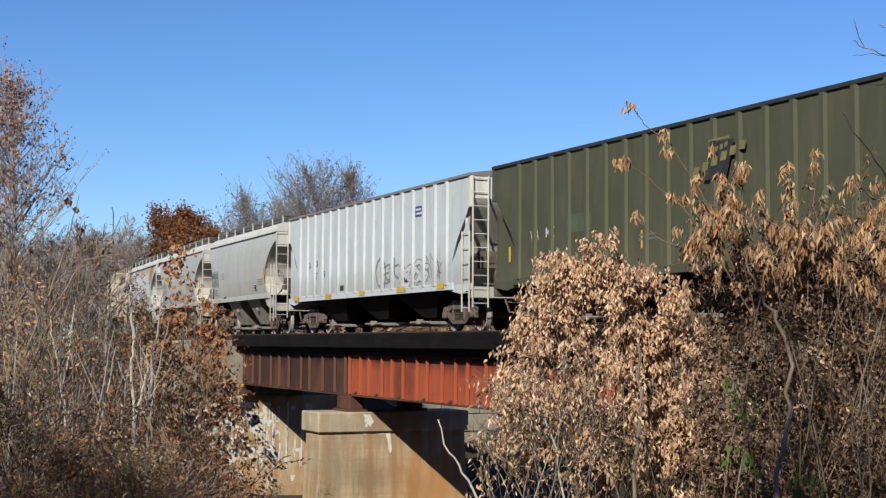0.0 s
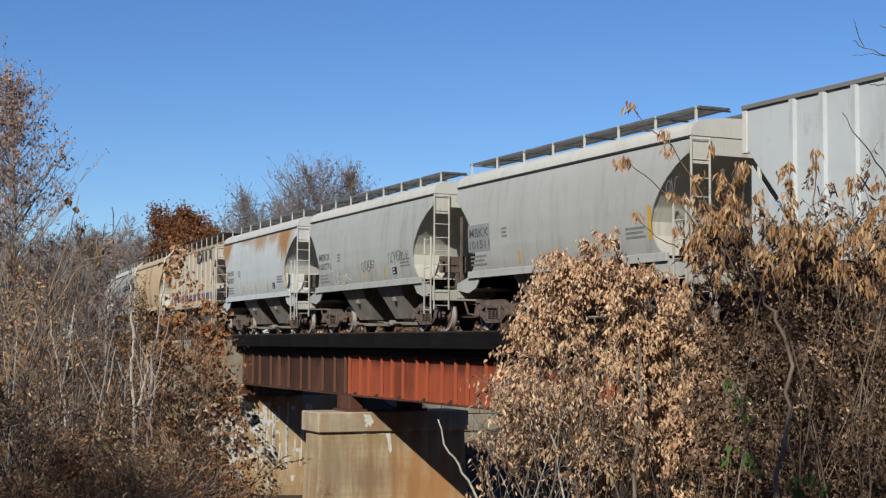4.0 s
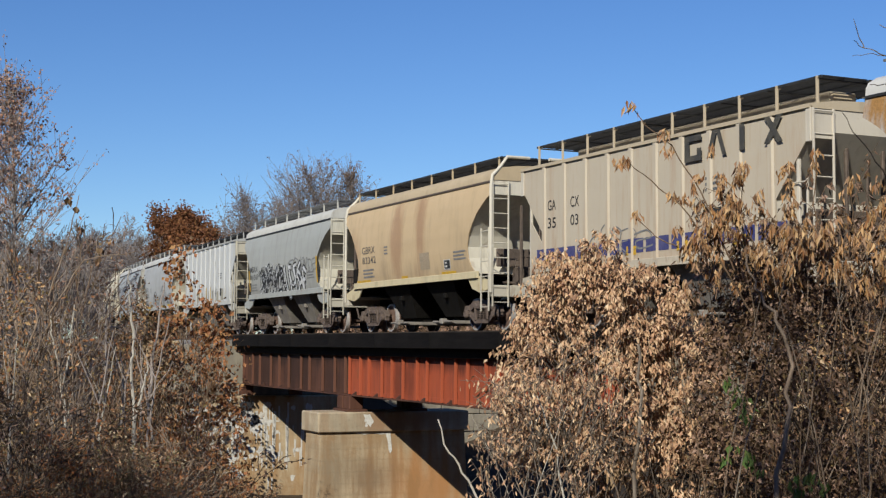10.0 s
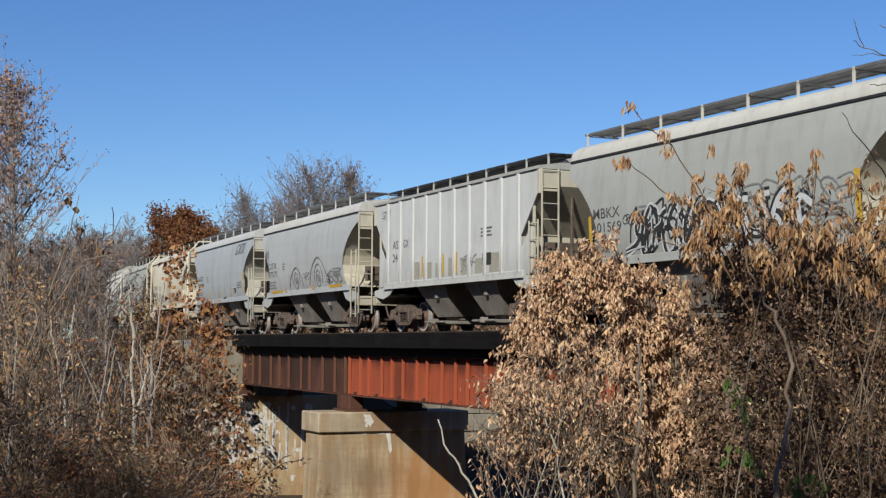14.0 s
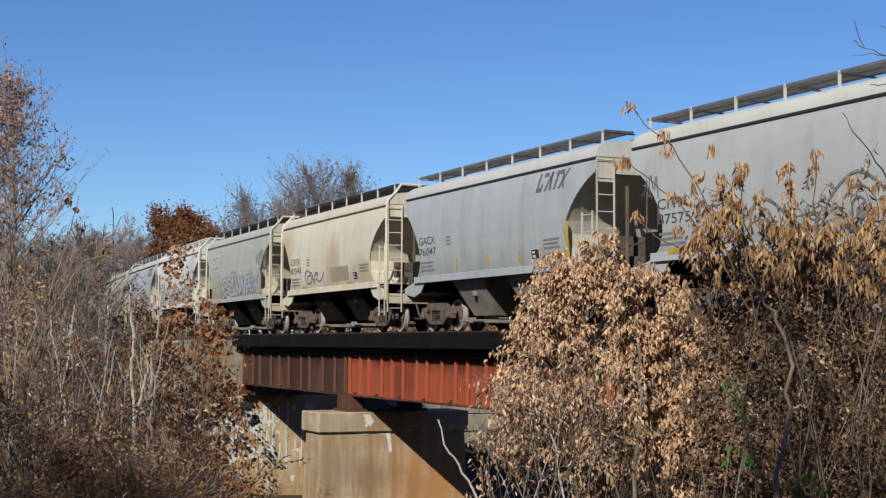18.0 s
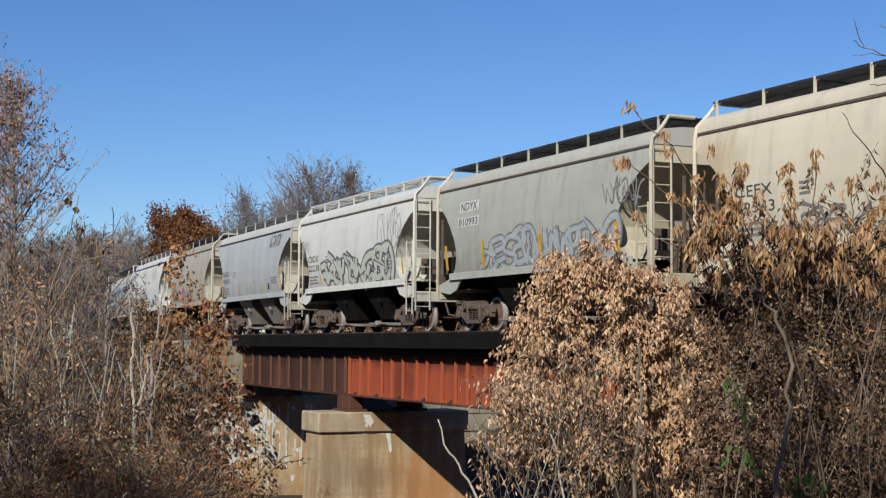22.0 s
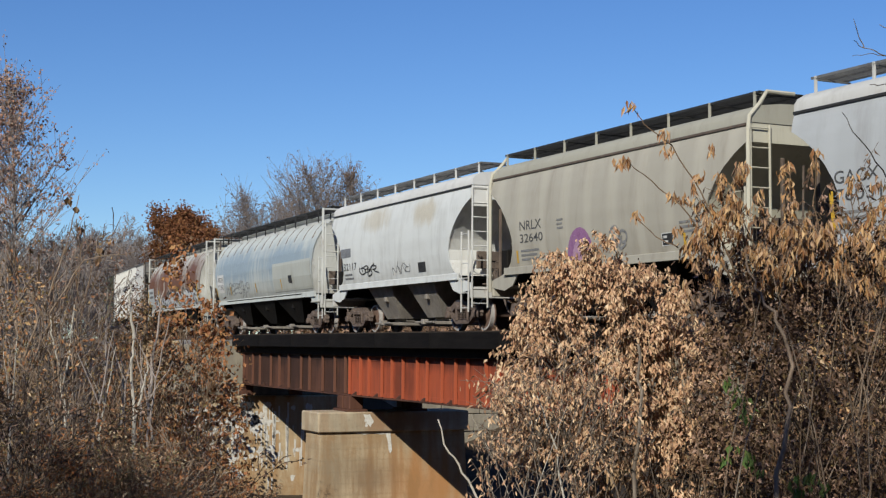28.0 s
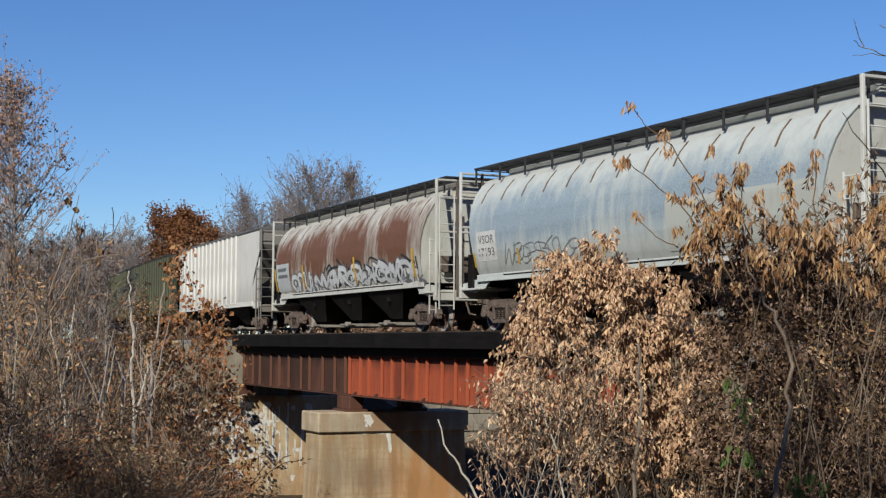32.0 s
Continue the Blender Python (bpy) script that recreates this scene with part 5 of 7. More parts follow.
for x0, x1 in ((-7.4, -6.8), (-3.8, -3.2), (-0.4, 0.1), (2.9, 3.6), (6.0, 6.5)):
    patch(1, x0, x1, 1.2, 1.36, M_YELLOW, 0.064, "reflective_strip")
tag(1, 1.15, 2.75, 1.45, 2.42, 2, 21, M_SPRAYGREY, None, 0.06, 3)
tag(1, 3.0, 5.2, 1.42, 2.0, 4, 22, M_SPRAYGREY, M_SPRAYWHITE, 0.04, 1)
scrawl(1, 5.3, 6.2, 1.5, 2.2, M_GREYINK, 23, 4)
for x in (-5.3, -2.4, 3.4):
    patch(1, x, x + 0.35, 1.42, 1.6, M_INK, 0.008, "stencil_panel")
# rounded cars
round_marks(2, "MBKX", "101511", -4.6)
patch(2, -4.7, -3.4, 2.12, 2.86, rough_surface("repaint_grey", (0.29, 0.3, 0.3), (0.33, 0.34, 0.33), 3, 20, 0.6), 0.004, "repainted_patch")
patch(2, 4.22, 4.36, 1.9, 2.65, M_YELLOW, 0.006, "reflective_strip")
scrawl(2, 5.0, 5.3, 2.8, 3.2, M_GREYINK, 3, 2)
round_marks(3, "MBKX", "100771", -4.25)
scrawl(3, 0.0, 1.05, 1.97, 2.32, M_GREYINK, 31, 5, 0.018)
tag(3, 2.4, 4.0, 2.15, 2.52, 5, 32, M_SPRAYGREY, None, 0.02, 2)
tag(3, -2.85, -0.95, 1.65, 2.1, 4, 33, M_SPRAYWHITE, None, 0.03, 2)
round_marks(4, "NAHX", "500707", -4.4)
patch(4, 4.5, 4.62, 1.75, 2.5, M_YELLOW, 0.006, "reflective_strip")
# tan ribbed car
M_EMBLEM = rough_surface("worn_dark_emblem", (0.06, 0.06, 0.06), (0.12, 0.11, 0.09), 4, 24, 0.7)
# a faded emblem of four large dark shapes
patch(5, 1.65, 1.82, 3.44, 3.98, M_EMBLEM, 0.06, "emblem_bar")
patch(5, 1.82, 2.25, 3.44, 3.56, M_EMBLEM, 0.06, "emblem_bar")
patch(5, 1.82, 2.25, 3.86, 3.98, M_EMBLEM, 0.06, "emblem_bar")
patch(5, 2.09, 2.25, 3.56, 3.7, M_EMBLEM, 0.06, "emblem_bar")
patch(5, 2.45, 2.6, 3.46, 4.0, M_EMBLEM, 0.06, "emblem_bar", 0.32)
patch(5, 2.96, 3.1, 3.46, 4.0, M_EMBLEM, 0.06, "emblem_bar", -0.4)
patch(5, 3.52, 3.68, 3.48, 4.0, M_EMBLEM, 0.06, "emblem_bar")
patch(5, 4.28, 4.46, 3.5, 4.02, M_EMBLEM, 0.06, "emblem_bar", 0.75)
patch(5, 4.68, 4.86, 3.5, 4.02, M_EMBLEM, 0.062, "emblem_bar", -0.75)
for t, x0, x1, z0, z1 in (("GA", -4.25, -3.85, 2.92, 3.18), ("CX", -3.15, -2.75, 2.92, 3.18), ("35", -4.25, -3.85, 2.48, 2.74), ("03", -3.15, -2.78, 2.48, 2.74)):
    write(5, t, x0, x1, z0, z1)
for k in range(10):
    x = -4.75 + k * 0.98
    patch(5, x - 0.05, x + 0.83, 1.66, 1.98, M_STRIPE, 0.006, "painted_stripe")
    patch(5, -4.485 + 0.984 * k, -4.375 + 0.984 * k, 1.66, 1.98, M_STRIPE, 0.049, "painted_stripe")
    if k % 2 == 0:
        patch(5, x + 0.15, x + 0.55, 1.62, 1.82, M_YELLOW, 0.01, "reflective_strip")
patch(5, 2.33, 2.85, 2.12, 2.42, M_INK, 0.008, "stencil_panel")
bars(5, 2.4, 2.6, 2.15, 2.4, 2, M_WHITEINK, 0.011)
bars(5, 2.3, 2.9, 2.75, 3.1, 3, M_GREYINK)
scrawl(5, -2.2, -1.4, 1.55, 2.3, M_SPRAYGREY, 51, 3, 0.03)
scrawl(5, -1.3, 0.2, 1.6, 2.2, M_SPRAYGREY, 52, 4, 0.03)
# tan car
round_marks(6, "GBRX", "83342", -3.8, yellow=())
bars(6, -2.6, -1.3, 1.48, 1.58, 1, M_INK)
for x0, x1 in ((-4.4, -3.2), (-0.6, -0.1), (2.4, 3.4)):
    patch(6, x0, x1, 1.56, 1.68, M_YELLOW, 0.02, "reflective_strip")
patch(6, 0.9, 1.6, 1.8, 2.3, rough_surface("repaint_tan", (0.4, 0.33, 0.23), (0.46, 0.37, 0.26), 3, 20, 0.6), 0.004, "repainted_patch")
# grey car with the large tag
round_marks(7, "MBKX", "101569", -4.4, yellow=())
tag(7, -2.75, 0.5, 1.58, 2.62, 6, 71, M_SPRAYWHITE, M_INK, 0.055, 1)
tag(7, -2.8, 0.55, 1.62, 2.7, 7, 77, M_INK, None, 0.05, 2)
tag(7, 0.75, 3.0, 1.58, 2.6, 3, 72, M_INK, M_SPRAYWHITE, 0.07, 1)
tag(7, 1.0, 4.3, 2.2, 2.75, 6, 73, M_SPRAYGREY, None, 0.035, 2)
scrawl(7, -3.1, -2.7, 2.25, 2.55, M_INK, 74, 2)
patch(7, 4.35, 4.5, 1.8, 2.75, M_YELLOW, 0.006, "reflective_strip")
patch(7, -4.62, -4.5, 1.75, 2.6, M_YELLOW, 0.006, "reflective_strip")
# off-white ribbed car
for t, x0, x1, z0, z1 in (("AS", -4.05, -3.6, 2.55, 2.8), ("GX", -3.2, -2.8, 2.55, 2.8), ("24", -4.05, -3.65, 2.15, 2.4)):
    write(8, t, x0, x1, z0, z1, M_GREYINK)
patch(8, 2.3, 2.85, 1.75, 2.08, M_INK, 0.008, "stencil_panel")
bars(8, 2.35, 2.5, 1.78, 2.05, 2, M_WHITEINK, 0.011)
bars(8, 2.2, 2.9, 2.5, 2.8, 3, M_GREYINK)
M_MUDPATCH = rough_surface("overpainted_band", (0.42, 0.4, 0.33), (0.36, 0.34, 0.28), 2, 14, 0.8)
for k in range(7):
    patch(8, -2.55 + 0.88 * k, -1.95 + 0.88 * k, 1.55, 2.06 - 0.05 * (k % 3), M_MUDPATCH, 0.005, "overpainted_patch")
for x in (-1.7, -0.2, 0.7, 3.55):
    patch(8, x - 0.1, x, 1.6, 2.2, M_YELLOW, 0.009, "reflective_strip")
scrawl(8, -4.9, -4.3, 3.55, 3.8, M_GREYINK, 81, 4, 0.014)
scrawl(8, 0.9, 1.8, 1.65, 2.1, M_SPRAYGREY, 82, 4, 0.03)
# pale grey car with arcs
round_marks(9, "CITX", "87575", -4.45, yellow=())
for cx, r, rz in ((-0.85, 0.85, 0.72), (1.75, 1.05, 0.98)):
    g = Geo()
    ribbon(g, "round", [(cx - r, 1.72), (cx - r * 0.7, 1.72 + rz * 0.6), (cx, 1.72 + rz), (cx + r * 0.7, 1.72 + rz * 0.55), (cx + r, 1.72)], 0.05, 0.02)
    ribbon(g, "round", [(cx + 0.22 * math.cos(a), 1.95 + 0.3 * math.sin(a)) for a in np.linspace(0, 6.28, 9)], 0.04, 0.02)
    ribbon(g, "round", [(cx + 0.45 * math.cos(a), 2.0 + 0.45 * math.sin(a)) for a in np.linspace(-0.5, 3.6, 9)], 0.035, 0.02)
    part("tag_outline", g, M_SPRAYGREY, CARS[9][0], "sprayed arcs")
    g = Geo()
    blob(g, "round", [(cx + 0.12 * math.cos(a), 1.95 + 0.14 * math.sin(a)) for a in np.linspace(0, 6.28, 9)[:-1]], 0.014)
    part("tag_fill", g, M_SPRAYGREY, CARS[9][0])
tag(9, 2.75, 4.2, 1.72, 2.1, 3, 92, M_SPRAYGREY, None, 0.05, 3)
scrawl(9, 0.1, 0.7, 1.9, 2.2, M_SPRAYGREY, 93, 3)
scrawl(9, -5.0, -4.5, 2.75, 3.3, M_GREYINK, 94, 3, 0.03)
for x0, x1 in ((-4.15, -2.65), (-2.3, -2.1), (1.0, 1.3), (2.9, 4.2)):
    patch(9, x0, x1, 1.56, 1.66, M_YELLOW, 0.048, "reflective_strip")


def slanted_emblem(i, x0, z0, z1):
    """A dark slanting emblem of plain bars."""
    h = z1 - z0
    for a, w, za, zb, sl in ((0.0, 0.1, z0, z1, 0.35), (0.1, 0.2, z0, z0 + 0.1, 0.35), (0.22, 0.08, z0 + 0.1, z0 + 0.2, 0.35), (0.24, 0.22, z1 - 0.1, z1, 0.35),
                             (0.42, 0.1, z0, z1, 0.75), (0.68, 0.1, z0, z1, 0.12), (0.9, 0.1, z0, z1, 0.35), (0.86, 0.34, z1 - 0.1, z1, 0.35),
                             (1.12, 0.1, z0, z1, 0.95), (1.34, 0.1, z0, z1, -0.1)):
        off = 0.35 * (za - z0) if zb - za < h else 0.0
        patch(i, x0 + a + off, x0 + a + w + off, za, zb, M_GREYINK, 0.008, "emblem_bar", sl)


round_marks(10, "GACX", "76047", -4.3)
slanted_emblem(10, 2.85, 3.42, 3.88)
patch(10, 4.4, 4.55, 1.7, 2.6, M_YELLOW, 0.006, "reflective_strip")
round_marks(11, "CEFX", "82543", -4.1, yellow=())
patch(11, 0.4, 2.2, 1.75, 2.25, rough_surface("muddy_overpaint", (0.42, 0.36, 0.25), (0.36, 0.31, 0.22), 2, 12, 0.8), 0.005, "overpainted_patch")
scrawl(11, -2.4, -0.6, 1.75, 2.2, M_SPRAYGREY, 111, 4, 0.05)
for x0, x1 in ((-3.0, -2.4), (1.9, 2.5)):
    patch(11, x0, x1, 1.58, 1.7, M_YELLOW, 0.01, "reflective_strip")
patch(12, -4.0, -2.8, 3.27, 3.56, M_WHITEINK, 0.005, "repainted_patch")
patch(12, -4.05, -2.75, 2.86, 3.12, M_WHITEINK, 0.005, "repainted_patch")
write(12, "NDYX", -3.9, -2.9, 3.3, 3.53)
write(12, "810993", -3.98, -2.82, 2.89, 3.09)
tag(12, -2.4, 4.3, 1.62, 2.52, 9, 121, M_SPRAYGREY, M_SPRAYBLUE, 0.055, 1)
tag(12, 3.8, 5.3, 2.75, 3.4, 4, 122, M_SPRAYGREY, None, 0.04, 2)
for x in (-4.9, -2.6, 0.6, 4.2):
    patch(12, x, x + 0.16, 1.7, 2.4, M_YELLOW, 0.022, "reflective_strip")
round_marks(13, "CRDX", "22238", -4.2, yellow=(-3.0, 0.4))
M_GREENISH = rough_surface("pale_green_spray", (0.56, 0.59, 0.5), (0.62, 0.64, 0.6), 4, 20, 0.7)
tag(13, -2.5, 3.9, 1.6, 2.6, 6, 131, M_GREYINK, M_GREENISH, 0.08, 2)
tag(13, 2.8, 4.7, 2.5, 3.75, 4, 132, M_SPRAYGREY, None, 0.016, 2)
tag(13, -5.2, -4.2, 2.8, 3.4, 2, 133, M_SPRAYGREY, None, 0.02, 3)
patch(13, 4.7, 4.82, 1.75, 2.3, M_YELLOW, 0.006, "reflective_strip")
round_marks(14, "GACX", "76031", -4.4)
slanted_emblem(14, 3.0, 3.42, 3.88)
patch(14, 4.5, 4.66, 1.7, 2.6, M_YELLOW, 0.006, "reflective_strip")
patch(14, -4.55, -4.45, 1.7, 2.4, M_YELLOW, 0.006, "reflective_strip")
round_marks(15, "NRLX", "32640", -3.75, yellow=(-4.0, 3.4))
for r, mt, lf in ((1.0, M_SPRAYPURPLE, 0.012), (0.62, rough_surface("mauve_spray", (0.5, 0.32, 0.46), (0.45, 0.28, 0.42), 4, 20, 0.7), 0.016)):
    g = Geo()
    pts = [(-0.8 + 0.62 * r * math.cos(a), 1.62 + 0.78 * r * math.sin(a)) for a in np.linspace(0, math.pi, 12)]
    blob(g, "round", pts, lf)
    part("tag_fill", g, mt, CARS[15][0], "purple sprayed arch")
tag(15, 0.0, 1.2, 1.75, 2.2, 3, 152, M_SPRAYGREY, None, 0.05, 2)
write(16, "32117", -4.25, -3.05, 2.06, 2.3)
patch(16, -4.5, -3.55, 2.5, 2.8, rough_surface("grey_overpaint", (0.2, 0.21, 0.23), (0.25, 0.26, 0.28), 3, 20, 0.7), 0.006, "repainted_patch")
bars(16, -4.2, -3.4, 1.72, 1.98, 2, M_GREYINK)
patch(16, 2.1, 2.65, 1.74, 2.04, M_INK, 0.008, "stencil_panel")
scrawl(16, -2.7, -1.25, 1.85, 2.15, M_INK, 161, 5, 0.045)
scrawl(16, 0.2, 1.4, 1.75, 2.1, M_GREYINK, 162, 4, 0.02)
# long rounded cars
patch(17, -6.85, -5.75, 1.85, 2.65, M_WHITEINK, 0.005, "repainted_patch")
write(17, "VSOR", -6.75, -5.85, 2.32, 2.54, M_GREYINK, lift=0.009)
write(17, "17193", -6.75, -5.85, 1.98, 2.2, M_GREYINK, lift=0.009)
tag(17, -5.2, -1.6, 1.66, 2.2, 7, 171, M_SPRAYGREY, None, 0.025, 2)
patch(17, 2.2, 7.1, 1.62, 2.72, paint("faded_repaint", (0.52, 0.54, 0.5), seed=8.8, streak=0.5, low=0.2, dirt=(0.3, 0.27, 0.2)), 0.012, "repainted_patch")
patch(17, 4.3, 4.75, 1.9, 2.2, M_INK, 0.018, "stencil_panel")
for x in (-7.1, -4.6, -0.5, 3.2):
    patch(17, x, x + 0.09, 1.7, 2.1, M_YELLOW, 0.018, "reflective_strip")
patch(18, -7.2, -5.6, 1.6, 2.65, rough_surface("pale_plate", (0.55, 0.58, 0.58), (0.48, 0.51, 0.51), 3, 20, 0.7), 0.008, "repainted_patch")
bars(18, -7.0, -5.8, 2.05, 2.55, 2, M_GREYINK, 0.011)
tag(18, -5.2, 6.9, 1.5, 2.15, 13, 181, M_GREYINK, M_SPRAYWHITE, 0.06, 1)
tag(18, -1.5, 6.8, 1.55, 2.35, 8, 182, M_INK, None, 0.07, 1)
for x in (-7.4, -4.0, 1.5, 6.6):
    patch(18, x, x + 0.16, 1.6, 2.5, M_YELLOW, 0.024, "reflective_strip")


# ---- plants ----
def tubes(segs, n=4):
    """One mesh of tapered twigs; segs: rows of x, y, z, x, y, z, r, r."""
    a = np.array(segs, float)
    p0, p1, r0, r1 = a[:, 0:3], a[:, 3:6], a[:, 6], a[:, 7]
    d = p1 - p0
    d /= np.linalg.norm(d, axis=1, keepdims=True) + 1e-9
    ref = np.where(abs(d[:, 2:3]) < 0.9, np.array([[0, 0, 1.0]]), np.array([[1.0, 0, 0]]))
    u = np.cross(d, ref)
    u /= np.linalg.norm(u, axis=1, keepdims=True) + 1e-9
    w = np.cross(u, d)
    m = len(a)
    v = np.zeros((m, 2 * n, 3))
    for k in range(n):
        c, s_ = math.cos(2 * math.pi * k / n), math.sin(2 * math.pi * k / n)
        v[:, k] = p0 + r0[:, None] * (c * u + s_ * w)
        v[:, n + k] = p1 + r1[:, None] * (c * u + s_ * w)
    base = (np.arange(m) * 2 * n)[:, None]
    f = np.concatenate([base + np.array([[k, (k + 1) % n, n + (k + 1) % n, n + k]]) for k in range(n)])
    me = bpy.data.meshes.new("twigs")
    me.from_pydata(v.reshape(-1, 3).tolist(), [], f.tolist())
    return me


def leaf_cloud(centres, ways, sizes, slim=0.4, seed=0, fold=0.18):
    """One mesh of many small folded leaves; each hangs from its centre along its way."""
    rg = np.random.RandomState(seed)
    c, d, s_ = np.array(centres, float), np.array(ways, float), np.array(sizes, float)[:, None]
    n = len(c)
    d /= np.linalg.norm(d, axis=1, keepdims=True) + 1e-9
    side = np.cross(d, rg.normal(size=(n, 3)))
    side /= np.linalg.norm(side, axis=1, keepdims=True) + 1e-9
    up = np.cross(side, d)
    w = s_ * slim * rg.uniform(0.7, 1.2, (n, 1)) / 2
    curl = s_ * rg.uniform(-0.3, 0.3, (n, 1))
    v = np.stack([c, c + d * s_ * 0.42 - side * w + up * s_ * fold, c + d * s_ * 0.5 + curl * up * 0.3,
                  c + d * s_ * 0.42 + side * w + up * s_ * fold, c + d * s_ + up * curl], axis=1)
    base = (np.arange(n) * 5)[:, None]
    f = np.concatenate([base + np.array([t]) for t in ((0, 1, 2), (0, 2, 3), (1, 4, 2), (2, 4, 3))])
    me = bpy.data.meshes.new("leaves")
    me.from_pydata(v.reshape(-1, 3).tolist(), [], f.tolist())
    return me


def grow(rg, segs, tips, p, d, length, r, level, spec):
    """Grows a limb and its side limbs."""
    n = spec["steps"][level]
    step = length / n
    r_now = r
    for i in range(n):
        d = d + Vector(rg.normal(size=3) * spec["wiggle"][level]) + Vector((0, 0, spec["rise"][level]))
        d.normalize()
        q = p + d * step
        r_next = max(r * (1 - 0.85 * (i + 1) / n), spec["thin"])
        segs.append((*p, *q, r_now, r_next))
        p, r_now = q, r_next
        if level + 1 < len(spec["steps"]) and (i + 1) / n >= spec["bare"][level]:
            for _ in range(rg.poisson(spec["kids"][level])):
                axis = Vector(rg.normal(size=3)).cross(d).normalized()
                turn = Matrix.Rotation(radians(rg.uniform(*spec["angle"])), 3, axis)
                grow(rg, segs, tips, p.copy(), turn @ d, length * spec["ratio"][level] * (1.15 - 0.6 * i / n) * rg.uniform(0.7, 1.2), r_now * 0.62, level + 1, spec)
        if level >= spec["leafy"]:
            tips.append((*p, *d))


def bark(name, a, b):
    return rough_surface(name, a, b, 6, 40, 0.9, relief=0.01, stretch=(1, 1, 0.35))


B_GREY = bark("grey_bark", (0.17, 0.135, 0.105), (0.28, 0.235, 0.19))
B_PALE = bark("pale_bark", (0.48, 0.44, 0.37), (0.62, 0.58, 0.5))
B_BROWN = bark("brown_bark", (0.15, 0.1, 0.062), (0.25, 0.17, 0.11))
B_DARK = bark("dark_bark", (0.06, 0.045, 0.035), (0.1, 0.075, 0.06))
B_LIGHT = bark("light_grey_bark", (0.34, 0.29, 0.26), (0.46, 0.4, 0.36))
B_SAND = bark("sandy_bark", (0.26, 0.19, 0.135), (0.37, 0.285, 0.21))
B_FAR = bark("far_bark", (0.27, 0.24, 0.23), (0.36, 0.32, 0.3))
L_TAN = leaf_mat("tan_leaves", ((0.3, 0.165, 0.09), (0.7, 0.44, 0.26), (0.8, 0.56, 0.34), (0.52, 0.29, 0.16), (0.86, 0.66, 0.43), (0.64, 0.38, 0.24), (0.13, 0.075, 0.045)))
L_ORANGE = leaf_mat("orange_brown_leaves", ((0.56, 0.32, 0.13), (0.34, 0.16, 0.07), (0.68, 0.45, 0.22), (0.6, 0.4, 0.25), (0.2, 0.1, 0.05)))
L_DARK = leaf_mat("dark_brown_leaves", ((0.07, 0.04, 0.025), (0.5, 0.33, 0.235), (0.16, 0.09, 0.05), (0.05, 0.034, 0.025), (0.3, 0.18, 0.115), (0.2, 0.13, 0.06), (0.1, 0.06, 0.035)))
L_RUST = leaf_mat("rust_leaves", ((0.42, 0.16, 0.065), (0.52, 0.24, 0.1), (0.28, 0.11, 0.05), (0.58, 0.33, 0.14), (0.16, 0.08, 0.04)), 0.2)
L_BRUSH = leaf_mat("dry_brush_leaves", ((0.24, 0.15, 0.08), (0.62, 0.42, 0.24), (0.34, 0.16, 0.08), (0.72, 0.58, 0.38), (0.24, 0.2, 0.08), (0.07, 0.045, 0.025)))
L_WARM = leaf_mat("warm_brown_leaves", ((0.5, 0.25, 0.11), (0.34, 0.14, 0.06), (0.64, 0.42, 0.22), (0.3, 0.22, 0.09), (0.09, 0.05, 0.028)))
L_FAR = leaf_mat("far_leaves", ((0.24, 0.15, 0.1), (0.3, 0.2, 0.14), (0.22, 0.17, 0.13)), 0.2)
L_RED = leaf_mat("red_brown_leaves", ((0.2, 0.07, 0.03), (0.26, 0.11, 0.045), (0.14, 0.055, 0.025), (0.33, 0.17, 0.065)))
L_PINK = leaf_mat("rosy_brown_leaves", ((0.46, 0.28, 0.2), (0.56, 0.39, 0.3), (0.36, 0.2, 0.14), (0.5, 0.27, 0.16)))
L_GREEN = leaf_mat("green_leaves", ((0.07, 0.13, 0.03), (0.1, 0.17, 0.045), (0.13, 0.16, 0.04)))


def plant(name, label, category, segs, tips, bark_m, leaf_m, per_tip=2, size=(0.05, 0.09), slim=0.5, seed=1, droop=0.6, spread=0.12, group="", keep=1.0, above=0.0, patchy=0.0):
    ob = tagged(new(name), label, category, group)
    part("stem" if category != "tree" else "trunk", tubes(segs), bark_m, ob)
    rg = np.random.RandomState(seed)
    t = np.array(tips)
    if per_tip and len(t):
        t = t[rg.rand(len(t)) < keep]
        t = t[t[:, 2] > above * t[:, 2].max()]
        if patchy > 0:
            t = t[[noise.noise(Vector(q[:3]) * 1.3 + Vector((seed, 0, 0))) > patchy - 0.3 for q in t]]
        t = np.repeat(t, per_tip, axis=0)
        c = t[:, :3] + rg.normal(size=(len(t), 3)) * spread
        d = t[:, 3:] * 0.6 + rg.normal(size=(len(t), 3)) * 0.6 + np.array([0, 0, -droop])
        part("crown" if category == "tree" else "foliage", leaf_cloud(c, d, rg.uniform(*size, len(t)), slim, seed), leaf_m, ob)
    return ob


SHRUB = dict(steps=(6, 4, 3), wiggle=(0.13, 0.2, 0.25), rise=(0.05, 0.04, 0.0), kids=(1.1, 0.9), bare=(0.2, 0.2), angle=(20, 60), ratio=(0.5, 0.5), leafy=1, thin=0.0065)
TREE = dict(steps=(9, 6, 5, 3), wiggle=(0.06, 0.12, 0.18, 0.25), rise=(0.03, 0.06, 0.03, 0.0), kids=(1.7, 1.5, 1.0), bare=(0.25, 0.2, 0.2), angle=(25, 60), ratio=(0.5, 0.55, 0.55), leafy=2, thin=0.012)
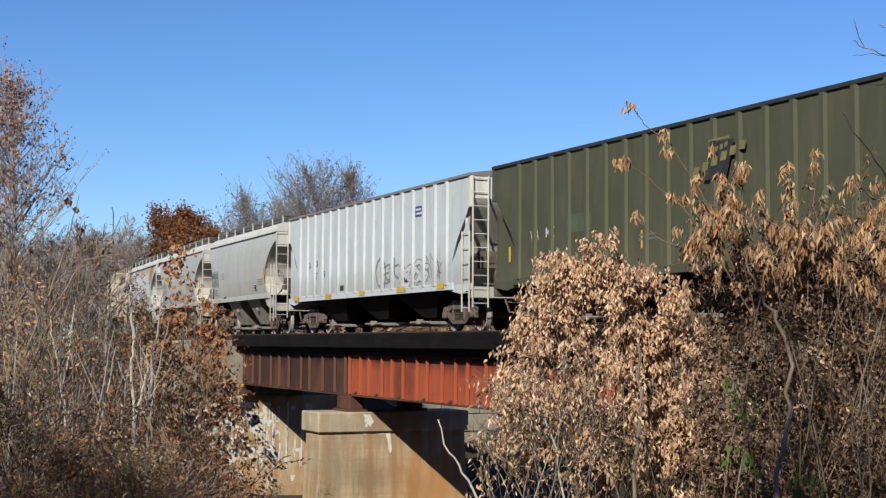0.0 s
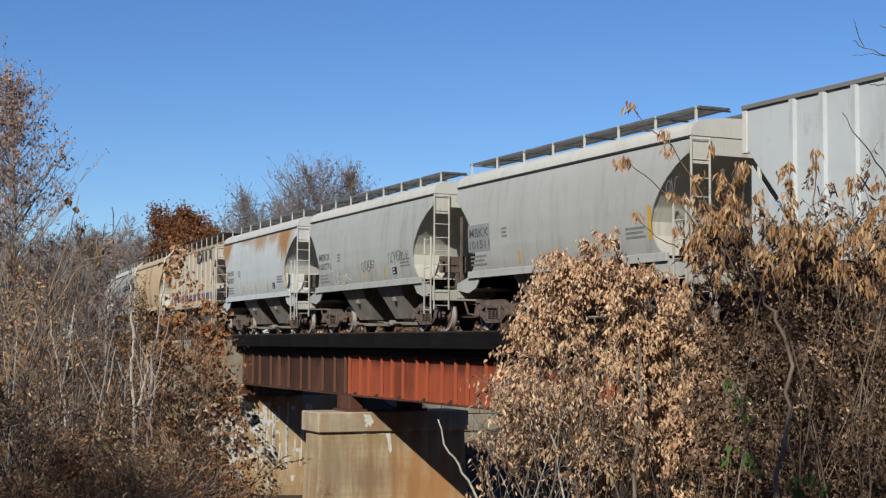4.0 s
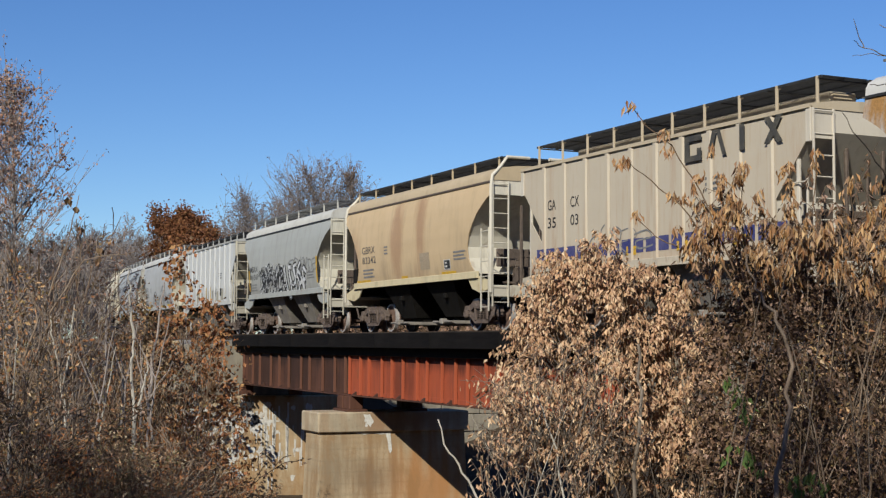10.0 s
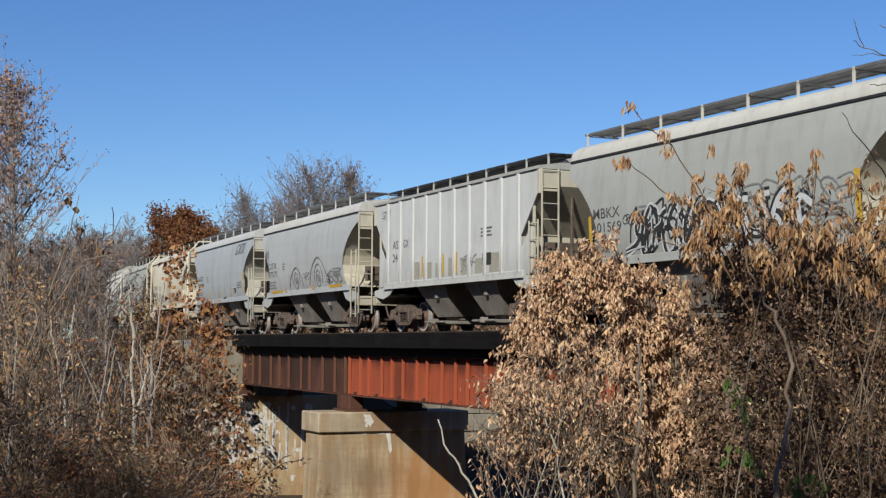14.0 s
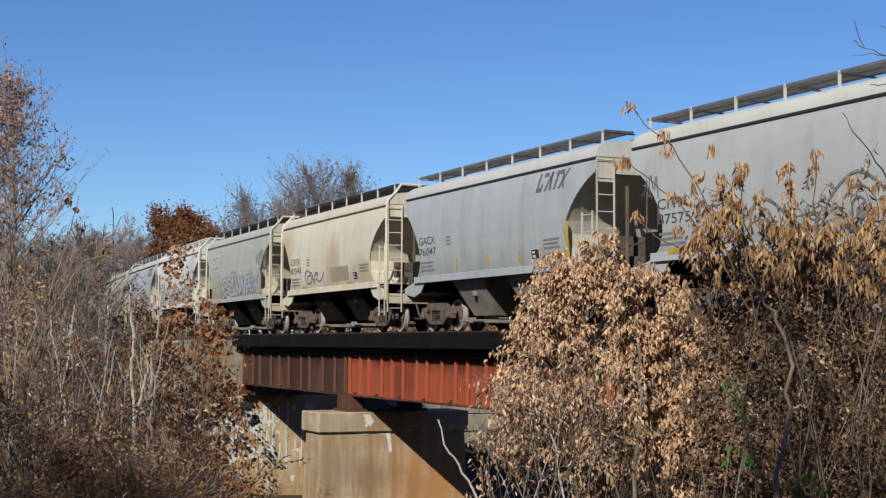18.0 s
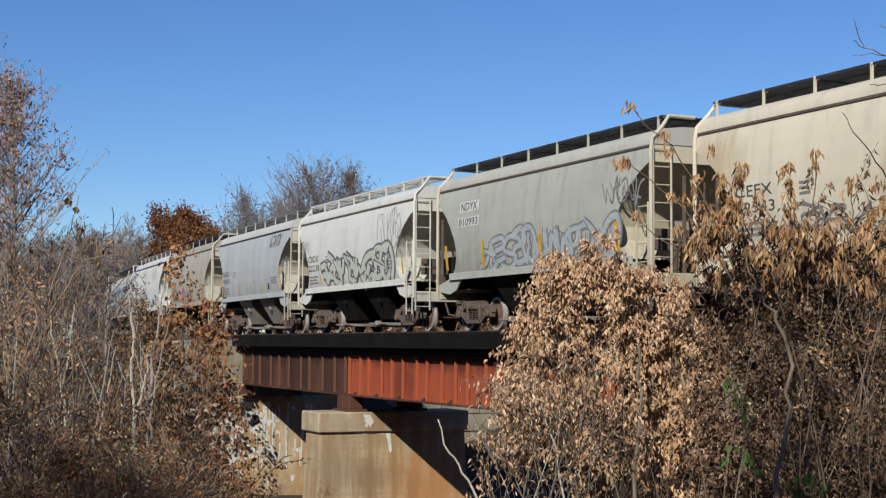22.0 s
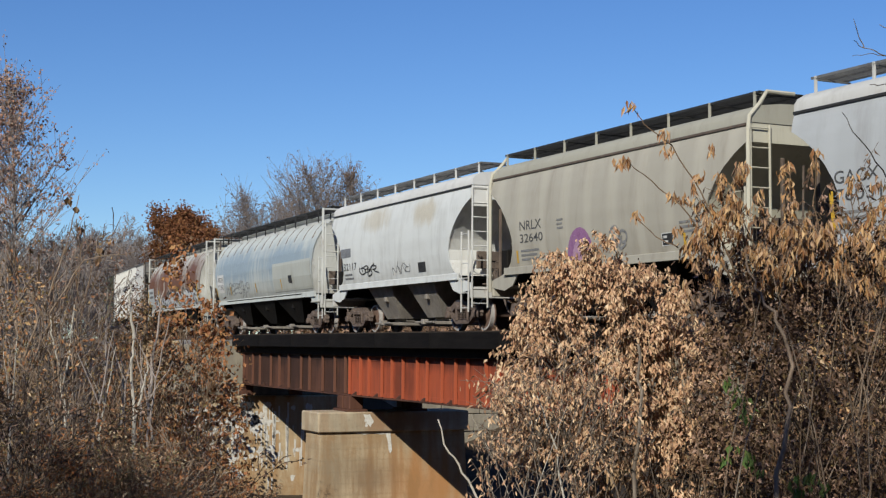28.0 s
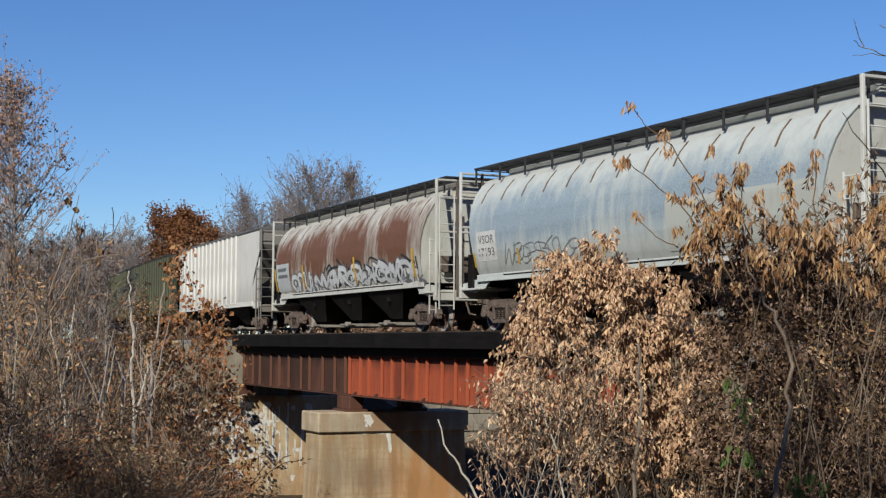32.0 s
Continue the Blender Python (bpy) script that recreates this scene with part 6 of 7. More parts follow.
WISP = dict(steps=(8, 5, 4), wiggle=(0.05, 0.1, 0.15), rise=(0.06, 0.1, 0.05), kids=(0.9, 0.7), bare=(0.25, 0.2), angle=(15, 40), ratio=(0.5, 0.5), leafy=1, thin=0.006)


def proto(make, seed, stems, height, spread, r, spec):
    rg = np.random.RandomState(seed)
    segs, tips = [], []
    for k in range(stems):
        a = rg.uniform(0, 6.28)
        lean = spread * rg.uniform(0.1, 1.0)
        p = Vector((math.cos(a) * 0.15 * stems ** 0.5 * rg.rand(), math.sin(a) * 0.15 * stems ** 0.5 * rg.rand(), -0.15))
        d = Vector((math.cos(a) * lean, math.sin(a) * lean, 1)).normalized()
        grow(rg, segs, tips, p, d, height * rg.uniform(0.65, 1.0), r * rg.uniform(0.7, 1.1), 0, spec)
    return make(segs, tips, seed)


def stand(ob, x, y, z=None, turn=0.0, scale=1.0, sink=0.0):
    gz = float(ground_height(np.array([x]), np.array([y]))[0]) if z is None else z
    ob.matrix_basis = pose(x, y, gz - sink, 0, 0, turn) @ Matrix.Scale(scale, 4)
    return ob


def scatter(protos, spots, seed):
    """Stands copies of the prototypes at the spots; the prototypes themselves take the first ones."""
    rg = random.Random(seed)
    for k, (x, y, sc) in enumerate(spots):
        base = protos[k % len(protos)]
        if k < len(protos):
            stand(base, x, y, turn=rg.uniform(0, 360), scale=sc)
        else:
            gz = float(ground_height(np.array([x]), np.array([y]))[0])
            copy_thing(base, pose(x, y, gz, 0, 0, rg.uniform(0, 360)) @ Matrix.Scale(sc / base.scale[0], 4))


# woods behind the track
def far_tree(segs, tips, seed):
    return plant("bare_tree", "tall nearly bare grey tree beyond the railway", "tree", segs, tips, B_FAR, L_FAR, 1, (0.07, 0.14), 0.7, seed, 0.3, 0.08, "woods beyond the railway", 0.6)


def far_shrub(segs, tips, seed):
    return plant("thicket_shrub", "brown leafless thicket shrub beyond the railway", "shrub", segs, tips, B_BROWN, L_DARK, 4, (0.12, 0.24), 0.7, seed, 0.3, 0.3, "thicket beyond the railway", 0.8)


TALL_TREE = dict(TREE, thin=0.013, kids=(2.3, 2.2, 1.5))
far_trees = [proto(far_tree, 31 + k, 1, 12.0, 0.08, 0.2, TALL_TREE) for k in range(4)]
far_protos = [proto(far_shrub, 41 + k, 9, 4.2, 0.6, 0.06, dict(SHRUB, thin=0.014)) for k in range(3)]
rg = random.Random(11)


def reach_of(ob):
    """The height of a plant as built."""
    return max(v.co.z for v in ob.children[0].data.vertices)


def top_scale(x, y, top, full=13.0):
    """The scale at which a tree that stands there reaches that height."""
    return (top - float(ground_height(np.array([x]), np.array([y]))[0])) / full


spots = [(x, y, top) for x, y, top in ((-14.2, 106, 10.2), (-16.0, 112, 10.0), (-22.2, 106, 10.2), (-25.0, 112, 10.0), (-3.3, 108, 11.2))]
for k in range(60):
    y = rg.uniform(100, 165)
    x = rg.uniform(-0.43, -0.2) * y
    spots.append((x, y, rg.uniform(7.2, 9.4) * y / 105))
for k in range(20):
    y = rg.uniform(130, 170)
    x = rg.uniform(-0.18, 0.4) * y
    spots.append((x, y, rg.uniform(6, 7.5)))
scatter(far_trees, [(x, y, top_scale(x, y, top, reach_of(far_trees[k % 4]))) for k, (x, y, top) in enumerate(spots)], 3)
spots = []
for k in range(130):
    y = rg.uniform(74, 120)
    x = rg.uniform(-0.44, 0.42) * y
    if on_line(-60).y > y and x < -17:
        continue
    spots.append((x, y, rg.uniform(0.8, 1.5)))
scatter(far_protos, spots, 4)


def red_tree(segs, tips, seed):
    return plant("autumn_tree", "leafy red-brown autumn tree beyond the railway", "tree", segs, tips, B_DARK, L_RED, 10, (0.12, 0.24), 0.75, seed, 0.3, 0.3)


for seed, x, y, hgt, top in ((52, -19.3, 104, 11.5, 11.0), (53, -16.9, 103, 8.5, 9.8)):
    tree = proto(red_tree, seed, 1, hgt, 0.1, 0.22, TALL_TREE)
    stand(tree, x, y, turn=seed * 40, scale=top_scale(x, y, top, reach_of(tree)))


# left bank: saplings, brush and a tall half-bare tree
def brush(segs, tips, seed):
    return plant("brush_shrub", "tangled brown brush with dry leaves on the bank", "shrub", segs, tips, (B_BROWN, B_DARK, B_SAND)[seed % 3], (L_WARM, L_DARK, L_RUST, L_BRUSH)[seed % 4], 6, (0.045, 0.1), 0.6, seed, 0.3, 0.07, "brush on the bank", 0.5, 0.0, 0.3)


def wisp(segs, tips, seed):
    return plant("bare_sapling", "thin pale bare sapling among the brush", "sapling", segs, tips, B_SAND if seed % 2 else B_BROWN, L_WARM, 4, (0.06, 0.1), 0.5, seed, 0.6, 0.08, "saplings on the bank", 0.4, 0.0, 0.35)


brushes = [proto(brush, 61 + k, 14, 2.6, 0.75, 0.022, SHRUB) for k in range(5)]
wisps = [proto(wisp, 71 + k, 2, 4.6, 0.15, 0.015, WISP) for k in range(4)]
rg = random.Random(17)
spots = []
for k in range(95):
    y = rg.uniform(18, 66)
    x = rg.uniform(-0.36, -0.195) * y
    if x > -0.165 * y:
        continue
    spots.append((x, y, rg.uniform(0.6, 1.1) * (0.62 + y / 75)))
for k in range(3):
    y = rg.uniform(40, 52)
    spots.append((rg.uniform(-0.18, -0.145) * y, y, rg.uniform(0.6, 0.9)))
scatter(brushes, spots, 5)
spots = [(-6.6, 29.5, 1.0), (-5.9, 33, 0.95), (-8.6, 31, 1.05), (-10.2, 33, 1.15)]
for k in range(20):
    y = rg.uniform(20, 50)
    spots.append((rg.uniform(-0.33, -0.19) * y, y, rg.uniform(0.75, 1.25)))
spots += [(-7.3, 23, 1.25), (-7.7, 24, 1.35), (-8.2, 25, 1.4), (-7.0, 24.5, 1.2), (-8.6, 26, 1.45), (-6.6, 24, 1.1), (-7.9, 23.5, 1.3)]
scatter(wisps, spots, 6)


def tall_left(segs, tips, seed):
    return plant("tall_tree", "tall half-bare tree with rust leaves at its top", "tree", segs, tips, B_LIGHT, L_PINK, 5, (0.03, 0.062), 0.75, seed, 0.5, 0.04, "", 0.24 if seed < 85 else 0.04, 0.56 if seed < 85 else 0.8)


CROWN = dict(TREE, steps=(12, 6, 5, 3), kids=(2.6, 1.9, 1.3), thin=0.0045, wiggle=(0.04, 0.12, 0.18, 0.25), rise=(0.04, 0.1, 0.08, 0.03), angle=(20, 50), ratio=(0.32, 0.5, 0.5))
for seed, x, y, top in ((82, -8.9, 27, 4.0), (85, -7.35, 25.5, 1.7), (86, -7.0, 25.0, 1.3), (88, -7.9, 26.5, 1.6)):
    ob = proto(tall_left, seed, 1, 8.0, 0.04, 0.042, CROWN)
    stand(ob, x, y, turn=seed * 31 % 360, scale=top_scale(x, y, top, reach_of(ob)))


def crown_tree(x, y, seed, widths, limbs=115, k=1.0, bark_m=None, leaf_m=None, leaves=9, text="tall half-bare tree with rosy brown leaves at its top", even=False):
    """A tree whose limbs rise from the trunk into a crown; widths: (height, half width) pairs; k: coarseness; the leaves thin out downwards unless even."""
    rg = np.random.RandomState(seed)
    gz = float(ground_height(np.array([x]), np.array([y]))[0])
    top, low = widths[-1][0], widths[0][0]
    axis = lambda z: Vector((x + 0.12 * k * math.sin(z * 0.9), y + 0.1 * k * math.cos(z * 0.7), z))
    thick = lambda z: 0.07 * k * (1 - (z - gz) / (top - gz)) + 0.006 * k
    zs = np.linspace(gz - 0.1, top - 0.1, 16)
    segs = [(*axis(a), *axis(b), thick(a), thick(b)) for a, b in zip(zs, zs[1:])]
    cs, ds = [], []
    for _ in range(limbs):
        z = low + (top - low) * rg.rand()
        a, r = rg.uniform(0, 6.283), at(widths, z) * math.sqrt(rg.rand())
        end = axis(z) + Vector((r * math.cos(a), r * math.sin(a), 0))
        z0 = max(gz + 1.0, z - r * rg.uniform(0.8, 1.6) - 0.15 * k)
        p = axis(z0)
        mid = p.lerp(end, 0.5) + Vector(rg.normal(size=3) * 0.1 * k) + Vector((0, 0, -0.05 * k))
        segs += [(*p, *mid, 0.012 * k, 0.008 * k), (*mid, *end, 0.008 * k, 0.004 * k)]
        leafy = 0.6 if even else min(1.0, max(0.05, (z - low) / (top - low) * 2.3 - 0.6))
        for _k in range(7):
            f = rg.uniform(0.35, 1.0)
            q = mid.lerp(end, f * 2 - 1) if f > 0.5 else p.lerp(mid, f * 2)
            tip = q + (Vector(rg.normal(size=3)) * 0.6 + (end - p).normalized() * 0.5 + Vector((0, 0, 0.45))) * rg.uniform(0.2, 0.42) * k
            segs.append((*q, *tip, 0.0045 * k, 0.003 * k))
            if rg.rand() < leafy:
                for _l in range(rg.poisson(leaves)):
                    c = q.lerp(tip, rg.uniform(0.3, 1.1))
                    cs.append((c.x + rg.normal() * 0.03 * k, c.y + rg.normal() * 0.03 * k, c.z + rg.normal() * 0.03 * k))
                    ds.append((rg.normal() * 0.6, rg.normal() * 0.6, -0.6))
    ob = tagged(new("tall_tree"), text, "tree")
    part("trunk", tubes(segs), bark_m or B_LIGHT, ob)
    part("crown", leaf_cloud(cs, ds, rg.uniform(0.035 * k, 0.07 * k, len(cs)), 0.75, seed), leaf_m or L_PINK, ob)


crown_tree(-7.6, 24.5, 181, [(0.6, 0.9), (1.2, 1.15), (2.06, 1.3), (2.62, 1.3), (3.1, 1.0), (3.66, 0.65), (4.0, 0.2)], 130, leaves=7)
crown_tree(-8.9, 25.5, 182, [(0.6, 0.9), (2.4, 1.3), (3.2, 1.3), (3.9, 0.9), (4.5, 0.3)], 50)
FAR_TREE = "bare grey-brown tree with a broad twiggy crown beyond the railway"
crown_tree(-9.2, 100, 183, [(8.0, 3.0), (10.0, 3.7), (11.4, 3.6), (12.3, 3.0), (12.8, 2.0), (13.1, 0.8)], 230, 2.3, B_FAR, L_FAR, 4, FAR_TREE, True)
crown_tree(-6.5, 101, 184, [(8.0, 1.8), (10.4, 1.9), (11.6, 1.5), (12.5, 0.5)], 130, 2.3, B_FAR, L_FAR, 7, FAR_TREE, True)
crown_tree(-14.6, 103, 185, [(7.6, 2.0), (9.2, 2.2), (10.2, 1.5), (11.2, 0.4)], 110, 2.3, B_FAR, L_FAR, 4, FAR_TREE, True)
crown_tree(-11.9, 104, 186, [(7.6, 2.2), (9.4, 2.2), (10.6, 1.0)], 110, 2.3, B_FAR, L_FAR, 6, FAR_TREE, True)


def maple(segs, tips, seed):
    return plant("maple_sapling", "sapling with large orange-brown leaves before the abutment", "sapling", segs, tips, B_PALE, L_RUST, 2, (0.1, 0.19), 0.85, seed, 0.6, 0.16, "saplings by the abutment", 0.75, 0.5 if seed == 91 else 0.0)


stand(proto(maple, 91, 2, 4.4, 0.12, 0.04, WISP), -6.35, 34, turn=30, scale=1.18)
for seed, x, y, hgt, n in ((92, -8.7, 44, 4.4, 3), (93, -10.0, 50, 5.0, 3), (95, -10.9, 49, 5.6, 3)):
    stand(proto(maple, seed, n, hgt, 0.3, 0.04, dict(SHRUB, kids=(1.3, 1.1))), x, y, turn=seed * 37 % 360)


# thicket on the bank by the far bridge end
spots = []
for k in range(24):
    y = rg.uniform(14, 27)
    x = rg.uniform(0.25, 0.38) * y
    gz = float(ground_height(np.array([x]), np.array([y]))[0])
    spots.append((x, y, (-0.93 + rg.uniform(0.0, 0.07) * y - gz) / 3.2))
for x, y, sc in spots:
    gz = float(ground_height(np.array([x]), np.array([y]))[0])
    copy_thing(brushes[int(x * 7) % 5], pose(x, y, gz, 0, 0, x * 211 % 360) @ Matrix.Scale(sc / brushes[int(x * 7) % 5].scale[0], 4))


# bushes near the camera: sprays of hanging leaves on many twigs
def spray_bush(name, label, outline, y0, deep, z_low, sprays, leaf_m, bark_m, seed, size, slim, per=16, droop=1.0, reach=0.22, stems=24, base_x=None, top_bias=0.6, twist=0.5, puff=0.02, thin_low=False, gap=-0.34, rough_top=0.16):
    """outline: (x, top) pairs of the bush's upper edge at the distance y0."""
    rg = np.random.RandomState(seed)
    xs = [p[0] for p in outline]
    segs, cs, ds = [], [], []
    base_x = base_x if base_x is not None else (xs[0] + xs[-1]) / 2
    gz = float(ground_height(np.array([base_x]), np.array([y0]))[0])
    feet = [Vector((base_x + rg.normal() * 0.25 * (xs[-1] - xs[0]), y0 + rg.normal() * deep * 0.2, gz - 0.1)) for _ in range(stems)]
    for k in range(sprays):
        x = rg.uniform(xs[0], xs[-1])
        top = at(outline, x) + rough_top * noise.noise(Vector((x * 5.5, seed, 0.5)))
        u = rg.rand() ** top_bias
        z = z_low + (top - z_low) * u
        dep = deep * (1 - 0.55 * u)
        if noise.noise(Vector((x * 3.6, seed, z * 3.0))) < gap:
            continue
        if thin_low and rg.rand() < 2.6 * max(0.0, 1 - 1.3 * (x - xs[0]) / (xs[-1] - xs[0])) * max(0.0, 0.5 - u):
            continue
        p = Vector((x, y0 + rg.uniform(-0.5, 0.5) * dep, z - rg.rand() * 0.1 + (1.9 * rough_top * rg.rand() ** 3 if u > 0.88 else 0)))
        foot = feet[int(rg.randint(stems))]
        way = Vector((p.x - foot.x, p.y - foot.y, 0.0)) * 0.5 + Vector((rg.normal() * 0.5, rg.normal() * 0.5, 0.7))
        way.normalize()
        ln = reach * rg.uniform(0.7, 1.5)
        q0 = p - way * ln * 0.5
        if rg.rand() < 0.1:
            mid = foot.lerp(q0, 0.55) + Vector((rg.normal() * 0.12, rg.normal() * 0.12, 0.08))
            r = rg.uniform(0.004, 0.009)
            segs += [(*foot, *mid, r, r * 0.7), (*mid, *q0, r * 0.7, 0.003)]
        mid = q0 + way * ln * 0.5
        end = mid + (way + Vector((0, 0, -0.35))).normalized() * ln * 0.5
        segs += [(*q0, *mid, 0.003, 0.0025), (*mid, *end, 0.0025, 0.0015)]
        m = rg.poisson(per)
        for _ in range(m):
            f = rg.rand()
            c = (q0.lerp(mid, f * 2) if f < 0.5 else mid.lerp(end, f * 2 - 1))
            cs.append((c.x + rg.normal() * puff, c.y + rg.normal() * puff, c.z + rg.normal() * puff))
            d = Vector((rg.normal() * twist, rg.normal() * twist, -droop)) + way * 0.3
            ds.append(tuple(d))
    ob = tagged(new(name), label, "bush")
    part("stem", tubes(segs, 4), bark_m, ob)
    part("foliage", leaf_cloud(cs, ds, rg.uniform(*size, len(cs)), slim, seed), leaf_m, ob)
    return ob


spray_bush("dry_bush", "dense bush of dry hanging tan leaves", [(0.5, -1.2), (0.53, -0.8), (0.6, -0.7), (0.69, -0.4), (0.82, -0.2), (0.97, 0.02), (1.07, -0.03), (1.14, -0.16), (1.25, 0.0), (1.36, 0.06), (1.42, 0.2), (1.49, 0.02), (1.62, -0.12),
            (1.81, -0.14), (1.89, -0.27), (2.07, -0.28), (2.2, -0.44), (2.3, -0.6), (2.38, -0.9), (2.41, -1.3)], 12.0, 1.3, -2.2, 940, L_TAN, B_BROWN, 101, (0.032, 0.066), 0.5, per=38, droop=1.2, reach=0.17, top_bias=0.72, twist=0.42, puff=0.026, thin_low=True, gap=-0.26, rough_top=0.07)
spray_bush("dry_bush", "dark bush of brown leaves and thin canes", [(1.92, -1.2), (2.0, -0.7), (2.12, -0.42), (2.25, -0.3), (2.5, -0.22), (2.8, -0.14), (3.1, -0.02), (3.5, 0.05), (4.2, 0.05)],
           10.4, 1.7, -2.4, 900, L_DARK, B_BROWN, 102, (0.028, 0.058), 0.6, gap=-0.1, per=38, reach=0.18, top_bias=0.85, twist=0.8, puff=0.04)
spray_bush("dry_bush", "bush of hanging orange-brown leaves on canes", [(1.72, -0.2), (1.8, 0.1), (1.9, 0.2), (2.05, 0.26), (2.15, 0.24), (2.3, 0.05), (2.4, 0.26), (2.55, 0.3), (2.7, 0.15), (2.9, 0.25), (3.2, 0.3), (3.6, 0.36)],
           10.0, 0.8, -0.4, 230, L_ORANGE, B_SAND, 103, (0.055, 0.1), 0.27, per=12, droop=1.4, reach=0.14, top_bias=0.65, stems=14, twist=0.3, puff=0.014)
spray_bush("dry_bush", "upright dark twigs with brown curled leaves", [(1.95, 0.0), (2.1, 0.15), (2.3, 0.1), (2.5, 0.26), (2.7, 0.2), (2.9, 0.3), (3.2, 0.4), (3.7, 0.42)],
           10.8, 0.9, -0.6, 290, L_DARK, B_BROWN, 108, (0.04, 0.075), 0.42, per=10, reach=0.28, top_bias=0.8, stems=26, twist=0.5)
spray_bush("dead_bush", "grey leafless tangle of twigs with few leaves", [(0.28, -1.25), (0.5, -0.95), (0.8, -0.75), (1.1, -0.85), (1.4, -1.0)], 11.0, 0.9, -2.2, 260, L_TAN, B_GREY, 104, (0.04, 0.07), 0.4, per=4, reach=0.35, stems=30)


def canes(name, label, lines, bark_m, leaf_m=None, sprigs=(), size=(0.05, 0.092), slim=0.27, seed=7, per=13, category="cane"):
    """Single bent stems; sprigs: places where a bunch of leaves hangs."""
    rg = np.random.RandomState(seed)
    ob = tagged(new(name), label, category)
    g = Geo()
    for pts, r0, r1 in lines:
        fine = []
        for i in range(len(pts) - 1):
            a, b = Vector(pts[i]), Vector(pts[i + 1])
            for k in range(4):
                fine.append(a.lerp(b, k / 4) + Vector(rg.normal(size=3)) * (min(0.012, r0 * 0.7) if 0 < i + k else 0))
        fine.append(Vector(pts[-1]))
        g.tube(fine, r0, 6, r1)
    part("stem", g, bark_m, ob, smooth=50)
    if sprigs:
        cs, ds = [], []
        for sx, sy, sz in sprigs:
            for _ in range(per):
                cs.append((sx + rg.normal() * 0.02, sy + rg.normal() * 0.02, sz + rg.normal() * 0.02))
                ds.append((rg.normal() * 0.35, rg.normal() * 0.35, -1))
        part("foliage", leaf_cloud(cs, ds, rg.uniform(*size, len(cs)), slim, seed), leaf_m, ob)
    return ob


def ahead(right, up, d):
    """The place d metres ahead on the camera's sight line with these slopes to the side and upwards, to fit its view.
    """
    return (right * d, d, EYE[2] + up * d)



spray_bush("rust_bush", "red-brown leafy bush before the stained abutment", [(-7.40, -0.2), (-6.88, 0.5), (-6.43, 0.75), (-5.91, 0.35), (-5.54, -0.3), (-5.03, -1.4)],
           37.0, 3.0, -4.2, 62, L_RUST, B_BROWN, 105, (0.08, 0.15), 0.75, gap=0.0, per=18, reach=0.4, top_bias=0.9, twist=0.7, puff=0.12)
spray_bush("rust_bush", "red-brown leaves climbing over the painted abutment", [(-11.6, 0.3), (-10.7, 0.9), (-9.9, 0.6), (-9.3, -0.2), (-8.8, -1.7), (-8.4, -3.0), (-8.1, -4.8)],
           59.0, 1.4, -6.6, 100, L_RUST, B_DARK, 107, (0.1, 0.2), 0.75, per=17, reach=0.45, top_bias=0.9, twist=0.7, puff=0.15, gap=-0.05)
spray_bush("maple_sapling", "sapling with large orange and rust leaves", [(-6.82, 0.8), (-6.59, 1.5), (-6.35, 2.05), (-6.12, 1.6), (-5.78, 0.9), (-5.23, 0.2)],
           34.0, 1.2, -1.2, 95, L_RUST, B_PALE, 109, (0.08, 0.16), 0.8, per=11, reach=0.3, top_bias=1.0, stems=4, twist=0.6, puff=0.08)
spray_bush("rust_bush", "warm brown leafy bush on the bank", [(-7.62, -0.4), (-7.02, 0.2), (-6.30, 0.35), (-5.70, -0.1), (-5.34, -0.9)],
           30.0, 3.0, -3.6, 260, L_WARM, B_SAND, 106, (0.06, 0.11), 0.6, per=16, reach=0.4, top_bias=0.9, twist=0.7, puff=0.1)
for k, (lines, tone_) in enumerate(((((-0.2167, -0.0966, -0.2179, -0.0485, -0.2196, -0.0004, -0.2188, 0.0196), (-0.2188, 0.0156, -0.2220, 0.0397, -0.2228, 0.0637), (-0.2179, -0.0425, -0.2115, -0.0204, -0.2091, -0.0004)), B_PALE), (((-0.2660, -0.0485, -0.2692, -0.0132, -0.2760, 0.0156, -0.2780, 0.0317), (-0.2684, -0.0164, -0.2636, 0.0116, -0.2612, 0.0397)), B_PALE),
                                    (((-0.2901, -0.0645, -0.2901, -0.0244, -0.2885, 0.0156, -0.2877, 0.0477),), B_SAND), (((-0.3101, -0.1046, -0.3085, -0.0485, -0.3061, -0.0004, -0.3069, 0.0317), (-0.3069, -0.0004, -0.2901, 0.0397, -0.2780, 0.0637)), B_LIGHT), (((-0.2067, -0.0244, -0.2051, -0.0004, -0.2003, 0.0317, -0.1979, 0.0557),), B_LIGHT), (((-0.2280, -0.0485, -0.2252, -0.0204, -0.2284, 0.0076),), B_PALE))):
    canes("pale_sapling", "slender pale sapling stem standing in the brush", [([ahead(a[j], a[j + 1], 22.0 + k) for j in range(0, len(a), 2)], (0.038 if k in (0, 3) else 0.028) * (1 if n == 0 else 0.6), 0.011) for n, a in enumerate(lines)], tone_, seed=300 + k, category="sapling")
canes("bent_cane", "thick bent grey-brown stem rising through the bush", [([(1.88, 8.4, -2.12), (1.96, 8.4, -1.73), (2.08, 8.5, -1.20), (2.09, 8.5, -0.87), (2.00, 8.5, -0.66), (1.90, 8.6, -0.49), (1.86, 8.6, -0.28)], 0.017, 0.006)], B_SAND)
rg = random.Random(91)
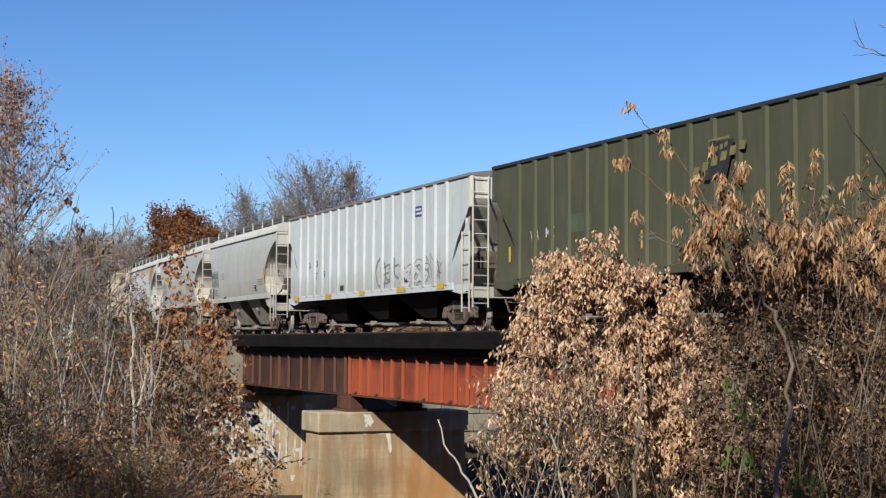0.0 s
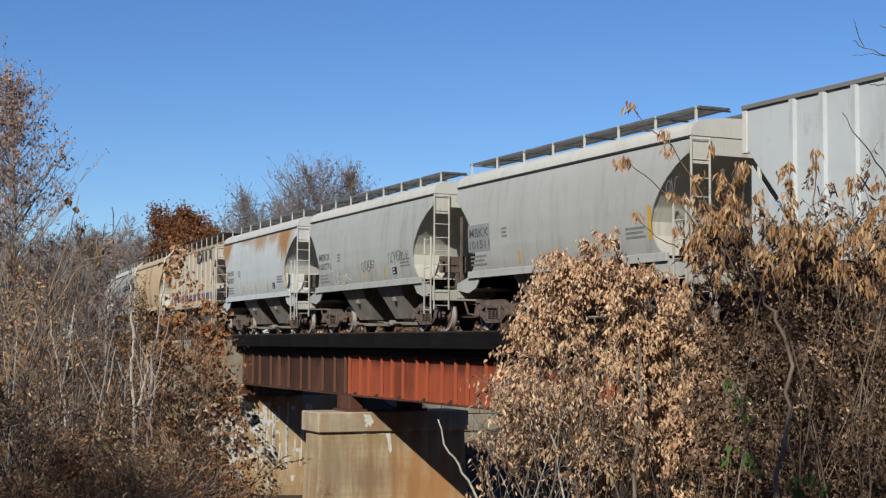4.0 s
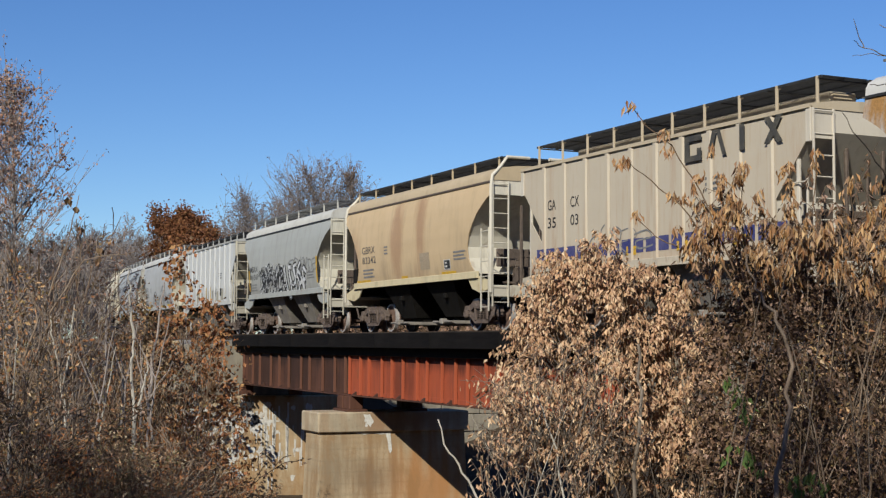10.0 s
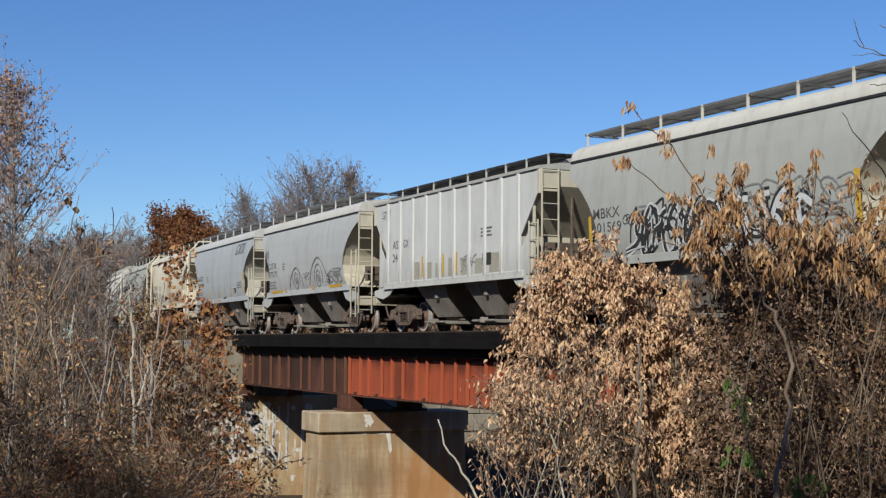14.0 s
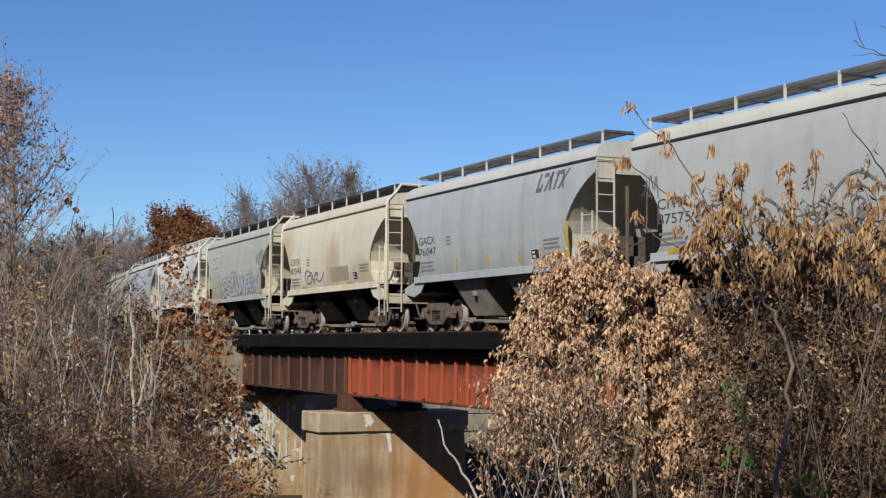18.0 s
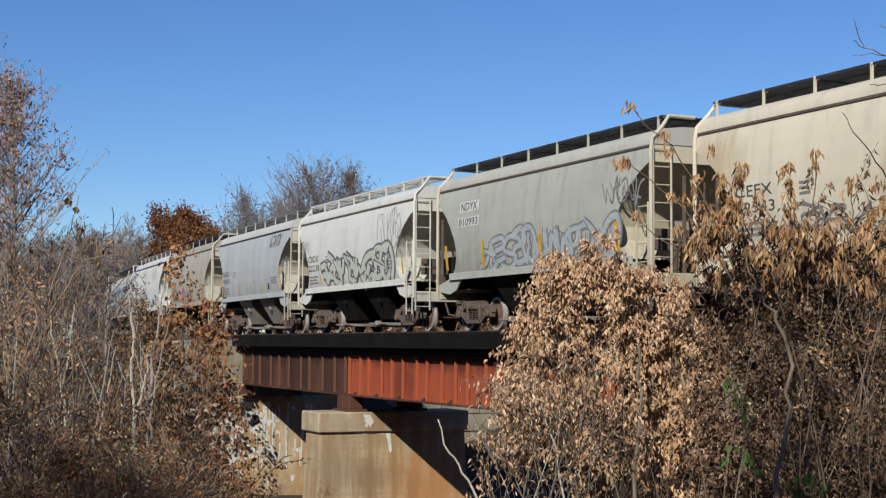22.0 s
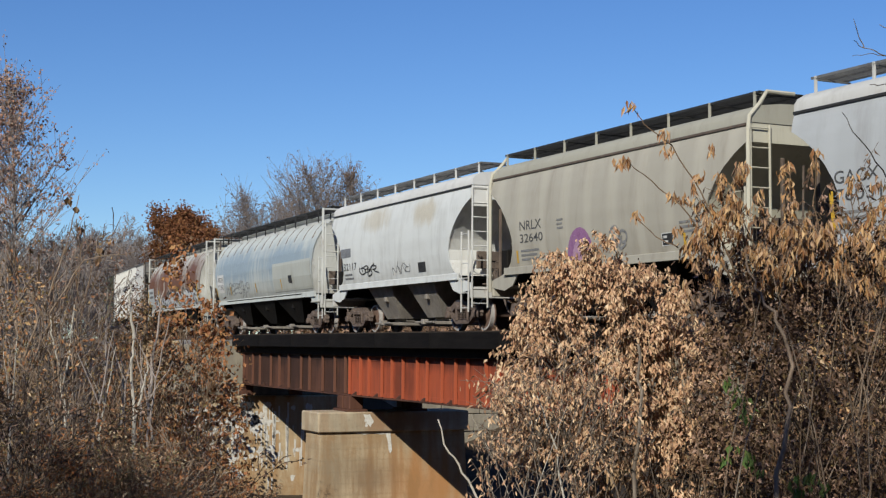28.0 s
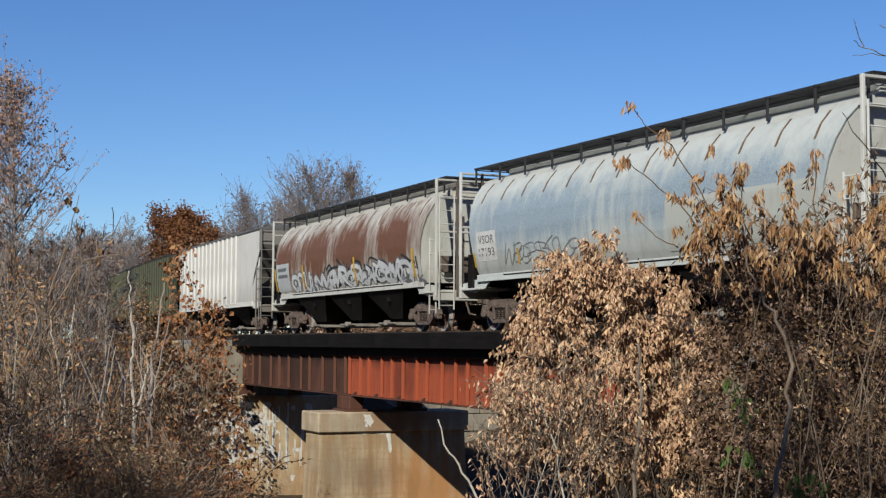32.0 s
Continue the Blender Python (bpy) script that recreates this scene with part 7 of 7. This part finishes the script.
for k in range(18):
    x0, y0, lean, d = rg.uniform(-0.3161, -0.1939), rg.uniform(-0.0885, -0.0325), rg.uniform(-0.014, 0.014), rg.uniform(19, 27)
    ht = -rg.uniform(0.048, 0.104)
    canes("bare_sapling", "thin pale bare stem standing in the brush", [([ahead(x0, y0, d), ahead(x0 + lean * 0.3, y0 - ht * 0.4, d), ahead(x0 + lean, y0 - ht, d)], 0.02, 0.006), ([ahead(x0 + lean * 0.3, y0 - ht * 0.4, d), ahead(x0 - lean, y0 - ht * 0.85, d)], 0.012, 0.004)], (B_PALE, B_LIGHT)[k % 2], seed=400 + k, category="sapling")
canes("bare_sapling", "thin bare sapling with a few last dark leaves", [([(-6.24, 21, -0.94), (-5.88, 21, 0.07), (-5.61, 21, 0.83), (-5.45, 21, 1.55)], 0.018, 0.005), ([(-5.88, 21, -0.27), (-5.35, 21, 0.58), (-4.59, 21, 0.70)], 0.014, 0.005)], B_SAND, L_DARK,
      [*((-5.50, 21, 1.37), (-5.39, 21, 1.07), (-5.14, 21, 0.78), (-5.13, 21, 0.59), (-5.62, 21, 1.51))], (0.09, 0.15), 0.8, 310, 3, "sapling")
canes("bent_cane", "grey upright stem rising through the bush", [([(1.44, 11.2, -2.52), (1.50, 11.2, -2.00), (1.57, 11.2, -1.16), (1.56, 11.3, -0.80)], 0.018, 0.012)], B_GREY)
canes("bent_cane", "thin pale dead stem leaning before the pier", [([(0.43, 11.4, -2.37), (0.20, 11.4, -1.88), (0.05, 11.4, -1.66), (-0.04, 11.4, -1.40)], 0.012, 0.006), ([(0.98, 11, -2.32), (0.88, 11, -1.63), (0.73, 11, -1.20)], 0.01, 0.004)], B_PALE)
canes("leafy_cane", "thin cane with bunches of hanging orange leaves",
      [([(2.19, 10, -0.61), (1.87, 10, -0.05), (1.64, 10, 0.23), (1.44, 10, 0.39), (1.30, 10, 0.50)], 0.007, 0.003),
       ([(2.07, 10, -0.29), (1.84, 10, 0.27), (1.64, 10, 0.60), (1.44, 10, 0.76), (1.36, 10, 0.88)], 0.006, 0.003),
       ([(2.30, 10.1, -0.25), (2.14, 10.1, 0.12), (2.18, 10.1, 0.47)], 0.006, 0.003),
       ([(2.58, 10.1, -0.25), (2.51, 10.1, 0.20), (2.50, 10.1, 0.49)], 0.006, 0.003),
       ([(2.74, 10.1, -0.25), (2.67, 10.1, 0.20), (2.69, 10.1, 0.57)], 0.006, 0.003),
       ([(3.06, 10.1, -0.29), (2.95, 10.1, 0.08), (2.94, 10.1, 0.37)], 0.006, 0.003),
       ([(1.69, 10.1, -0.12), (1.53, 10.1, -0.04), (1.39, 10.1, 0.10)], 0.005, 0.003)],
      B_BROWN, L_ORANGE, [*((1.30, 10, 0.52), (1.26, 10, 0.51), (1.35, 10, 0.90), (1.58, 10, 0.71), (1.61, 10, 0.59), (1.92, 10, 0.59), (2.17, 10.1, 0.48), (2.15, 10.1, 0.37), (2.50, 10.1, 0.50), (2.45, 10.1, 0.45), (2.69, 10.1, 0.59),
       (2.68, 10.1, 0.49), (2.94, 10.1, 0.39), (2.92, 10.1, 0.32), (1.82, 10, 0.39), (1.78, 10, 0.31), (1.98, 10, 0.39), (1.64, 10, 0.27), (1.72, 10, 0.23), (1.39, 10.1, 0.12), (2.04, 10, 0.23), (2.26, 10, 0.15), (1.67, 10, 0.03), (3.11, 10, 0.35))])
canes("bare_cane", "thin bare twigs of a tree reaching into view", [([(2.44, 7, 0.71), (2.23, 7, 0.60), (2.12, 7, 0.64), (2.07, 7, 0.68)], 0.004, 0.0015), ([(2.23, 7, 0.60), (2.15, 7, 0.61), (2.06, 7, 0.60)], 0.0025, 0.0012),
      ([(2.12, 7, 0.64), (2.09, 7, 0.72), (2.07, 7, 0.79)], 0.003, 0.0015), ([(2.43, 7, 0.57), (2.30, 7, 0.71), (2.20, 7, 0.76)], 0.004, 0.002)], B_LIGHT)
canes("bare_cane", "thin drooping bare cane", [([(2.63, 8, -0.10), (2.51, 8, 0.16), (2.38, 8, 0.34), (2.29, 8, 0.49)], 0.005, 0.002), ([(2.74, 8, 0.42), (2.54, 8, 0.65), (2.45, 8, 0.65)], 0.004, 0.002)], B_DARK)
canes("green_sprig", "sprig of still green leaves low in the bush", [([(2.03, 9.2, -1.88), (2.00, 9.2, -1.52), (1.89, 9.2, -1.08)], 0.006, 0.003)], B_BROWN, L_GREEN,
      [*((1.86, 9.2, -1.06), (1.89, 9.2, -1.12), (1.93, 9.2, -1.17), (1.96, 9.2, -1.23), (1.98, 9.2, -1.28), (1.89, 9.2, -1.48), (1.96, 9.2, -1.52), (2.01, 9.2, -1.57), (1.83, 9.2, -1.55), (2.05, 9.2, -1.63))], (0.05, 0.085), 0.5, 8, 5, "sprig")
canes("green_sprig", "sprig of still green leaves low in the bush", [([(2.34, 9, -2.03), (2.31, 9, -1.72)], 0.006, 0.003)], B_BROWN, L_GREEN,
      [*((2.24, 9, -1.68), (2.31, 9, -1.66), (2.38, 9, -1.68), (2.43, 9, -1.72), (2.27, 9, -1.75), (2.20, 9, -1.73))], (0.05, 0.085), 0.5, 9, 5, "sprig")

# a few bare canes that cross the bushes
rg = random.Random(77)
for k in range(12):
    x0, x1 = rg.uniform(0.1787, 0.3269), rg.uniform(-0.056, 0.056)
    d = rg.uniform(8.6, 9.6)
    yt = rg.uniform(-0.0004, 0.0837)
    canes("bare_cane", "thin bare cane crossing the dark bush", [([ahead(x0, -0.1446, d), ahead(x0 + x1 * 0.3, -0.0645, d), ahead(x0 + x1 * 0.7, 0.5 * (yt - 0.0565), d), ahead(x0 + x1, yt, d)], rg.uniform(0.003, 0.006), 0.0015)],
          (B_GREY, B_BROWN, B_BROWN)[k % 3], seed=k)
for k in range(8):
    x0, x1 = rg.uniform(0.0385, 0.1787), rg.uniform(-0.044, 0.044)
    d = rg.uniform(10.6, 11.2)
    yt = rg.uniform(-0.0485, -0.0004)
    canes("bare_cane", "thin bare cane low in the dry bush", [([ahead(x0, -0.1446, d), ahead(x0 + x1 * 0.4, -0.0885, d), ahead(x0 + x1, yt, d)], rg.uniform(0.003, 0.006), 0.0015)], (B_GREY, B_PALE)[k % 2], seed=50 + k)


# three trees added out of view, to shade the low brush and the bush
def shade_tree(name_seed, x, y, low, high, wide, leaves, over=(0.0, 0.0), clumps=26):
    rg = np.random.RandomState(name_seed)
    gz = float(ground_height(np.array([x]), np.array([y]))[0])
    segs = [(x, y, gz - 0.1, x + 0.1, y, low, 0.09, 0.06)]
    cs, ds = [], []
    for k in range(clumps):
        a, r, z = rg.uniform(0, 6.28), wide * math.sqrt(rg.rand()), rg.uniform(low, high)
        q = (x + over[0] + r * math.cos(a), y + over[1] + r * math.sin(a), z)
        segs.append((x + 0.1, y, low * 0.9 + gz * 0.1 + rg.rand() * (high - low) * 0.3, *q, 0.025, 0.008))
        for _ in range(leaves):
            cs.append(tuple(np.array(q) + rg.normal(size=3) * 0.32))
            ds.append(tuple(rg.normal(size=3) + np.array([0, 0, -0.6])))
    ob = tagged(new("shade_tree"), "leafy brown tree out of view, added for its shade", "tree")
    part("trunk", tubes(segs, 6), B_BROWN, ob)
    part("crown", leaf_cloud(cs, ds, rg.uniform(0.07, 0.13, len(cs)), 0.7, name_seed), L_RUST, ob)


shade_tree(201, -1.9, -0.8, 5.0, 5.9, 1.2, 26, (0.8, 0.5))
shade_tree(202, -10.6, 9.6, 3.6, 5.0, 2.2, 150, clumps=17)
shade_tree(203, -8.8, 7.2, 3.4, 4.8, 2.0, 200, clumps=20)
motions()
